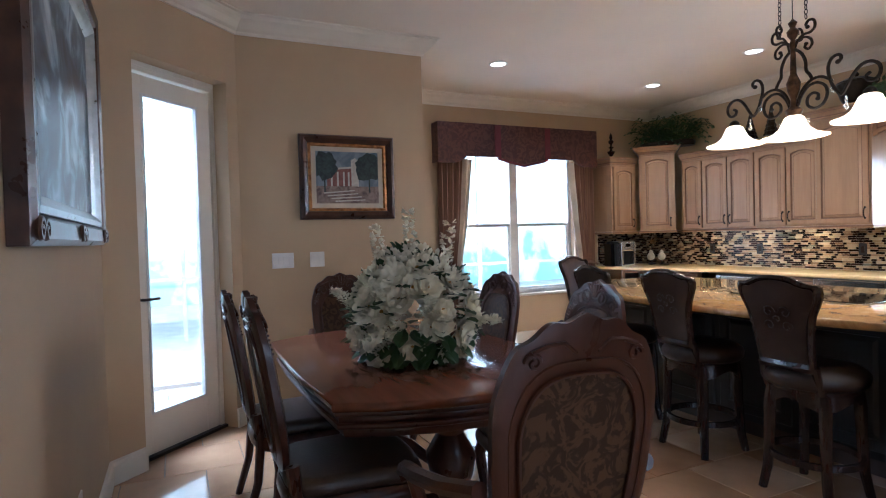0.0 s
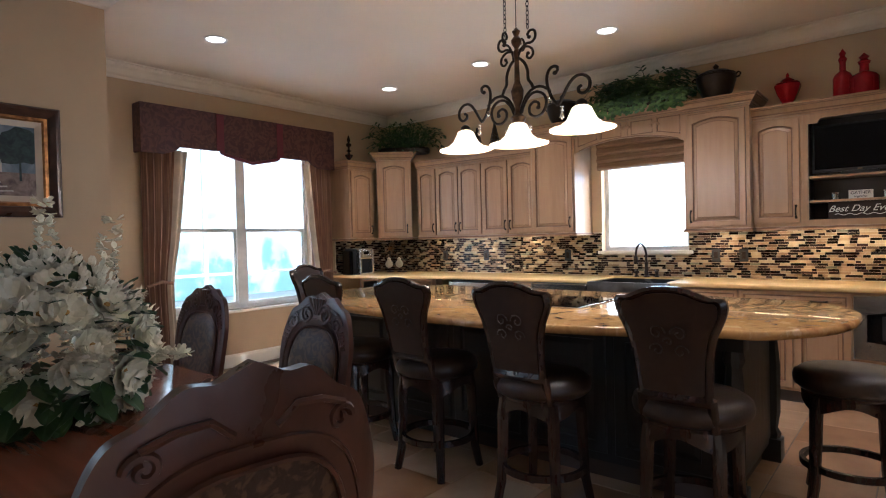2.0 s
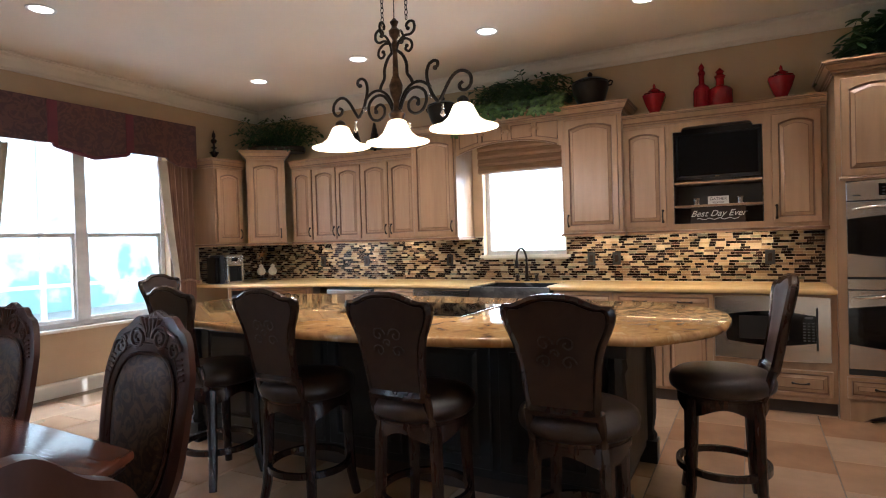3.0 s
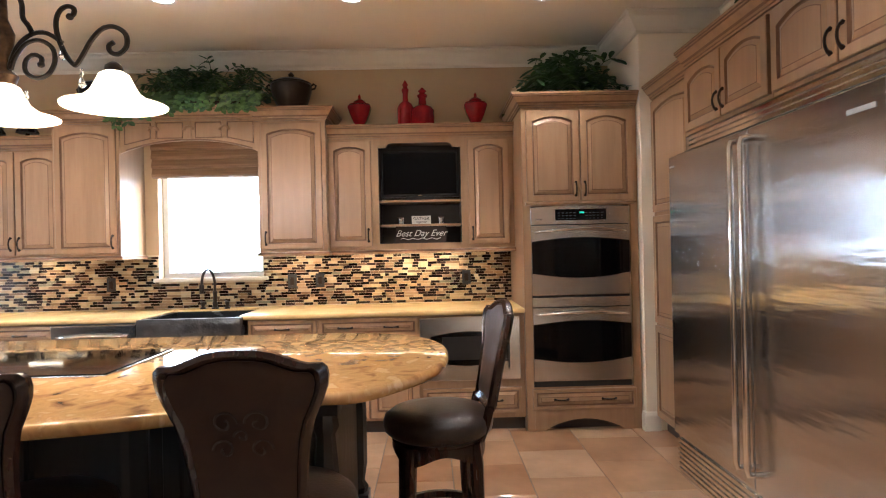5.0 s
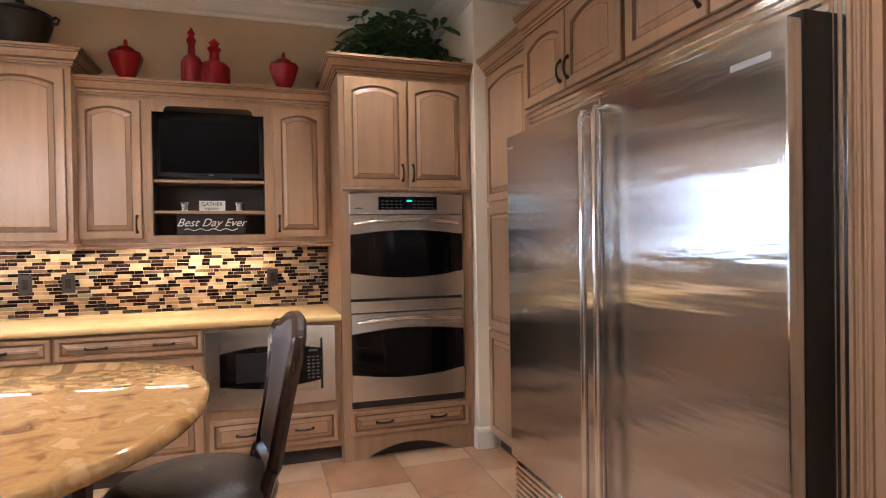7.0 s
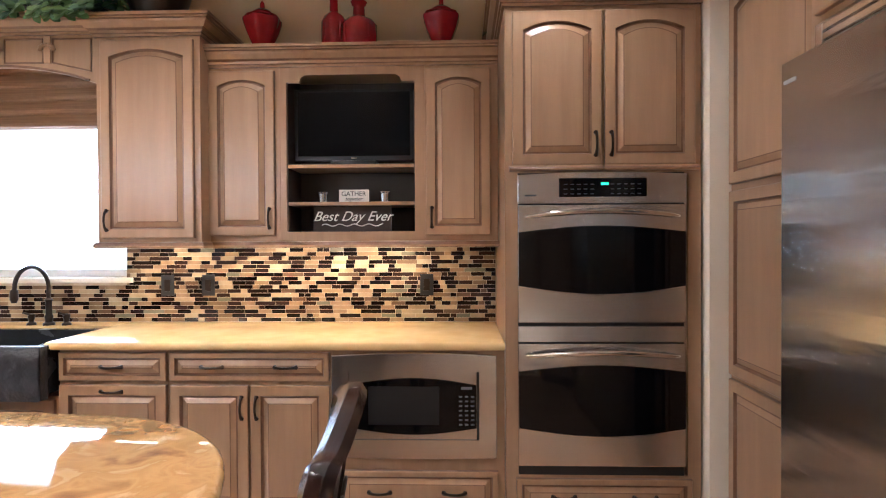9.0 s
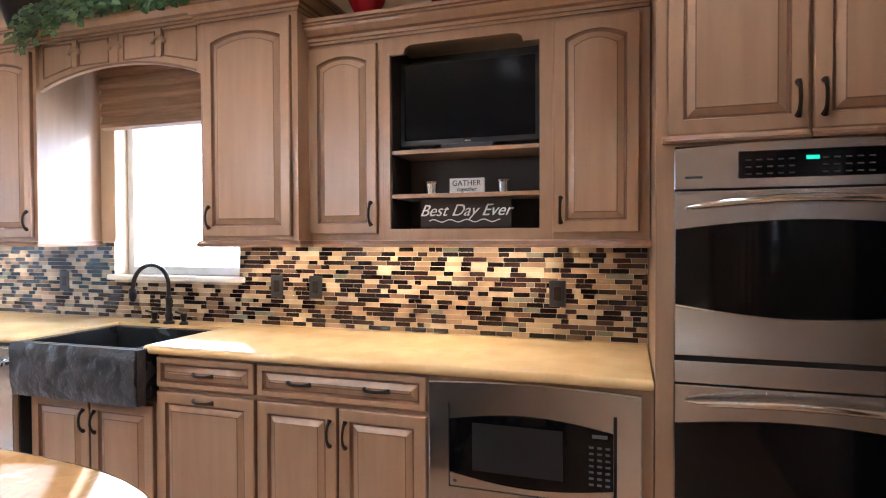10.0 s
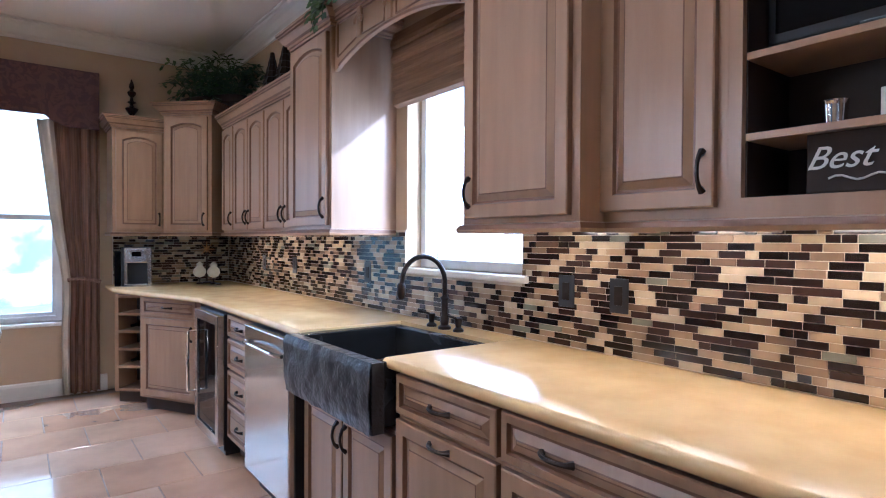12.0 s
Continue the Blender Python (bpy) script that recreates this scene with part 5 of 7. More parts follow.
def bar_stool():
    st = thing("bar_stool", "dark carved swivel bar stool with tooled leather back and seat", "stool", pose(0, 0, 0), "stools round the island")
    up = pose(0, 0.20, 0.66)
    outer = camel(0.43, 0.285, 0.475)
    inner = [(x * 0.84, 0.045 + z * 0.85) for x, z in outer]
    bm = bmesh.new()
    shell(bm, outer, inner, 0.0, 0.032, -0.5, 0.20)
    part("back_frame", bm, STOOLWOOD, st, smooth=True, at=up)
    bm = bmesh.new()
    shell(bm, [(x * 1.01, z) for x, z in inner], None, 0.006, 0.030, -0.5, 0.20, 0.012)
    part("backrest", bm, TOOLED, st, smooth=True, at=up)
    bm = bmesh.new()
    for s in (-1, 1):
        scroll(bm, s * 0.042, 0.29, 0.034, 1.2, -s, 0.031, 0.003, -0.5, 0.20)
        scroll(bm, s * 0.045, 0.22, 0.030, 1.1, s, 0.031, 0.003, -0.5, 0.20)
    scroll(bm, 0.0, 0.255, 0.020, 1.0, 1, 0.031, 0.003, -0.5, 0.20)
    part("tooled_motif", bm, LEATHER, st, smooth=True, at=up, kind="stuff")
    for s in (-1, 1):
        bm = bmesh.new()
        tube(bm, [(s * 0.135, 0.16, 0.555), (s * 0.137, 0.185, 0.62), (s * 0.135, 0.205, 0.69)], 0.02, 8)
        part("back_post", bm, STOOLWOOD, st, smooth=True)
    bm = bmesh.new()
    lathe(bm, [(0.001, 0.565), (0.215, 0.565), (0.238, 0.585), (0.243, 0.615), (0.236, 0.640), (0.205, 0.662), (0.12, 0.676), (0.001, 0.680)], 32)
    part("seat", bm, LEATHER, st, "brown leather round seat", smooth=True)
    bm = bmesh.new()
    lathe(bm, [(0.001, 0.53), (0.20, 0.53), (0.205, 0.564), (0.001, 0.564)], 28)
    n = 48
    rim = [(0.205 * math.cos(2 * math.pi * i / n), 0.205 * math.sin(2 * math.pi * i / n)) for i in range(n)]
    low = [0.515 - 0.05 * math.sin(2 * (2 * math.pi * i / n)) ** 2 for i in range(n)]
    rings = [[(x, y, z) for (x, y), z in zip(rim, low)], [(x, y, 0.545) for x, y in rim], [(x * 0.9, y * 0.9, 0.545) for x, y in rim], [(x * 0.9, y * 0.9, z) for (x, y), z in zip(rim, low)]]
    loft(bm, rings + [rings[0]])
    part("seat_ring", bm, STOOLWOOD, st, smooth=True)
    for i in range(4):
        a = math.pi / 4 + i * math.pi / 2
        c, s_ = math.cos(a), math.sin(a)
        bm = bmesh.new()
        tube(bm, [(c * 0.185, s_ * 0.185, 0.54), (c * 0.200, s_ * 0.200, 0.46), (c * 0.205, s_ * 0.205, 0.3), (c * 0.215, s_ * 0.215, 0.12), (c * 0.24, s_ * 0.24, 0.0)], 0.029, 8, lambda u: 1.1 - 0.35 * u)
        part("leg", bm, STOOLWOOD, st, smooth=True)
    bm = bmesh.new()
    n = 32
    loft(bm, [[((0.205 + 0.016 * math.cos(b)) * math.cos(2 * math.pi * i / n), (0.205 + 0.016 * math.cos(b)) * math.sin(2 * math.pi * i / n), 0.20 + 0.022 * math.sin(b)) for b in (math.pi / 4 + 2 * math.pi * j / 4 for j in range(4))] for i in range(n + 1)])
    part("foot_ring", bm, STOOLWOOD, st, smooth=True)
    return st


c0 = dining_chair(False)
c0.matrix_basis = pose(1.13, 2.62, 0, 0, 0, 90)
for x, y, r in ((1.10, 3.42, 90), (2.09, 2.60, -90), (2.11, 3.54, -86)):
    copy_thing(c0, pose(x, y, 0, 0, 0, r) @ Matrix.Diagonal((0.98, 0.98, 0.955, 1)))
a0 = dining_chair(True)
a0.matrix_basis = pose(1.42, 1.76, 0, 0, 0, 180 - 6)
copy_thing(a0, pose(1.62, 4.12, 0, 0, 0, 0) @ Matrix.Diagonal((1, 1, 0.95, 1)))
s0 = bar_stool()
s0.matrix_basis = pose(3.50, 1.47, 0, 0, 0, 90)
for x, y, r in ((3.47, 2.18, 90), (3.50, 2.90, 88), (3.52, 3.60, 84), (4.25, 4.78, 12), (4.33, 0.98, -173)):
    copy_thing(s0, pose(x, y, 0, 0, 0, r))

# ---- dining table and flowers ----
tb = thing("dining_table", "polished mahogany dining table with bowed ends and a reeded apron", "table", pose(1.63, 3.15, 0))
to = [(-0.60, -0.73), (-0.42, -0.82), (-0.20, -0.895), (0.0, -0.92), (0.20, -0.895), (0.42, -0.82), (0.60, -0.73), (0.62, -0.3), (0.62, 0.3), (0.60, 0.76), (0.42, 0.86), (0.20, 0.935), (0.0, 0.955), (-0.20, 0.935), (-0.42, 0.86), (-0.60, 0.76), (-0.62, 0.3), (-0.62, -0.3)]
bm = bmesh.new()
prism(bm, to, 0.722, 0.76, 0.012, 6)
part("tabletop", bm, TABLE, tb, smooth=True)
for nm, s0_, z0_, z1_ in (("top_moulding", 0.975, 0.70, 0.724), ("apron", 0.94, 0.665, 0.702), ("reeded_moulding", 0.955, 0.645, 0.668), ("lower_apron", 0.90, 0.60, 0.648)):
    bm = bmesh.new()
    prism(bm, [(x * s0_, y * s0_) for x, y in to], z0_, z1_, 0.008)
    part(nm, bm, WOOD, tb, smooth=True)
for y in (-0.48, 0.48):
    bm = bmesh.new()
    lathe(bm, [(0.09, 0.08), (0.11, 0.12), (0.06, 0.18), (0.10, 0.30), (0.115, 0.38), (0.06, 0.48), (0.08, 0.54), (0.12, 0.60)], 24, (0, y, 0), 0.04, 8)
    for i in range(4):
        a = math.pi / 4 + i * math.pi / 2
        tube(bm, [(0, y, 0.16), (0.18 * math.cos(a), y + 0.18 * math.sin(a), 0.13), (0.34 * math.cos(a), y + 0.34 * math.sin(a), 0.035)], 0.04, 8, lambda u: 1.1 - 0.4 * u)
    part("pedestal", bm, WOOD, tb, smooth=True)

fl = thing("flower_arrangement", "large cream artificial flower arrangement with green leaves in a dark bowl", "flowers", pose(1.60, 3.00, 0.76) @ Matrix.Scale(1.17, 4))
bm = bmesh.new()
lathe(bm, [(0.001, 0), (0.11, 0), (0.14, 0.03), (0.12, 0.07), (0.001, 0.07)], 24)
part("bowl", bm, STOOLWOOD, fl, smooth=True)


def petal(bm, c, d, up, ln, wd, curl=0.2):
    d, up = Vector(d).normalized(), Vector(up).normalized()
    s = d.cross(up).normalized()
    c = Vector(c)
    pts = []
    for u, ww in ((0.0, 0.15), (0.35, 0.85), (0.7, 1.0), (1.0, 0.35)):
        for v in (-1, 0, 1):
            pts.append(bm.verts.new(c + d * ln * u + s * v * ww * wd / 2 + up * (curl * ln * u * u + 0.12 * wd * abs(v))))
    for i in range(3):
        for j in range(2):
            bm.faces.new((pts[i * 3 + j], pts[i * 3 + j + 1], pts[i * 3 + j + 4], pts[i * 3 + j + 3]))


def on_dome(rg, r, h):
    a, e = rg.uniform(0, 2 * math.pi), rg.uniform(-0.5, 1.0)
    ce = math.cos(e * math.pi / 2)
    d = Vector((math.cos(a) * ce, math.sin(a) * ce, math.sin(e * math.pi / 2)))
    return Vector((d.x * r, d.y * r, 0.17 + max(-0.42, d.z) * h)), d


rg = random.Random(11)
bmp, bmy, bml, bmi = bmesh.new(), bmesh.new(), bmesh.new(), bmesh.new()
for i in range(74):
    p, d = on_dome(rg, 0.235, 0.25)
    t1 = d.orthogonal().normalized()
    t2 = d.cross(t1)
    k = rg.choice((5, 6))
    sz = rg.uniform(0.05, 0.075)
    for layer in range(2):
        for j in range(k):
            a = 2 * math.pi * (j + 0.5 * layer) / k
            q = t1 * math.cos(a) + t2 * math.sin(a)
            petal(bmp, p + d * 0.006 * layer, q + d * (0.15 + 0.35 * layer), d, sz * (1 - 0.2 * layer), sz * 1.05, 0.3)
    lathe(bmy, [(0.001, 0), (0.010, 0.004), (0.008, 0.012), (0.001, 0.015)], 6, tuple(p + d * 0.012))
for i in range(190):
    p, d = on_dome(rg, 0.22, 0.235)
    petal(bml, p, d + Vector((rg.uniform(-1, 1), rg.uniform(-1, 1), rg.uniform(-0.6, 0.3))) * 0.7, Vector((0, 0, 1)) if abs(d.z) < 0.9 else Vector((1, 0, 0)), rg.uniform(0.07, 0.11), 0.06, -0.2)


def floret_spike(bm, base, tip, n, r0, rg):
    base, tip = Vector(base), Vector(tip)
    for i in range(n):
        u = i / n
        c = base.lerp(tip, u)
        rad = r0 * (1 - 0.75 * u)
        for j in range(6):
            a = rg.uniform(0, 2 * math.pi)
            o = Vector((math.cos(a), math.sin(a), rg.uniform(-0.2, 0.5)))
            for q in range(3):
                petal(bm, c + o * rad * 0.7, o + Vector((rg.uniform(-1, 1), rg.uniform(-1, 1), rg.uniform(-1, 1))) * 0.9, Vector((0.1, 0.2, 1)), 0.022, 0.018)


for bx, by, tx, ty, tz in ((-0.08, 0.0, -0.16, 0.02, 0.58), (0.02, 0.02, 0.0, 0.03, 0.66), (0.10, -0.02, 0.17, -0.04, 0.60), (-0.12, -0.1, -0.25, -0.15, 0.36), (0.12, 0.05, 0.30, 0.1, 0.34), (0.12, -0.14, 0.30, -0.22, 0.16), (-0.14, 0.12, -0.30, 0.18, 0.30), (-0.15, -0.15, -0.30, -0.25, 0.10), (0.0, -0.2, 0.0, -0.33, 0.22)):
    floret_spike(bmi, (bx, by, 0.16), (tx, ty, tz), 15, 0.05, rg)
for i in range(110):
    p, d = on_dome(rg, 0.25, 0.27)
    for q in range(10):
        o = Vector((rg.uniform(-1, 1), rg.uniform(-1, 1), rg.uniform(-1, 1))) * 0.03
        petal(bmi, p + o, d + o * 20, Vector((0.1, 0.2, 1)), 0.024, 0.022)
part("blossoms", bmp, PETAL, fl, kind="stuff")
part("blossom_centres", bmy, YELLOW, fl, kind="stuff")
part("floret_sprays", bmi, PETAL, fl, kind="stuff")
part("leaves", bml, LEAF, fl, kind="stuff")

# ---- lights of the room ----
BARS = ((0.76, 0.98), (1.11, 1.36), (1.49, 1.75), (2.0, 2.22), (4.02, 4.28), (4.66, 4.92), (5.28, 5.52))


def can_light(x, y, watts=46):
    cl = thing("recessed_light", "white recessed ceiling light, lit warm", "light", pose(x, y, H), "recessed ceiling lights")
    bm = bmesh.new()
    lathe(bm, [(0.072, 0.0), (0.075, -0.006), (0.092, -0.006), (0.096, 0.0)], 28)
    part("trim_ring", bm, WHITE, cl, smooth=True)
    bm = bmesh.new()
    lathe(bm, [(0.001, -0.004), (0.060, -0.004), (0.072, -0.001)], 24)
    part("lens", bm, BULB, cl)
    lamp("recessed_lamp", "SPOT", watts, look((x, y, H - 0.03), (x, y, 0)), WARM, spot_size=radians(112), spot_blend=0.65, shadow_soft_size=0.06)


for x, y in ((5.60, 5.32), (5.58, 4.03), (5.58, 2.72), (5.60, 1.49), (5.61, 0.20), (3.47, 5.22)):
    can_light(x, y, 44 if y > 2 or x < 5 else 36)
# Two more fixtures, added out of view to brighten the refrigerator cabinets.
for x, y in ((3.60, 0.25), (3.47, 1.50)):
    can_light(x, y, 46)
for y0, y1 in BARS:
    ym, hl = (y0 + y1) / 2, (y1 - y0) / 2
    ub = thing("under_cabinet_light", "slim white light bar under the wall cabinet, lit warm", "light", pose(6.52, ym, UW), "light bars under the cabinets")
    boxpart("housing", WHITE, ub, -0.022, 0.022, -hl - 0.012, hl + 0.012, -0.014, 0.0, bevel=0.003)
    boxpart("lens", PUCK, ub, -0.013, 0.013, -hl, hl, -0.017, -0.0142)
    lamp("under_cabinet_lamp", "AREA", 1.5, look((6.52, ym, UW - 0.022), (6.60, ym, 0.9)), (1.0, 0.72, 0.42), shape="RECTANGLE", size=2 * hl, size_y=0.03)

CX, CY = 4.21, 2.75
cd = thing("chandelier", "wrought iron island chandelier with three lit alabaster shades", "chandelier", pose(CX, CY, 0.0, 0, 0, 83) @ Matrix.Diagonal((1.12, 1, 1, 1)))
bm = bmesh.new()
lathe(bm, [(0.001, 1.995), (0.018, 2.0), (0.03, 2.03), (0.022, 2.06), (0.042, 2.10), (0.05, 2.125), (0.022, 2.15), (0.016, 2.20), (0.034, 2.25), (0.040, 2.30), (0.018, 2.36), (0.014, 2.50), (0.022, 2.55), (0.012, 2.58), (0.03, 2.61), (0.034, 2.635), (0.014, 2.66), (0.026, 2.69), (0.001, 2.72)], 16)
part("centre_stem", bm, STEM, cd, "antique bronze turned stem", smooth=True)


def spline(pts, per=5):
    """An open Catmull-Rom curve through points in x and z."""
    out, n = [], len(pts)
    for i in range(n - 1):
        p0, p1, p2, p3 = (Vector(pts[max(0, min(n - 1, i + k))]) for k in (-1, 0, 1, 2))
        for q in range(per):
            u = q / per
            out.append(0.5 * (2 * p1 + (p2 - p0) * u + (2 * p0 - 5 * p1 + 4 * p2 - p3) * u * u + (3 * p1 - p0 - 3 * p2 + p3) * u ** 3))
    return out + [Vector(pts[-1])]


ARM = [(0.268, 2.352), (0.284, 2.362), (0.284, 2.384), (0.262, 2.395), (0.232, 2.382), (0.214, 2.34), (0.218, 2.28), (0.244, 2.205), (0.276, 2.158), (0.292, 2.156), (0.318, 2.195), (0.352, 2.252), (0.395, 2.294), (0.443, 2.298), (0.483, 2.266), (0.487, 2.218), (0.458, 2.188), (0.425, 2.196), (0.418, 2.222), (0.438, 2.236)]
INNER = [(0.018, 2.13), (0.03, 2.185), (0.062, 2.25), (0.115, 2.29), (0.172, 2.292), (0.22, 2.262)]
LOOP = [(0.028, 2.15), (0.05, 2.205), (0.095, 2.255), (0.15, 2.262), (0.196, 2.228), (0.205, 2.172), (0.178, 2.122), (0.130, 2.108), (0.090, 2.135), (0.088, 2.18), (0.120, 2.205), (0.152, 2.190), (0.150, 2.163)]
UPPER = [(0.012, 2.515), (0.052, 2.478), (0.078, 2.42), (0.082, 2.36), (0.104, 2.325), (0.118, 2.292)]
TOP = [(0.004, 2.505), (0.028, 2.56), (0.07, 2.59), (0.112, 2.59), (0.138, 2.615), (0.134, 2.655), (0.105, 2.668), (0.084, 2.648), (0.094, 2.628)]
LOWER = [(0.03, 2.565), (0.075, 2.572), (0.112, 2.548), (0.120, 2.512), (0.098, 2.490), (0.076, 2.506), (0.084, 2.526)]
for t_ in (-1, 1):
    for nm, pts_, rad in (("arm", ARM, 0.0095), ("arm", INNER, 0.009), ("scroll", LOOP, 0.009), ("upper_arm", UPPER, 0.0095), ("upper_scroll", TOP, 0.0085), ("upper_scroll", LOWER, 0.008)):
        bm = bmesh.new()
        tube(bm, [(t_ * p.x, 0, p.y) for p in spline(pts_)], rad, 7)
        p = Vector(pts_[-1] if nm != "arm" or pts_ is INNER else pts_[0])
        if nm != "upper_arm" and pts_ is not INNER:
            ball = bmesh.ops.create_icosphere(bm, subdivisions=2, radius=rad * 1.5)["verts"]
            for v in ball:
                v.co += Vector((t_ * p.x, 0, p.y))
        part(nm, bm, IRON, cd, smooth=True)
    for ya in (-1, 1):
        bm = bmesh.new()
        tube(bm, [(t_ * 0.02, ya * p.x * 0.8, p.y) for p in spline(TOP)], 0.0075, 6)
        if t_ > 0:
            part("upper_scroll", bm, IRON, cd, smooth=True)
        else:
            bm.free()
    # chain
    z = 2.68
    ch_ = None
    bm = bmesh.new()
    k = 0
    while z < 3.02:
        pts = []
        for i in range(13):
            a = 2 * math.pi * i / 12
            o, zz = 0.009 * math.cos(a), z + 0.018 + 0.018 * math.sin(a)
            pts.append((t_ * 0.085 + (o if k % 2 else 0), (0 if k % 2 else o), zz))
        tube(bm, pts, 0.0025, 5)
        z += 0.029
        k += 1
    part("chain", bm, IRON, cd, smooth=True)
bm = bmesh.new()
lathe(bm, [(0.001, 3.01), (0.11, 3.02), (0.12, 3.05), (0.001, 3.05)], 24)
part("canopy", bm, IRON, cd, smooth=True)
bm = bmesh.new()
tube(bm, [(0.0, 0.0, 2.7), (0.0, 0.0, 3.02)], 0.003, 5)
part("cord", bm, IRON, cd)
for x_ in (-0.435, 0.0, 0.435):
    zt = 2.125 if x_ else 2.10
    bm = bmesh.new()
    lathe(bm, [(0.012, zt + 0.03), (0.03, zt + 0.015), (0.036, zt - 0.015), (0.001, zt - 0.02)], 16, (x_, 0, 0))
    part("shade_holder", bm, IRON, cd, smooth=True)
    prof = [(0.034, 0.0), (0.052, -0.012), (0.066, -0.045), (0.085, -0.085), (0.120, -0.115), (0.165, -0.132), (0.182, -0.136), (0.180, -0.142), (0.160, -0.139), (0.115, -0.122), (0.080, -0.092), (0.060, -0.05), (0.046, -0.016), (0.030, -0.006)]
    bm = bmesh.new()
    lathe(bm, [(r, zt - 0.01 + z) for r, z in prof], 36, (x_, 0, 0), 0.012, 5)
    sh = part("shade", bm, SHADE, cd, "frosted alabaster glass bell shade, lit", smooth=True)
    bm = bmesh.new()
    lathe(bm, [(0.001, zt - 0.03), (0.02, zt - 0.05), (0.028, zt - 0.085), (0.02, zt - 0.115), (0.001, zt - 0.125)], 14, (x_, 0, 0))
    part("bulb", bm, BULB, cd, smooth=True)
    lamp("chandelier_lamp", "POINT", 17, pose(CX - 0.06 * x_ / 0.435 * -1, CY + 1.1 * x_, zt - 0.19), WARM, shadow_soft_size=0.05)
for x_, z_ in ((-0.31, 2.14), (-0.235, 2.26), (-0.09, 2.06), (0.09, 2.06), (0.235, 2.26), (0.31, 2.14)):
    bm = bmesh.new()
    lathe(bm, [(0.001, z_), (0.008, z_ - 0.008), (0.003, z_ - 0.016), (0.009, z_ - 0.028), (0.003, z_ - 0.038), (0.012, z_ - 0.06), (0.014, z_ - 0.07), (0.001, z_ - 0.085)], 8, (x_, 0, 0))
    part("crystal_drop", bm, CRYSTAL, cd)

# ---- window dressing ----
vl = thing("window_cornice", "burgundy damask upholstered cornice with a scalloped crimson centre", "cornice", pose(4.44, YN - 0.17, 2.215))
w = 1.15


def drop(x):
    u = abs(x)
    if u > 0.80:
        return -0.05 * min(1, (u - 0.80) / 0.12)
    if u < 0.36:
        return -0.075 * (1 - u / 0.36) - 0.0
    return 0.03


for nm, a, b, m_, yy in (("side_panel", -w, -0.40, VALANCE, 0.0), ("centre_panel", -0.32, 0.32, VALANCE, -0.012), ("side_panel", 0.40, w, VALANCE, 0.0), ("band", -0.40, -0.32, VALTRIM, -0.018), ("band", 0.32, 0.40, VALTRIM, -0.018)):
    n = 20
    xs = [a + (b - a) * i / n for i in range(n + 1)]
    bm = bmesh.new()
    ol = [(x, 0.06 + drop(x)) for x in xs] + [(b, 0.47), (a, 0.47)]
    loft(bm, [[(x, yy, z) for x, z in ol], [(x, yy + 0.03, z) for x, z in ol]], cap0=True, cap1=True)
    part(nm, bm, m_, vl)
bm = bmesh.new()
tube(bm, [(x, -0.014, 0.068 + drop(x)) for x in [(-0.32 + 0.64 * i / 12) for i in range(13)]], 0.018, 8)
part("band", bm, VALTRIM, vl, smooth=True)
boxpart("return", VALANCE, vl, -w, -w + 0.02, 0.03, 0.17, 0.02, 0.47)
boxpart("return", VALANCE, vl, w - 0.02, w, 0.03, 0.17, 0.02, 0.47)
boxpart("top_board", VALANCE, vl, -w, w, 0.0, 0.17, 0.47, 0.48)


def drape(x0, x1, inner, label):
    """A pleated drape gathered toward the wall; inner: the side on which its lining shows."""
    dr = thing("drape", label, "curtain", pose((x0 + x1) / 2, YN - 0.08, 0.02), "drapes at the window")
    hw = (x1 - x0) / 2
    n, rows = 48, 12
    for nm, m_, k0, k1, dy in (("fabric", DRAPE, 0.0, 1.0, 0.0), ("lining", SHEER, 0.80, 1.0, -0.012)):
        rings = []
        for j in range(rows + 1):
            z = 2.26 * j / rows
            tie = math.exp(-((z - 0.95) / 0.35) ** 2) * 0.16
            pull = 0.17 * (z / 2.26) ** 1.6
            row = []
            for i in range(n + 1):
                u = k0 + (k1 - k0) * i / n
                xx = -hw + 2 * hw * u * (1 - tie) + (pull + 0.0) * u ** 2
                row.append((xx * inner, dy + 0.035 * math.sin(u * 2 * math.pi * 5.5) * (1 - tie * 2), z))
            rings.append(row)
        bm = bmesh.new()
        loft(bm, rings, closed=False)
        back = [[(x, y + 0.004, z) for x, y, z in r] for r in rings]
        loft(bm, back, closed=False)
        part(nm, bm, m_, dr, smooth=True)
    bm = bmesh.new()
    tube(bm, [(-hw * inner, -0.05, 0.93), (0, -0.06, 0.97), (hw * inner * 0.75, -0.045, 0.95)], 0.016, 8)
    part("tieback", bm, DRAPE, dr, smooth=True)


drape(3.32, 3.60, 1, "tan striped floor length drape tied back beside the window")
drape(5.33, 5.60, -1, "tan striped floor length drape with cream lining, tied back")


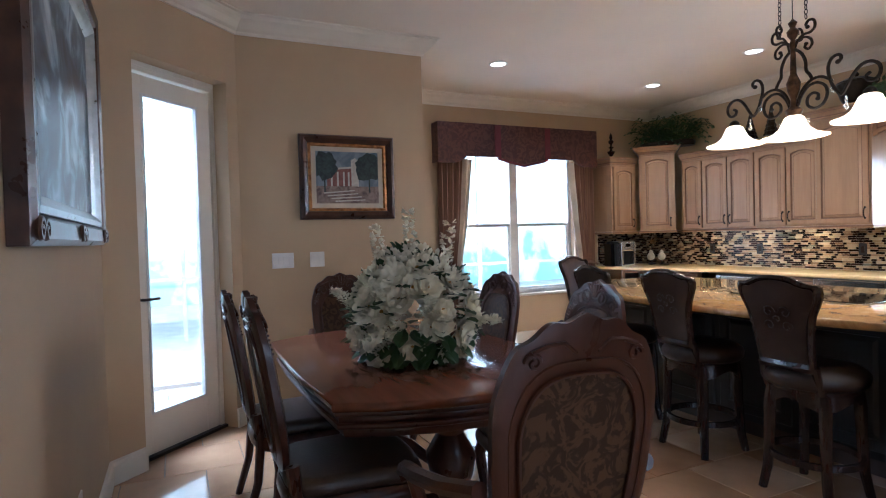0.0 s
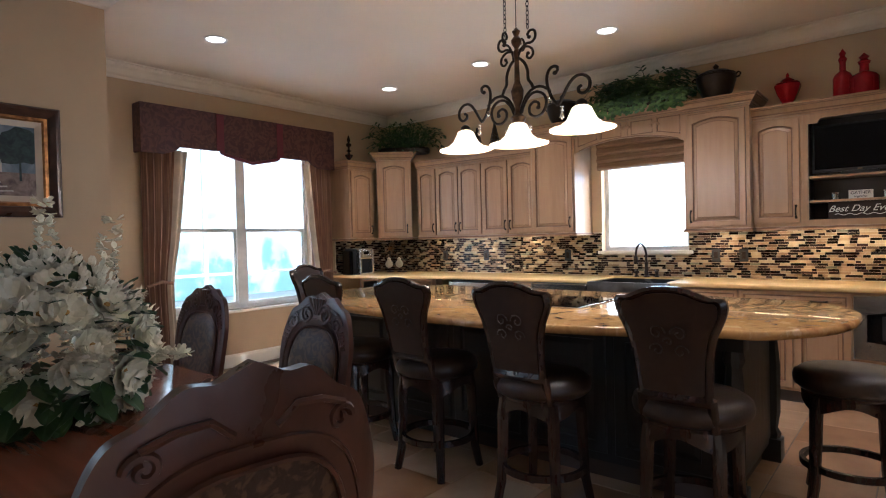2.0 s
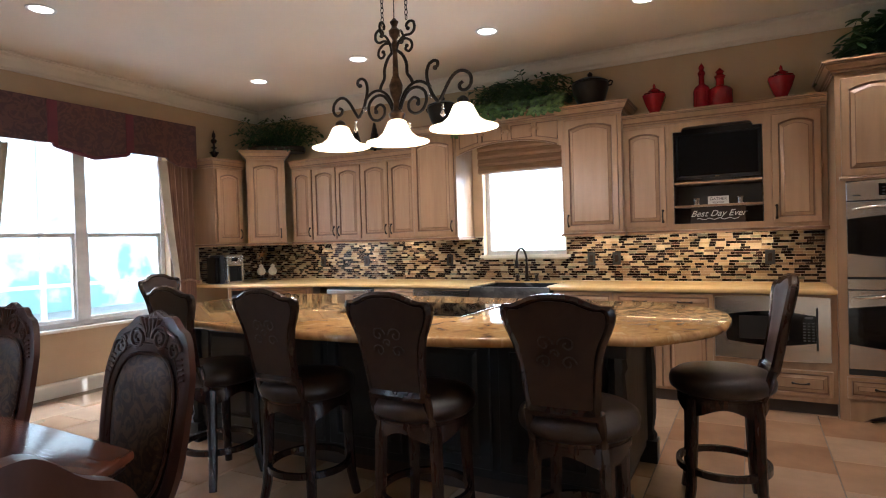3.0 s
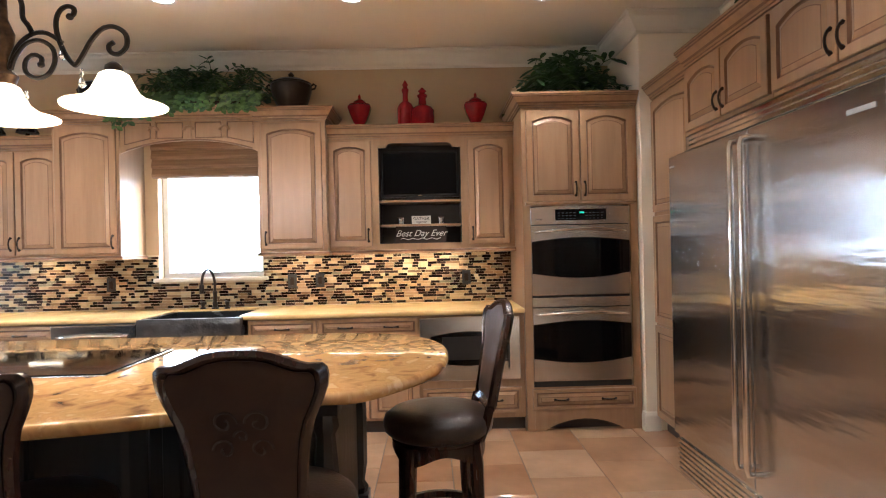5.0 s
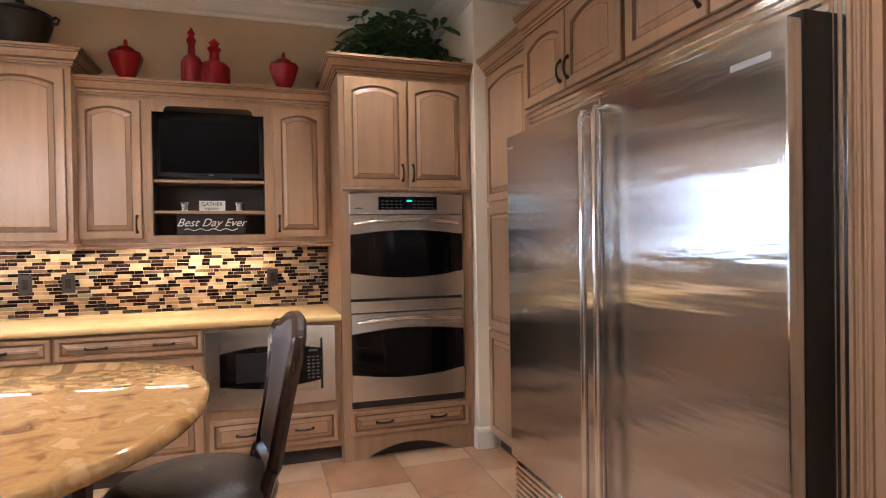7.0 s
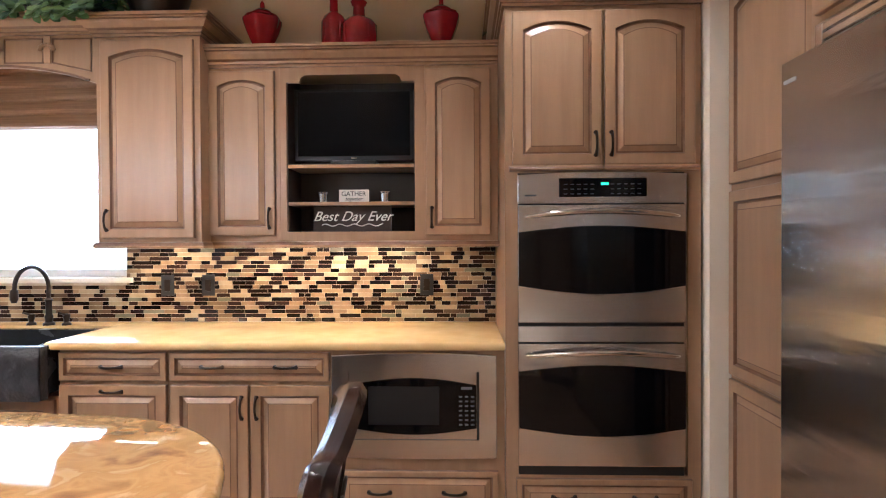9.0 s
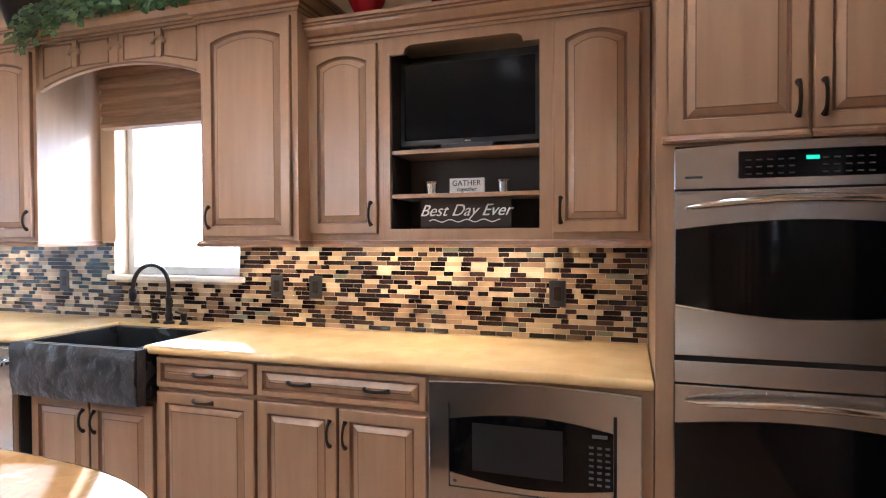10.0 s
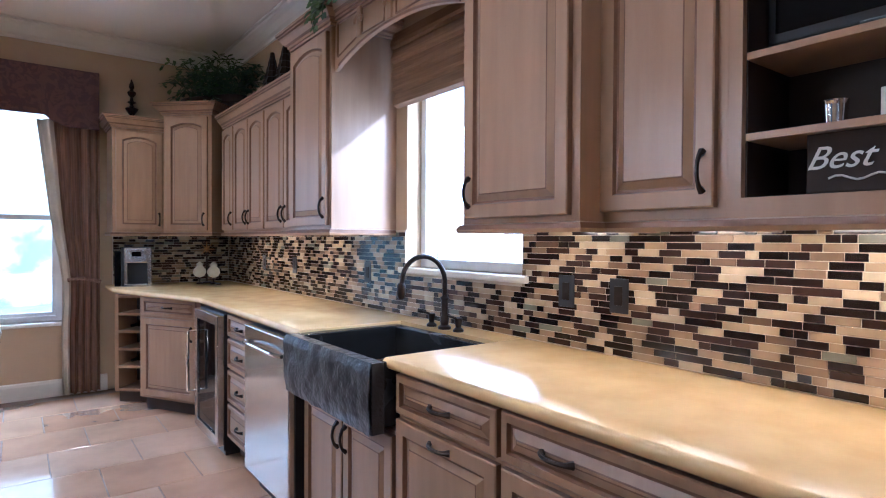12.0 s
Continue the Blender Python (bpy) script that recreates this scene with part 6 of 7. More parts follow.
# ---- pictures and plates ----
def canvas_mat(name, stops, scale, seed):
    m = bpy.data.materials.new(name)
    m.use_nodes = True
    nt = m.node_tree
    b = nt.nodes["Principled BSDF"]
    b.inputs["Roughness"].default_value = 0.35
    co, mp, n, r = nt.nodes.new("ShaderNodeTexCoord"), nt.nodes.new("ShaderNodeMapping"), nt.nodes.new("ShaderNodeTexNoise"), nt.nodes.new("ShaderNodeValToRGB")
    mp.inputs["Location"].default_value = (seed, seed, 0)
    n.inputs["Scale"].default_value, n.inputs["Detail"].default_value, n.inputs["Distortion"].default_value = scale, 8, 1.0
    nt.links.new(co.outputs["Object"], mp.inputs[0])
    nt.links.new(mp.outputs[0], n.inputs["Vector"])
    nt.links.new(n.outputs["Fac"], r.inputs[0])
    while len(r.color_ramp.elements) < len(stops):
        r.color_ramp.elements.new(0.5)
    for e, (p, c) in zip(r.color_ramp.elements, stops):
        e.position, e.color = p, (*c, 1)
    nt.links.new(r.outputs[0], b.inputs["Base Color"])
    return m


def frame_ring(name, parent, w, h, prof, material, label=""):
    """A mitred picture frame; the profile gives (inset, y)."""
    rings = [[(-w / 2 + i, y, -h / 2 + i), (w / 2 - i, y, -h / 2 + i), (w / 2 - i, y, h / 2 - i), (-w / 2 + i, y, h / 2 - i)] for i, y in prof]
    bm = bmesh.new()
    loft(bm, rings + [rings[0]])
    return part(name, bm, material, parent, label)


FRAME = mat("dark_walnut_frame", (0.075, 0.032, 0.017), 0.3, color2=(0.035, 0.014, 0.009), scale=12)
SKYP = canvas_mat("painted_sky", [(0.3, (0.07, 0.10, 0.13)), (0.6, (0.22, 0.25, 0.27))], 8, 3)
TREEP = canvas_mat("painted_trees", [(0.35, (0.008, 0.014, 0.014)), (0.7, (0.035, 0.055, 0.045))], 30, 5)
GRNDP = canvas_mat("painted_street", [(0.35, (0.10, 0.06, 0.05)), (0.6, (0.27, 0.19, 0.15))], 18, 7)
BRICKP = canvas_mat("painted_brick", [(0.4, (0.16, 0.055, 0.04)), (0.7, (0.26, 0.10, 0.07))], 30, 9)
STONEP = canvas_mat("painted_stone", [(0.4, (0.45, 0.40, 0.33)), (0.7, (0.58, 0.53, 0.45))], 30, 2)
pc = thing("framed_painting", "painting of a red brick building in a dark wooden frame", "painting", pose(1.812, YP - 0.002, 1.865))
frame_ring("picture_frame", pc, 0.78, 0.67, [(0, 0), (0, -0.03), (0.012, -0.045), (0.03, -0.05), (0.06, -0.035), (0.068, -0.02), (0.068, 0)], FRAME)
frame_ring("gilt_inner_frame", pc, 0.644, 0.544, [(0, 0), (0, -0.024), (0.02, -0.028), (0.028, -0.012), (0.028, 0)], GOLD)
frame_ring("linen_liner", pc, 0.588, 0.488, [(0, 0), (0, -0.013), (0.036, -0.009), (0.036, 0)], LINEN)
boxpart("canvas", SKYP, pc, -0.26, 0.26, -0.006, 0, -0.21, 0.21)
bm = bmesh.new()
box(bm, -0.258, 0.258, -0.007, -0.006, -0.208, -0.07)
part("painted_ground", bm, GRNDP, pc)


def flatshape(name, pts, material, y=-0.008):
    bm = bmesh.new()
    loft(bm, [[(x, y, z) for x, z in pts], [(x, y + 0.0015, z) for x, z in pts]], cap0=True, cap1=True)
    return part(name, bm, material, pc)


flatshape("painted_building", [(-0.17, -0.07), (0.03, -0.07), (0.03, 0.07), (-0.02, 0.085), (-0.17, 0.06)], BRICKP)
flatshape("painted_tower", [(0.03, -0.07), (0.09, -0.07), (0.09, 0.14), (0.06, 0.16), (0.03, 0.14)], STONEP)
flatshape("painted_cornice", [(-0.18, 0.055), (0.03, 0.075), (0.03, 0.09), (-0.18, 0.07)], STONEP, -0.010)
for x in (-0.14, -0.09, -0.04, 0.0):
    flatshape("painted_column", [(x, -0.07), (x + 0.014, -0.07), (x + 0.014, 0.045), (x, 0.045)], STONEP, -0.010)
for cx_, cz_, r_ in ((-0.19, 0.10, 0.12), (0.18, 0.09, 0.13)):
    rt = random.Random(int(cx_ * 100) + 50)
    pts = [(max(-0.255, min(0.255, cx_ + r_ * rt.uniform(0.75, 1.1) * math.cos(2 * math.pi * i / 22))), min(0.205, cz_ + r_ * rt.uniform(0.7, 1.1) * math.sin(2 * math.pi * i / 22))) for i in range(22)]
    flatshape("painted_tree", pts, TREEP, -0.012)
    flatshape("painted_trunk", [(cx_ - 0.006, -0.12), (cx_ + 0.006, -0.12), (cx_ + 0.004, cz_), (cx_ - 0.004, cz_)], TREEP, -0.011)
for i in range(4):
    flatshape("painted_step", [(-0.20 + 0.03 * i, -0.12 - 0.022 * i), (0.05 + 0.03 * i, -0.10 - 0.025 * i), (0.055 + 0.03 * i, -0.108 - 0.025 * i), (-0.195 + 0.03 * i, -0.13 - 0.022 * i)], STONEP, -0.009)

# Bluish tones of this canvas imitate the daylight reflected on it.
BLUELIT = canvas_mat("bluelit_canvas", [(0.34, (0.010, 0.014, 0.022)), (0.48, (0.06, 0.10, 0.15)), (0.56, (0.22, 0.32, 0.40)), (0.68, (0.52, 0.62, 0.68))], 4, 1)
p2 = thing("large_framed_painting", "large dark painting, blue daylight put into its canvas, with an ornate silver and wood frame", "painting", pose(0.152, 2.87, 1.94, 0, 0, 90))
frame_ring("picture_frame", p2, 1.62, 1.14, [(0, 0), (0, -0.05), (0.02, -0.065), (0.07, -0.06), (0.09, -0.04), (0.09, 0)], FRAME)
frame_ring("silver_inner_frame", p2, 1.44, 0.96, [(0, 0), (0, -0.052), (0.02, -0.056), (0.045, -0.035), (0.06, -0.02), (0.06, 0)], SILVER)
boxpart("canvas", BLUELIT, p2, -0.66, 0.66, -0.02, 0, -0.42, 0.42)
for x in (-0.74, 0.0, 0.74):
    bm = bmesh.new()
    for t_ in (-1, 1):
        scroll(bm, x + t_ * 0.035, -0.53, 0.035, 1.4, -t_, -0.066, 0.009)
    part("corner_ornament", bm, FRAME, p2, smooth=True, kind="stuff")


def wall_plate(name, label, m, w, h, gangs, material, inner, cat="switch"):
    pl = thing(name, label, cat, m)
    boxpart("plate", material, pl, -w / 2, w / 2, -0.006, 0, -h / 2, h / 2, bevel=0.002)
    for i in range(gangs):
        x = -w / 2 + w * (i + 0.5) / gangs
        boxpart("rocker", inner, pl, x - 0.017, x + 0.017, -0.010, -0.006, -0.033, 0.033, bevel=0.002)
    return pl


wall_plate("light_switch", "white four gang rocker light switch plate", pose(1.28, YP, 1.215), 0.165, 0.118, 4, WHITE, WHITE)
wall_plate("light_switch", "white two gang rocker light switch plate", pose(1.545, YP, 1.215), 0.115, 0.118, 2, WHITE, WHITE)
wall_plate("wall_outlet", "cream outlet plate low on the tan wall", pose(0.15, 3.0, 0.33, 0, 0, 90), 0.07, 0.115, 1, TRIM, TRIM, "outlet")
for y in (0.70, 1.945, 2.18, 3.70, 4.80, 5.45):
    wall_plate("wall_outlet", "dark bronze outlet plate on the mosaic backsplash", pose(XE - 0.010, y, 1.125, 0, 0, -90), 0.075, 0.12, 1, BLACKPL, BRONZE, "outlet")

# ---- things on the counter ----
cm = thing("coffee_maker", "silver and black single cup coffee maker on the counter", "coffee maker", pose(5.835, 6.11, 0.915, 0, 0, -12))
boxpart("body", BLACKPL, cm, -0.115, 0.10, 0.0, 0.24, 0, 0.325, bevel=0.014)
boxpart("side_panel", STEEL, cm, 0.085, 0.115, -0.10, 0.0, 0.0, 0.32, bevel=0.006)
boxpart("side_panel", STEEL, cm, -0.085, -0.06, -0.10, 0.0, 0.03, 0.20, bevel=0.006)
boxpart("brew_head", STEEL, cm, -0.085, 0.085, -0.10, 0.0, 0.20, 0.325, bevel=0.012)
boxpart("display", BLACKGLASS, cm, -0.03, 0.04, -0.103, -0.100, 0.255, 0.295, bevel=0.001)
boxpart("drip_tray", STEEL, cm, -0.085, 0.085, -0.11, 0.0, 0.0, 0.03, bevel=0.005)
boxpart("water_tank", BLACKGLASS, cm, -0.165, -0.116, 0.02, 0.21, 0.0, 0.30, bevel=0.008)
orn = thing("star_ornament", "dark metal star finial ornament behind cream figurines", "ornament", pose(6.42, 6.20, 0.915))
bm = bmesh.new()
lathe(bm, [(0.05, 0), (0.05, 0.012), (0.008, 0.02), (0.008, 0.28)], 14)
part("stand", bm, BRONZE, orn, smooth=True)
bm = bmesh.new()
for i in range(8):
    a = 2 * math.pi * i / 8
    tube(bm, [(0, 0, 0.31), (0.07 * math.cos(a) * 0.8, -0.07 * math.cos(a) * 0.8, 0.31 + 0.07 * math.sin(a))], 0.010, 5, lambda u: 1 - 0.8 * u)
part("star", bm, GOLD, orn)
for dx in (-0.045, 0.05):
    fg = thing("figurine", "cream ceramic bird figurine on a dark stand", "figurine", pose(6.39 + dx, 6.10 - dx, 0.915))
    bm = bmesh.new()
    lathe(bm, [(0.03, 0), (0.03, 0.01), (0.006, 0.02), (0.006, 0.06)], 12)
    part("stand", bm, BRONZE, fg)
    bm = bmesh.new()
    lathe(bm, [(0.001, 0.055), (0.035, 0.07), (0.05, 0.10), (0.045, 0.13), (0.022, 0.16), (0.026, 0.18), (0.001, 0.20)], 14, (0, 0, 0), 0.15, 2)
    part("body", bm, PETAL, fg, smooth=True)
crock = thing("utensil_tray", "dark tray under the figurines on the counter", "tray", pose(6.46, 6.00, 0.915))
boxpart("tray", BRONZE, crock, -0.02, 0.02, -0.05, 0.05, 0, 0.01, bevel=0.003)


# ---- things on top of the cabinets ----
def jar(x, y, z, sc=1.0):
    j = thing("red_ginger_jar", "red glazed ceramic lidded jar on the cabinet", "jar", pose(x, y, z) @ Matrix.Scale(sc, 4), "red ceramic jars")
    bm = bmesh.new()
    lathe(bm, [(0.001, 0), (0.042, 0), (0.044, 0.01), (0.038, 0.03), (0.048, 0.045), (0.072, 0.10), (0.086, 0.145), (0.086, 0.158), (0.076, 0.165)], 36, (0, 0, 0), 0.06, 6)
    part("body", bm, RED, j, smooth=True)
    bm = bmesh.new()
    lathe(bm, [(0.080, 0.166), (0.078, 0.172), (0.022, 0.178), (0.020, 0.186), (0.045, 0.192), (0.030, 0.204), (0.012, 0.214), (0.010, 0.236), (0.001, 0.250)], 24, (0, 0, 0), 0.03, 6)
    part("lid", bm, RED, j, smooth=True)


def flask(x, y, z, r, h, label):
    j = thing("red_bottle", label, "bottle", pose(x, y, z), "red ceramic bottles")
    bm = bmesh.new()
    lathe(bm, [(0.001, 0), (r, 0), (r * 1.03, 0.01), (r * 1.03, h * 0.42), (r * 0.8, h * 0.5), (r * 0.35, h * 0.56), (r * 0.32, h * 0.72), (r * 0.42, h * 0.75)], 20, (0, 0, 0), 0.06, 4)
    part("body", bm, RED, j, smooth=True)
    bm = bmesh.new()
    lathe(bm, [(r * 0.42, h * 0.755), (r * 0.5, h * 0.79), (r * 0.25, h * 0.85), (r * 0.4, h * 0.9), (r * 0.2, h * 0.95), (0.001, h)], 16)
    part("stopper", bm, RED, j, smooth=True)
    bm = bmesh.new()
    for i in range(4):
        a = math.pi / 4 + i * math.pi / 2
        tube(bm, [(r * 0.98 * math.cos(a), r * 0.98 * math.sin(a), 0.02), (r * 0.98 * math.cos(a), r * 0.98 * math.sin(a), h * 0.4)], 0.006, 6)
    part("raised_pattern", bm, RED, j, smooth=True, kind="stuff")


ZT = UW + 1.0
jar(6.50, 1.555, ZT, 1.12)
jar(6.50, 0.605, ZT, 1.12)
flask(6.53, 1.18, ZT, 0.062, 0.40, "tall slim red ceramic bottle with a knobbed stopper")
flask(6.50, 1.04, ZT, 0.088, 0.33, "wide squat red ceramic bottle with a knobbed stopper")


def cauldron(x, y, z):
    j = thing("bronze_pot", "dark bronze lidded pot with two ring handles on the cabinet", "pot", pose(x, y, z) @ Matrix.Diagonal((1.05, 1.05, 1.28, 1)), "bronze pots")
    bm = bmesh.new()
    lathe(bm, [(0.001, 0), (0.085, 0), (0.09, 0.01), (0.125, 0.06), (0.152, 0.13), (0.158, 0.165), (0.150, 0.175)], 28)
    part("body", bm, POT, j, smooth=True)
    bm = bmesh.new()
    lathe(bm, [(0.155, 0.175), (0.155, 0.182), (0.10, 0.205), (0.03, 0.212), (0.012, 0.22), (0.024, 0.24), (0.012, 0.252), (0.001, 0.26)], 28)
    part("lid", bm, POT, j, smooth=True)
    for t_ in (-1, 1):
        bm = bmesh.new()
        tube(bm, [(0, t_ * 0.15, 0.145), (0, t_ * 0.18, 0.15), (0, t_ * 0.19, 0.17), (0, t_ * 0.172, 0.18), (0, t_ * 0.152, 0.168)], 0.007, 6)
        part("ring_handle", bm, POT, j, smooth=True)


cauldron(6.47, 2.10, UW + 1.13)
cauldron(6.47, 3.62, UW + 1.13)


def finial(x, y, z, h, label="dark turned wooden finial on the cabinet"):
    f = thing("turned_finial", label, "ornament", pose(x, y, z), "turned finials")
    prof = [(0.001, 0), (0.055, 0), (0.05, 0.03), (0.018, 0.06), (0.03, 0.09), (0.016, 0.12), (0.05, 0.26), (0.055, 0.29), (0.02, 0.33), (0.012, 0.40), (0.04, 0.44), (0.015, 0.48), (0.012, 0.56), (0.032, 0.62), (0.036, 0.68), (0.012, 0.74), (0.022, 0.80), (0.02, 0.86), (0.001, 1.0)]
    bm = bmesh.new()
    lathe(bm, [(r * (0.6 + 0.4 * h / 0.4), q * h) for r, q in prof], 16)
    part("body", bm, STOOLWOOD, f, smooth=True)


finial(5.83, 6.30, UW + 0.96, 0.36)


def carved_tree(x, y, z, h):
    """A tree shaped ornament with carved tiers on a turned foot."""
    f = thing("tree_ornament", "dark bronze tree shaped ornament with carved tiers on the cabinets", "ornament", pose(x, y, z), "tree ornaments")
    bm = bmesh.new()
    lathe(bm, [(0.001, 0), (0.040, 0), (0.042, 0.012), (0.018, 0.02), (0.014, 0.05)], 14)
    part("foot", bm, BRONZE, f, smooth=True)
    bm = bmesh.new()
    prof = [(0.001, 0.045)]
    for i in range(6):
        r0, z0 = 0.078 * (1 - i / 6.6), 0.05 + (h - 0.05) * i / 6
        prof += [(r0, z0), (r0 * 0.95, z0 + 0.012), (r0 * 0.66, z0 + (h - 0.05) / 6)]
    prof.append((0.001, h))
    lathe(bm, prof, 20, (0, 0, 0), 0.07, 10)
    part("carved_cone", bm, POT, f, smooth=True)


for y, hh in ((4.24, 0.33), (4.51, 0.34), (4.76, 0.32)):
    carved_tree(6.50, y, UW + 0.96, hh)


def greenery(name, label, m, lx, ly, lz, n, leaf, seed, spread=1.0, material=LEAF, trails=()):
    """A bank of stems, each with pairs of leaves, over a low basket."""
    pl = thing(name, label, "plant", m)
    r_ = random.Random(seed)
    bm = bmesh.new()
    prism(bm, smooth_outline([(-lx * 0.6, -ly * 0.5), (lx * 0.6, -ly * 0.5), (lx * 0.6, ly * 0.5), (-lx * 0.6, ly * 0.5)], 4), 0.0, 0.07, 0.01)
    part("basket", bm, POT, pl, smooth=True)
    bms, bml_, bmt = bmesh.new(), bmesh.new(), bmesh.new()
    for i in range(n):
        a = r_.uniform(0, 2 * math.pi)
        base = Vector((r_.uniform(-0.55, 0.55) * lx, r_.uniform(-0.4, 0.4) * ly, 0.05))
        tip = base + Vector((math.cos(a) * lx * 0.55 * spread, math.sin(a) * ly * 0.9, lz * r_.uniform(0.25, 1.0)))
        droop = r_.uniform(0.0, 0.5) * lz
        pts = []
        for q in range(6):
            u = q / 5
            p = base.lerp(tip, u)
            p.z = 0.05 + (tip.z - 0.05) * math.sin(u * math.pi * 0.62) / math.sin(math.pi * 0.62) - droop * u ** 3
            p.z = max(p.z, 0.01)
            pts.append(p)
        tube(bms, pts, 0.0025, 4)
        for q in range(1, 6):
            d = (pts[q] - pts[q - 1]).normalized()
            for t_ in (-1, 1):
                sd = d.cross(Vector((0, 0, 1))).normalized() * t_
                tgt = bmt if r_.random() < 0.22 else bml_
                petal(tgt, pts[q], d * 0.6 + sd + Vector((0, 0, r_.uniform(-0.3, 0.4))), (0, 0, 1), leaf * r_.uniform(0.7, 1.2), leaf * 0.45, -0.15)
    for x0_, drop in trails:
        pts = [Vector((x0_, -0.04, 0.09)), Vector((x0_ - 0.02, -0.13, 0.13)), Vector((x0_ - 0.03, -0.21, 0.09)), Vector((x0_ - 0.02, -0.262, 0.01)), Vector((x0_ - 0.05, -0.272, -drop * 0.5)), Vector((x0_ - 0.04, -0.274, -drop))]
        tube(bms, pts, 0.0022, 4)
        for q in range(1, 6):
            for u_ in (0.0, 0.33, 0.66):
                p = pts[q - 1].lerp(pts[q], u_)
                for t_ in (-1, 1):
                    tgt = bmt if r_.random() < 0.55 else bml_
                    petal(tgt, p, (t_ * r_.uniform(0.4, 1.0), r_.uniform(-0.5, 0.0), r_.uniform(-0.7, 0.25)), (0, -1, 0.4), leaf * r_.uniform(0.6, 1.0), leaf * 0.6, -0.2)
    part("stem_tangle", bms, LEAF, pl, kind="stuff")
    part("leaves", bml_, material, pl, kind="stuff")
    part("pale_leaves", bmt, LEAFLT, pl, kind="stuff")


greenery("ivy_arrangement", "green trailing ivy arrangement over the window valance", E(2.80, 6.47) @ pose(0, 0, 2.51), 0.44, 0.24, 0.29, 190, 0.062, 3, 1.5, trails=[(-0.56, 0.13), (-0.52, 0.19), (-0.47, 0.10), (-0.43, 0.15), (-0.36, 0.06), (-0.30, 0.11), (-0.22, 0.04), (-0.12, 0.07), (-0.04, 0.03), (0.06, 0.06), (0.16, 0.03), (0.28, 0.05), (0.36, 0.06), (0.43, 0.04), (0.50, 0.05)])
greenery("fern_arrangement", "dark green fern arrangement on the oven cabinet", E(-0.10, 6.38) @ pose(0, 0, 2.50), 0.34, 0.24, 0.30, 90, 0.10, 4, 1.5)
greenery("ivy_arrangement", "dark green ivy arrangement on the corner cabinets", pose(6.42, 5.90, 2.46, 0, 0, -55), 0.46, 0.22, 0.34, 120, 0.060, 5, 1.3)
greenery("fern_arrangement", "green fern arrangement above the refrigerators", pose(4.62, -0.80, 2.54), 0.22, 0.14, 0.24, 45, 0.065, 6, 1.2)

es = thing("iron_plant_stand", "slender black iron stand in the corner by the drape", "plant stand", pose(2.86, 6.02, 0))
for x0_, y0_ in ((-0.20, 0.0), (0.20, 0.0), (0.0, 0.20)):
    bm = bmesh.new()
    tube(bm, [(x0_, y0_, 0), (x0_ * 0.75, y0_ * 0.75, 0.5), (x0_ * 0.25, y0_ * 0.3, 1.3), (0, 0, 1.55)], 0.007, 6)
    part("leg", bm, IRON, es, smooth=True)
for z_, k_ in ((0.45, 0.77), (0.75, 0.62), (1.05, 0.42)):
    bm = bmesh.new()
    tube(bm, [(-0.2 * k_, 0, z_), (0.2 * k_, 0, z_)], 0.005, 6)
    tube(bm, [(-0.2 * k_, 0, z_), (0, 0.2 * k_, z_), (0.2 * k_, 0, z_)], 0.005, 6)
    part("shelf_rail", bm, IRON, es, smooth=True)

# ---- floor tiles ----
TS = 0.452
shared = {}


def tile_piece(name, w, h, t, material, parent, m, key, bev):
    k = (name, key)
    if k not in shared:
        me = bpy.data.meshes.new(name)
        bm = bmesh.new()
        b_ = bev
        loft(bm, [[(-w, -h, 0), (w, -h, 0), (w, h, 0), (-w, h, 0)], [(-w, -h, t - b_), (w, -h, t - b_), (w, h, t - b_), (-w, h, t - b_)], [(-w + b_, -h + b_, t), (w - b_, -h + b_, t), (w - b_, h - b_, t), (-w + b_, h - b_, t)]], cap1=True)
        bmesh.ops.recalc_face_normals(bm, faces=bm.faces)
        bm.to_mesh(me)
        bm.free()
        me.materials.append(material)
        shared[k] = me
    ob = new(name, shared[k])
    ob.parent = parent
    ob.matrix_basis = m
    return ob


r_ = random.Random(8)
rows = int(round(8.6 / TS))
for j in range(-3, 14):
    y = -0.01 + TS * (j + 0.5)
    if y > 6.5:
        continue
    off = 0.0 if j % 2 else TS / 2
    for i in range(-1, 16):
        x = 0.20 + off + TS * i
        if -0.1 < x < 6.75:
            tile_piece("tile", TS / 2 - 0.0025, TS / 2 - 0.0025, 0.004, FTILE, floor, pose(x, y, -0.004), 0, 0.0015)
far = bmesh.new()
for j in range(-9, -3):
    for i in range(-1, 16):
        x, y = 0.20 + (0.0 if j % 2 else TS / 2) + TS * i, -0.01 + TS * (j + 0.5)
        box(far, x - TS / 2 + 0.0025, x + TS / 2 - 0.0025, y - TS / 2 + 0.0025, y + TS / 2 - 0.0025, -0.004, 0.0)
part("tiles_far", far, FTILE, floor, kind="stuff")

# ---- mosaic strips ----
RH = 0.0232
NR = int(0.455 / RH)
r_ = random.Random(21)
joined = {True: bmesh.new(), False: bmesh.new()}
nparts = 0


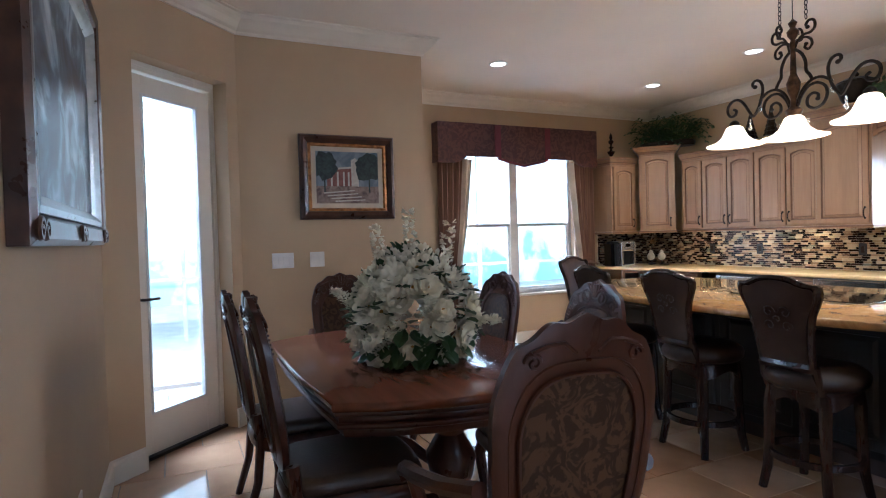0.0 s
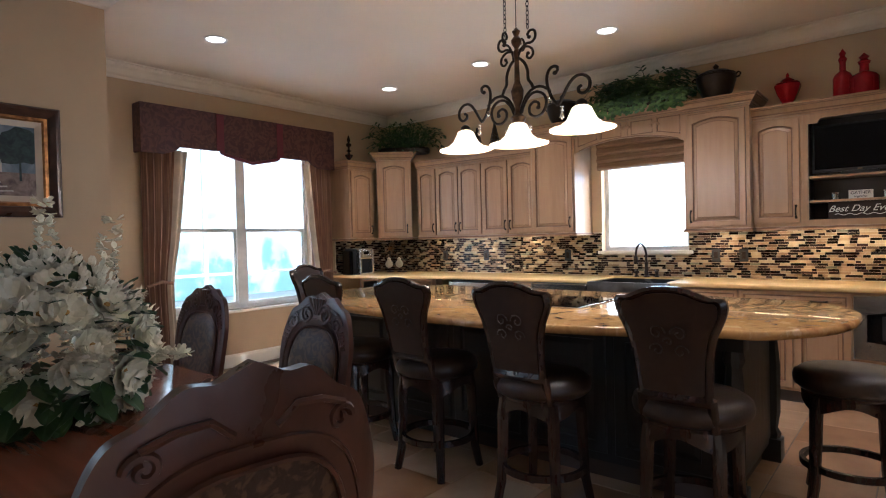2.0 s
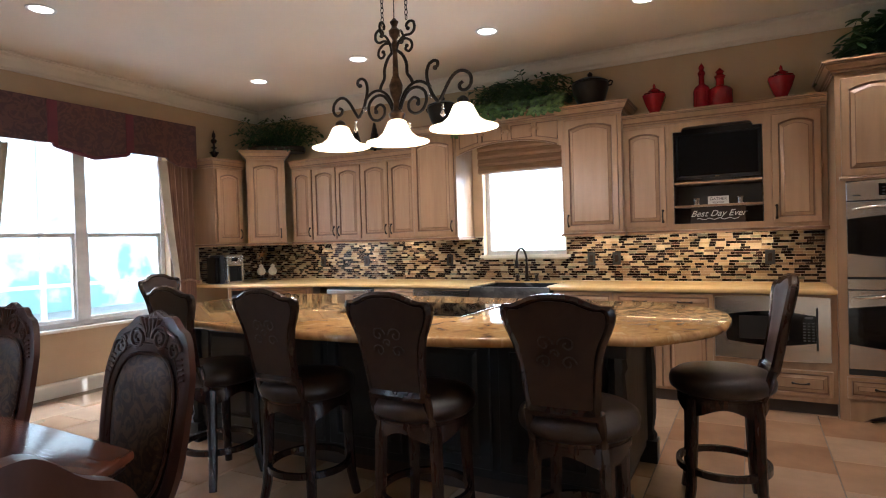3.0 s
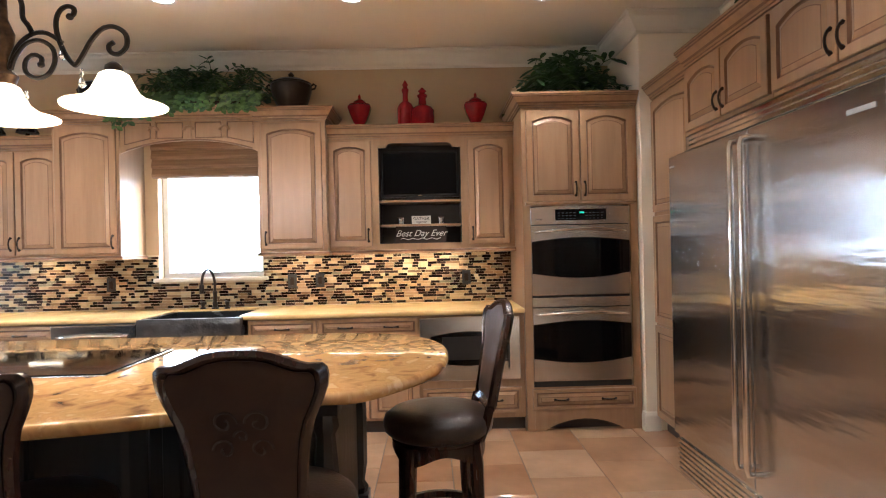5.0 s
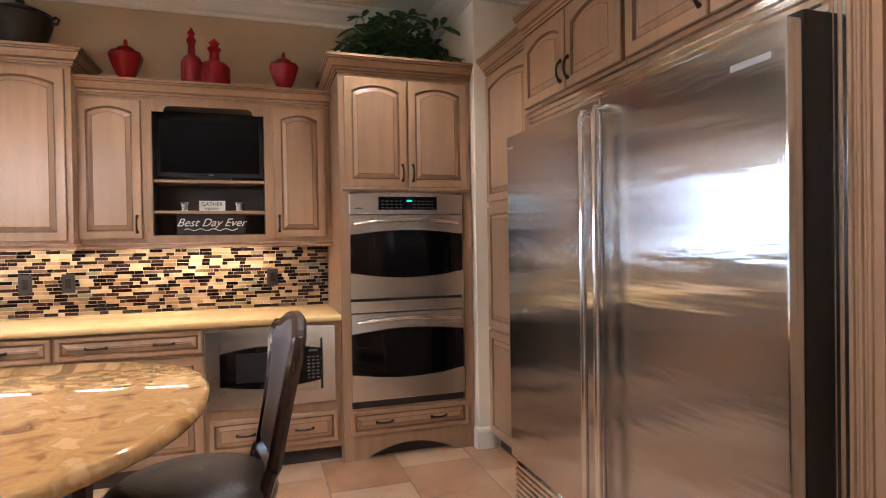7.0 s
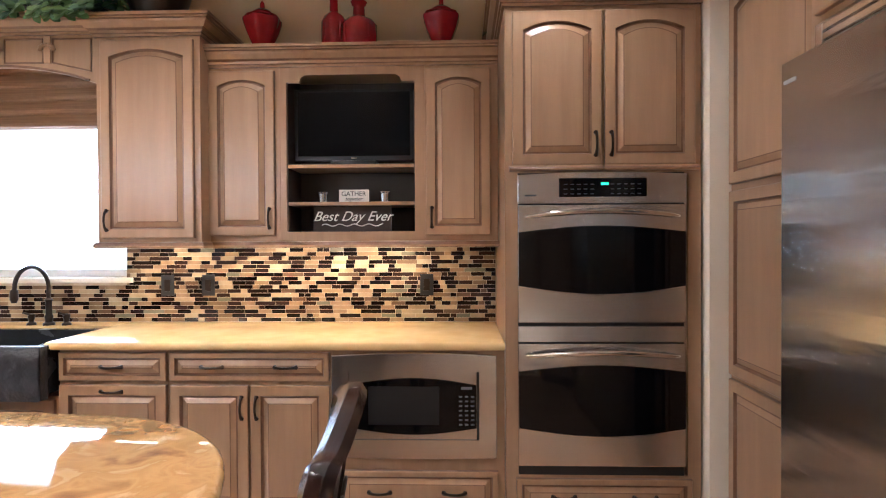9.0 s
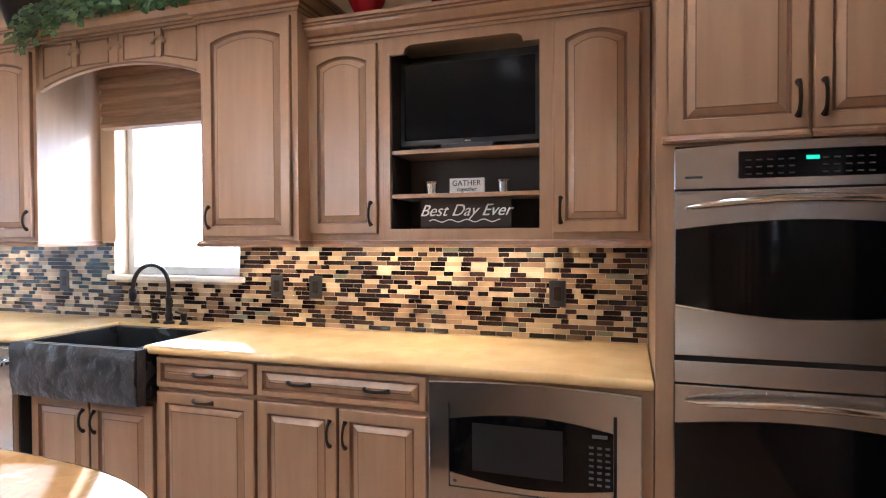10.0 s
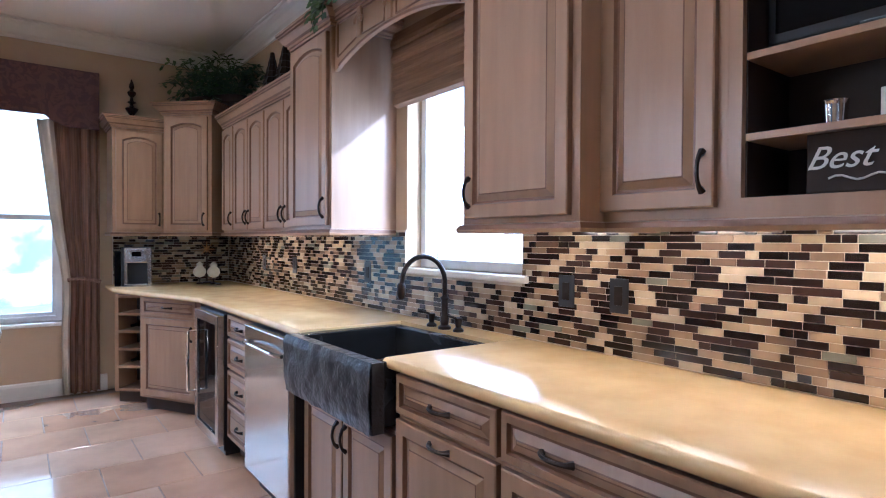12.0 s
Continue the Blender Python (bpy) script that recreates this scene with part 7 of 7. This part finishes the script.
def strip_run(a0_, a1_, put):
    """Lays one row of strips from a0_ to a1_: one or two dark glass strips, then a few pale ones."""
    a, run, dark = a0_ - r_.uniform(0, 0.1), 0, r_.random() < 0.4
    while a < a1_:
        if run <= 0:
            dark = not dark
            run = r_.choice((1, 1, 2)) if dark else r_.choice((1, 1, 1, 1, 2))
        ln = r_.choice((0.036, 0.052, 0.078, 0.078, 0.118)) if dark else r_.choice((0.036, 0.078, 0.078, 0.118))
        if a > a0_ and min(a1_, a + ln) - a > 0.008:
            put(a, min(a1_, a + ln), dark, ln)
        elif a <= a0_ < a + ln - 0.008:
            put(a0_, a + ln, dark, a + ln - a0_)
        a += ln
        run -= 1


def put_east(a, b, dark, ln):
    global nparts
    if z + RH / 2 > SW[2] - 0.03 and b > SW[0] and a < SW[1]:
        if a < SW[0] - 0.01:
            b = SW[0] - 0.001
        elif b > SW[1] + 0.01:
            a = SW[1] + 0.001
        else:
            return
    hw_, hh_ = (b - a) / 2 - 0.0011, RH / 2 - 0.0011
    if 0.4 < a < 2.2 and nparts < 300 and abs((b - a) - ln) < 1e-6:
        tile_piece("strip_tile", hw_, hh_, 0.006, MOSAICD if dark else MOSAICL, BSE, Matrix.Translation((XE - 0.006, (a + b) / 2, z)) @ Matrix(((0, 0, -1, 0), (-1, 0, 0, 0), (0, 1, 0, 0), (0, 0, 0, 1))), (round(ln, 3), dark), 0.001)
        nparts += 1
    else:
        box(joined[dark], XE - 0.0115 - r_.uniform(0, 0.001), XE - 0.006, (a + b) / 2 - hw_, (a + b) / 2 + hw_, z - hh_, z + hh_)


def put_north(a, b, dark, ln):
    box(joined[dark], a + 0.0011, b - 0.0011, YN - 0.0115, YN - 0.006, z - RH / 2 + 0.0011, z + RH / 2 - 0.0011)


for j in range(NR - 1, -1, -1):
    z = 0.917 + RH * (j + 0.5)
    strip_run(0.314, YN - 0.012, put_east)
    strip_run(5.705, XE - 0.013, put_north)
part("dark_strip_tiles", joined[True], MOSAICDR, BSE, kind="stuff")
part("cream_strip_tiles", joined[False], MOSAICLR, BSE, kind="stuff")
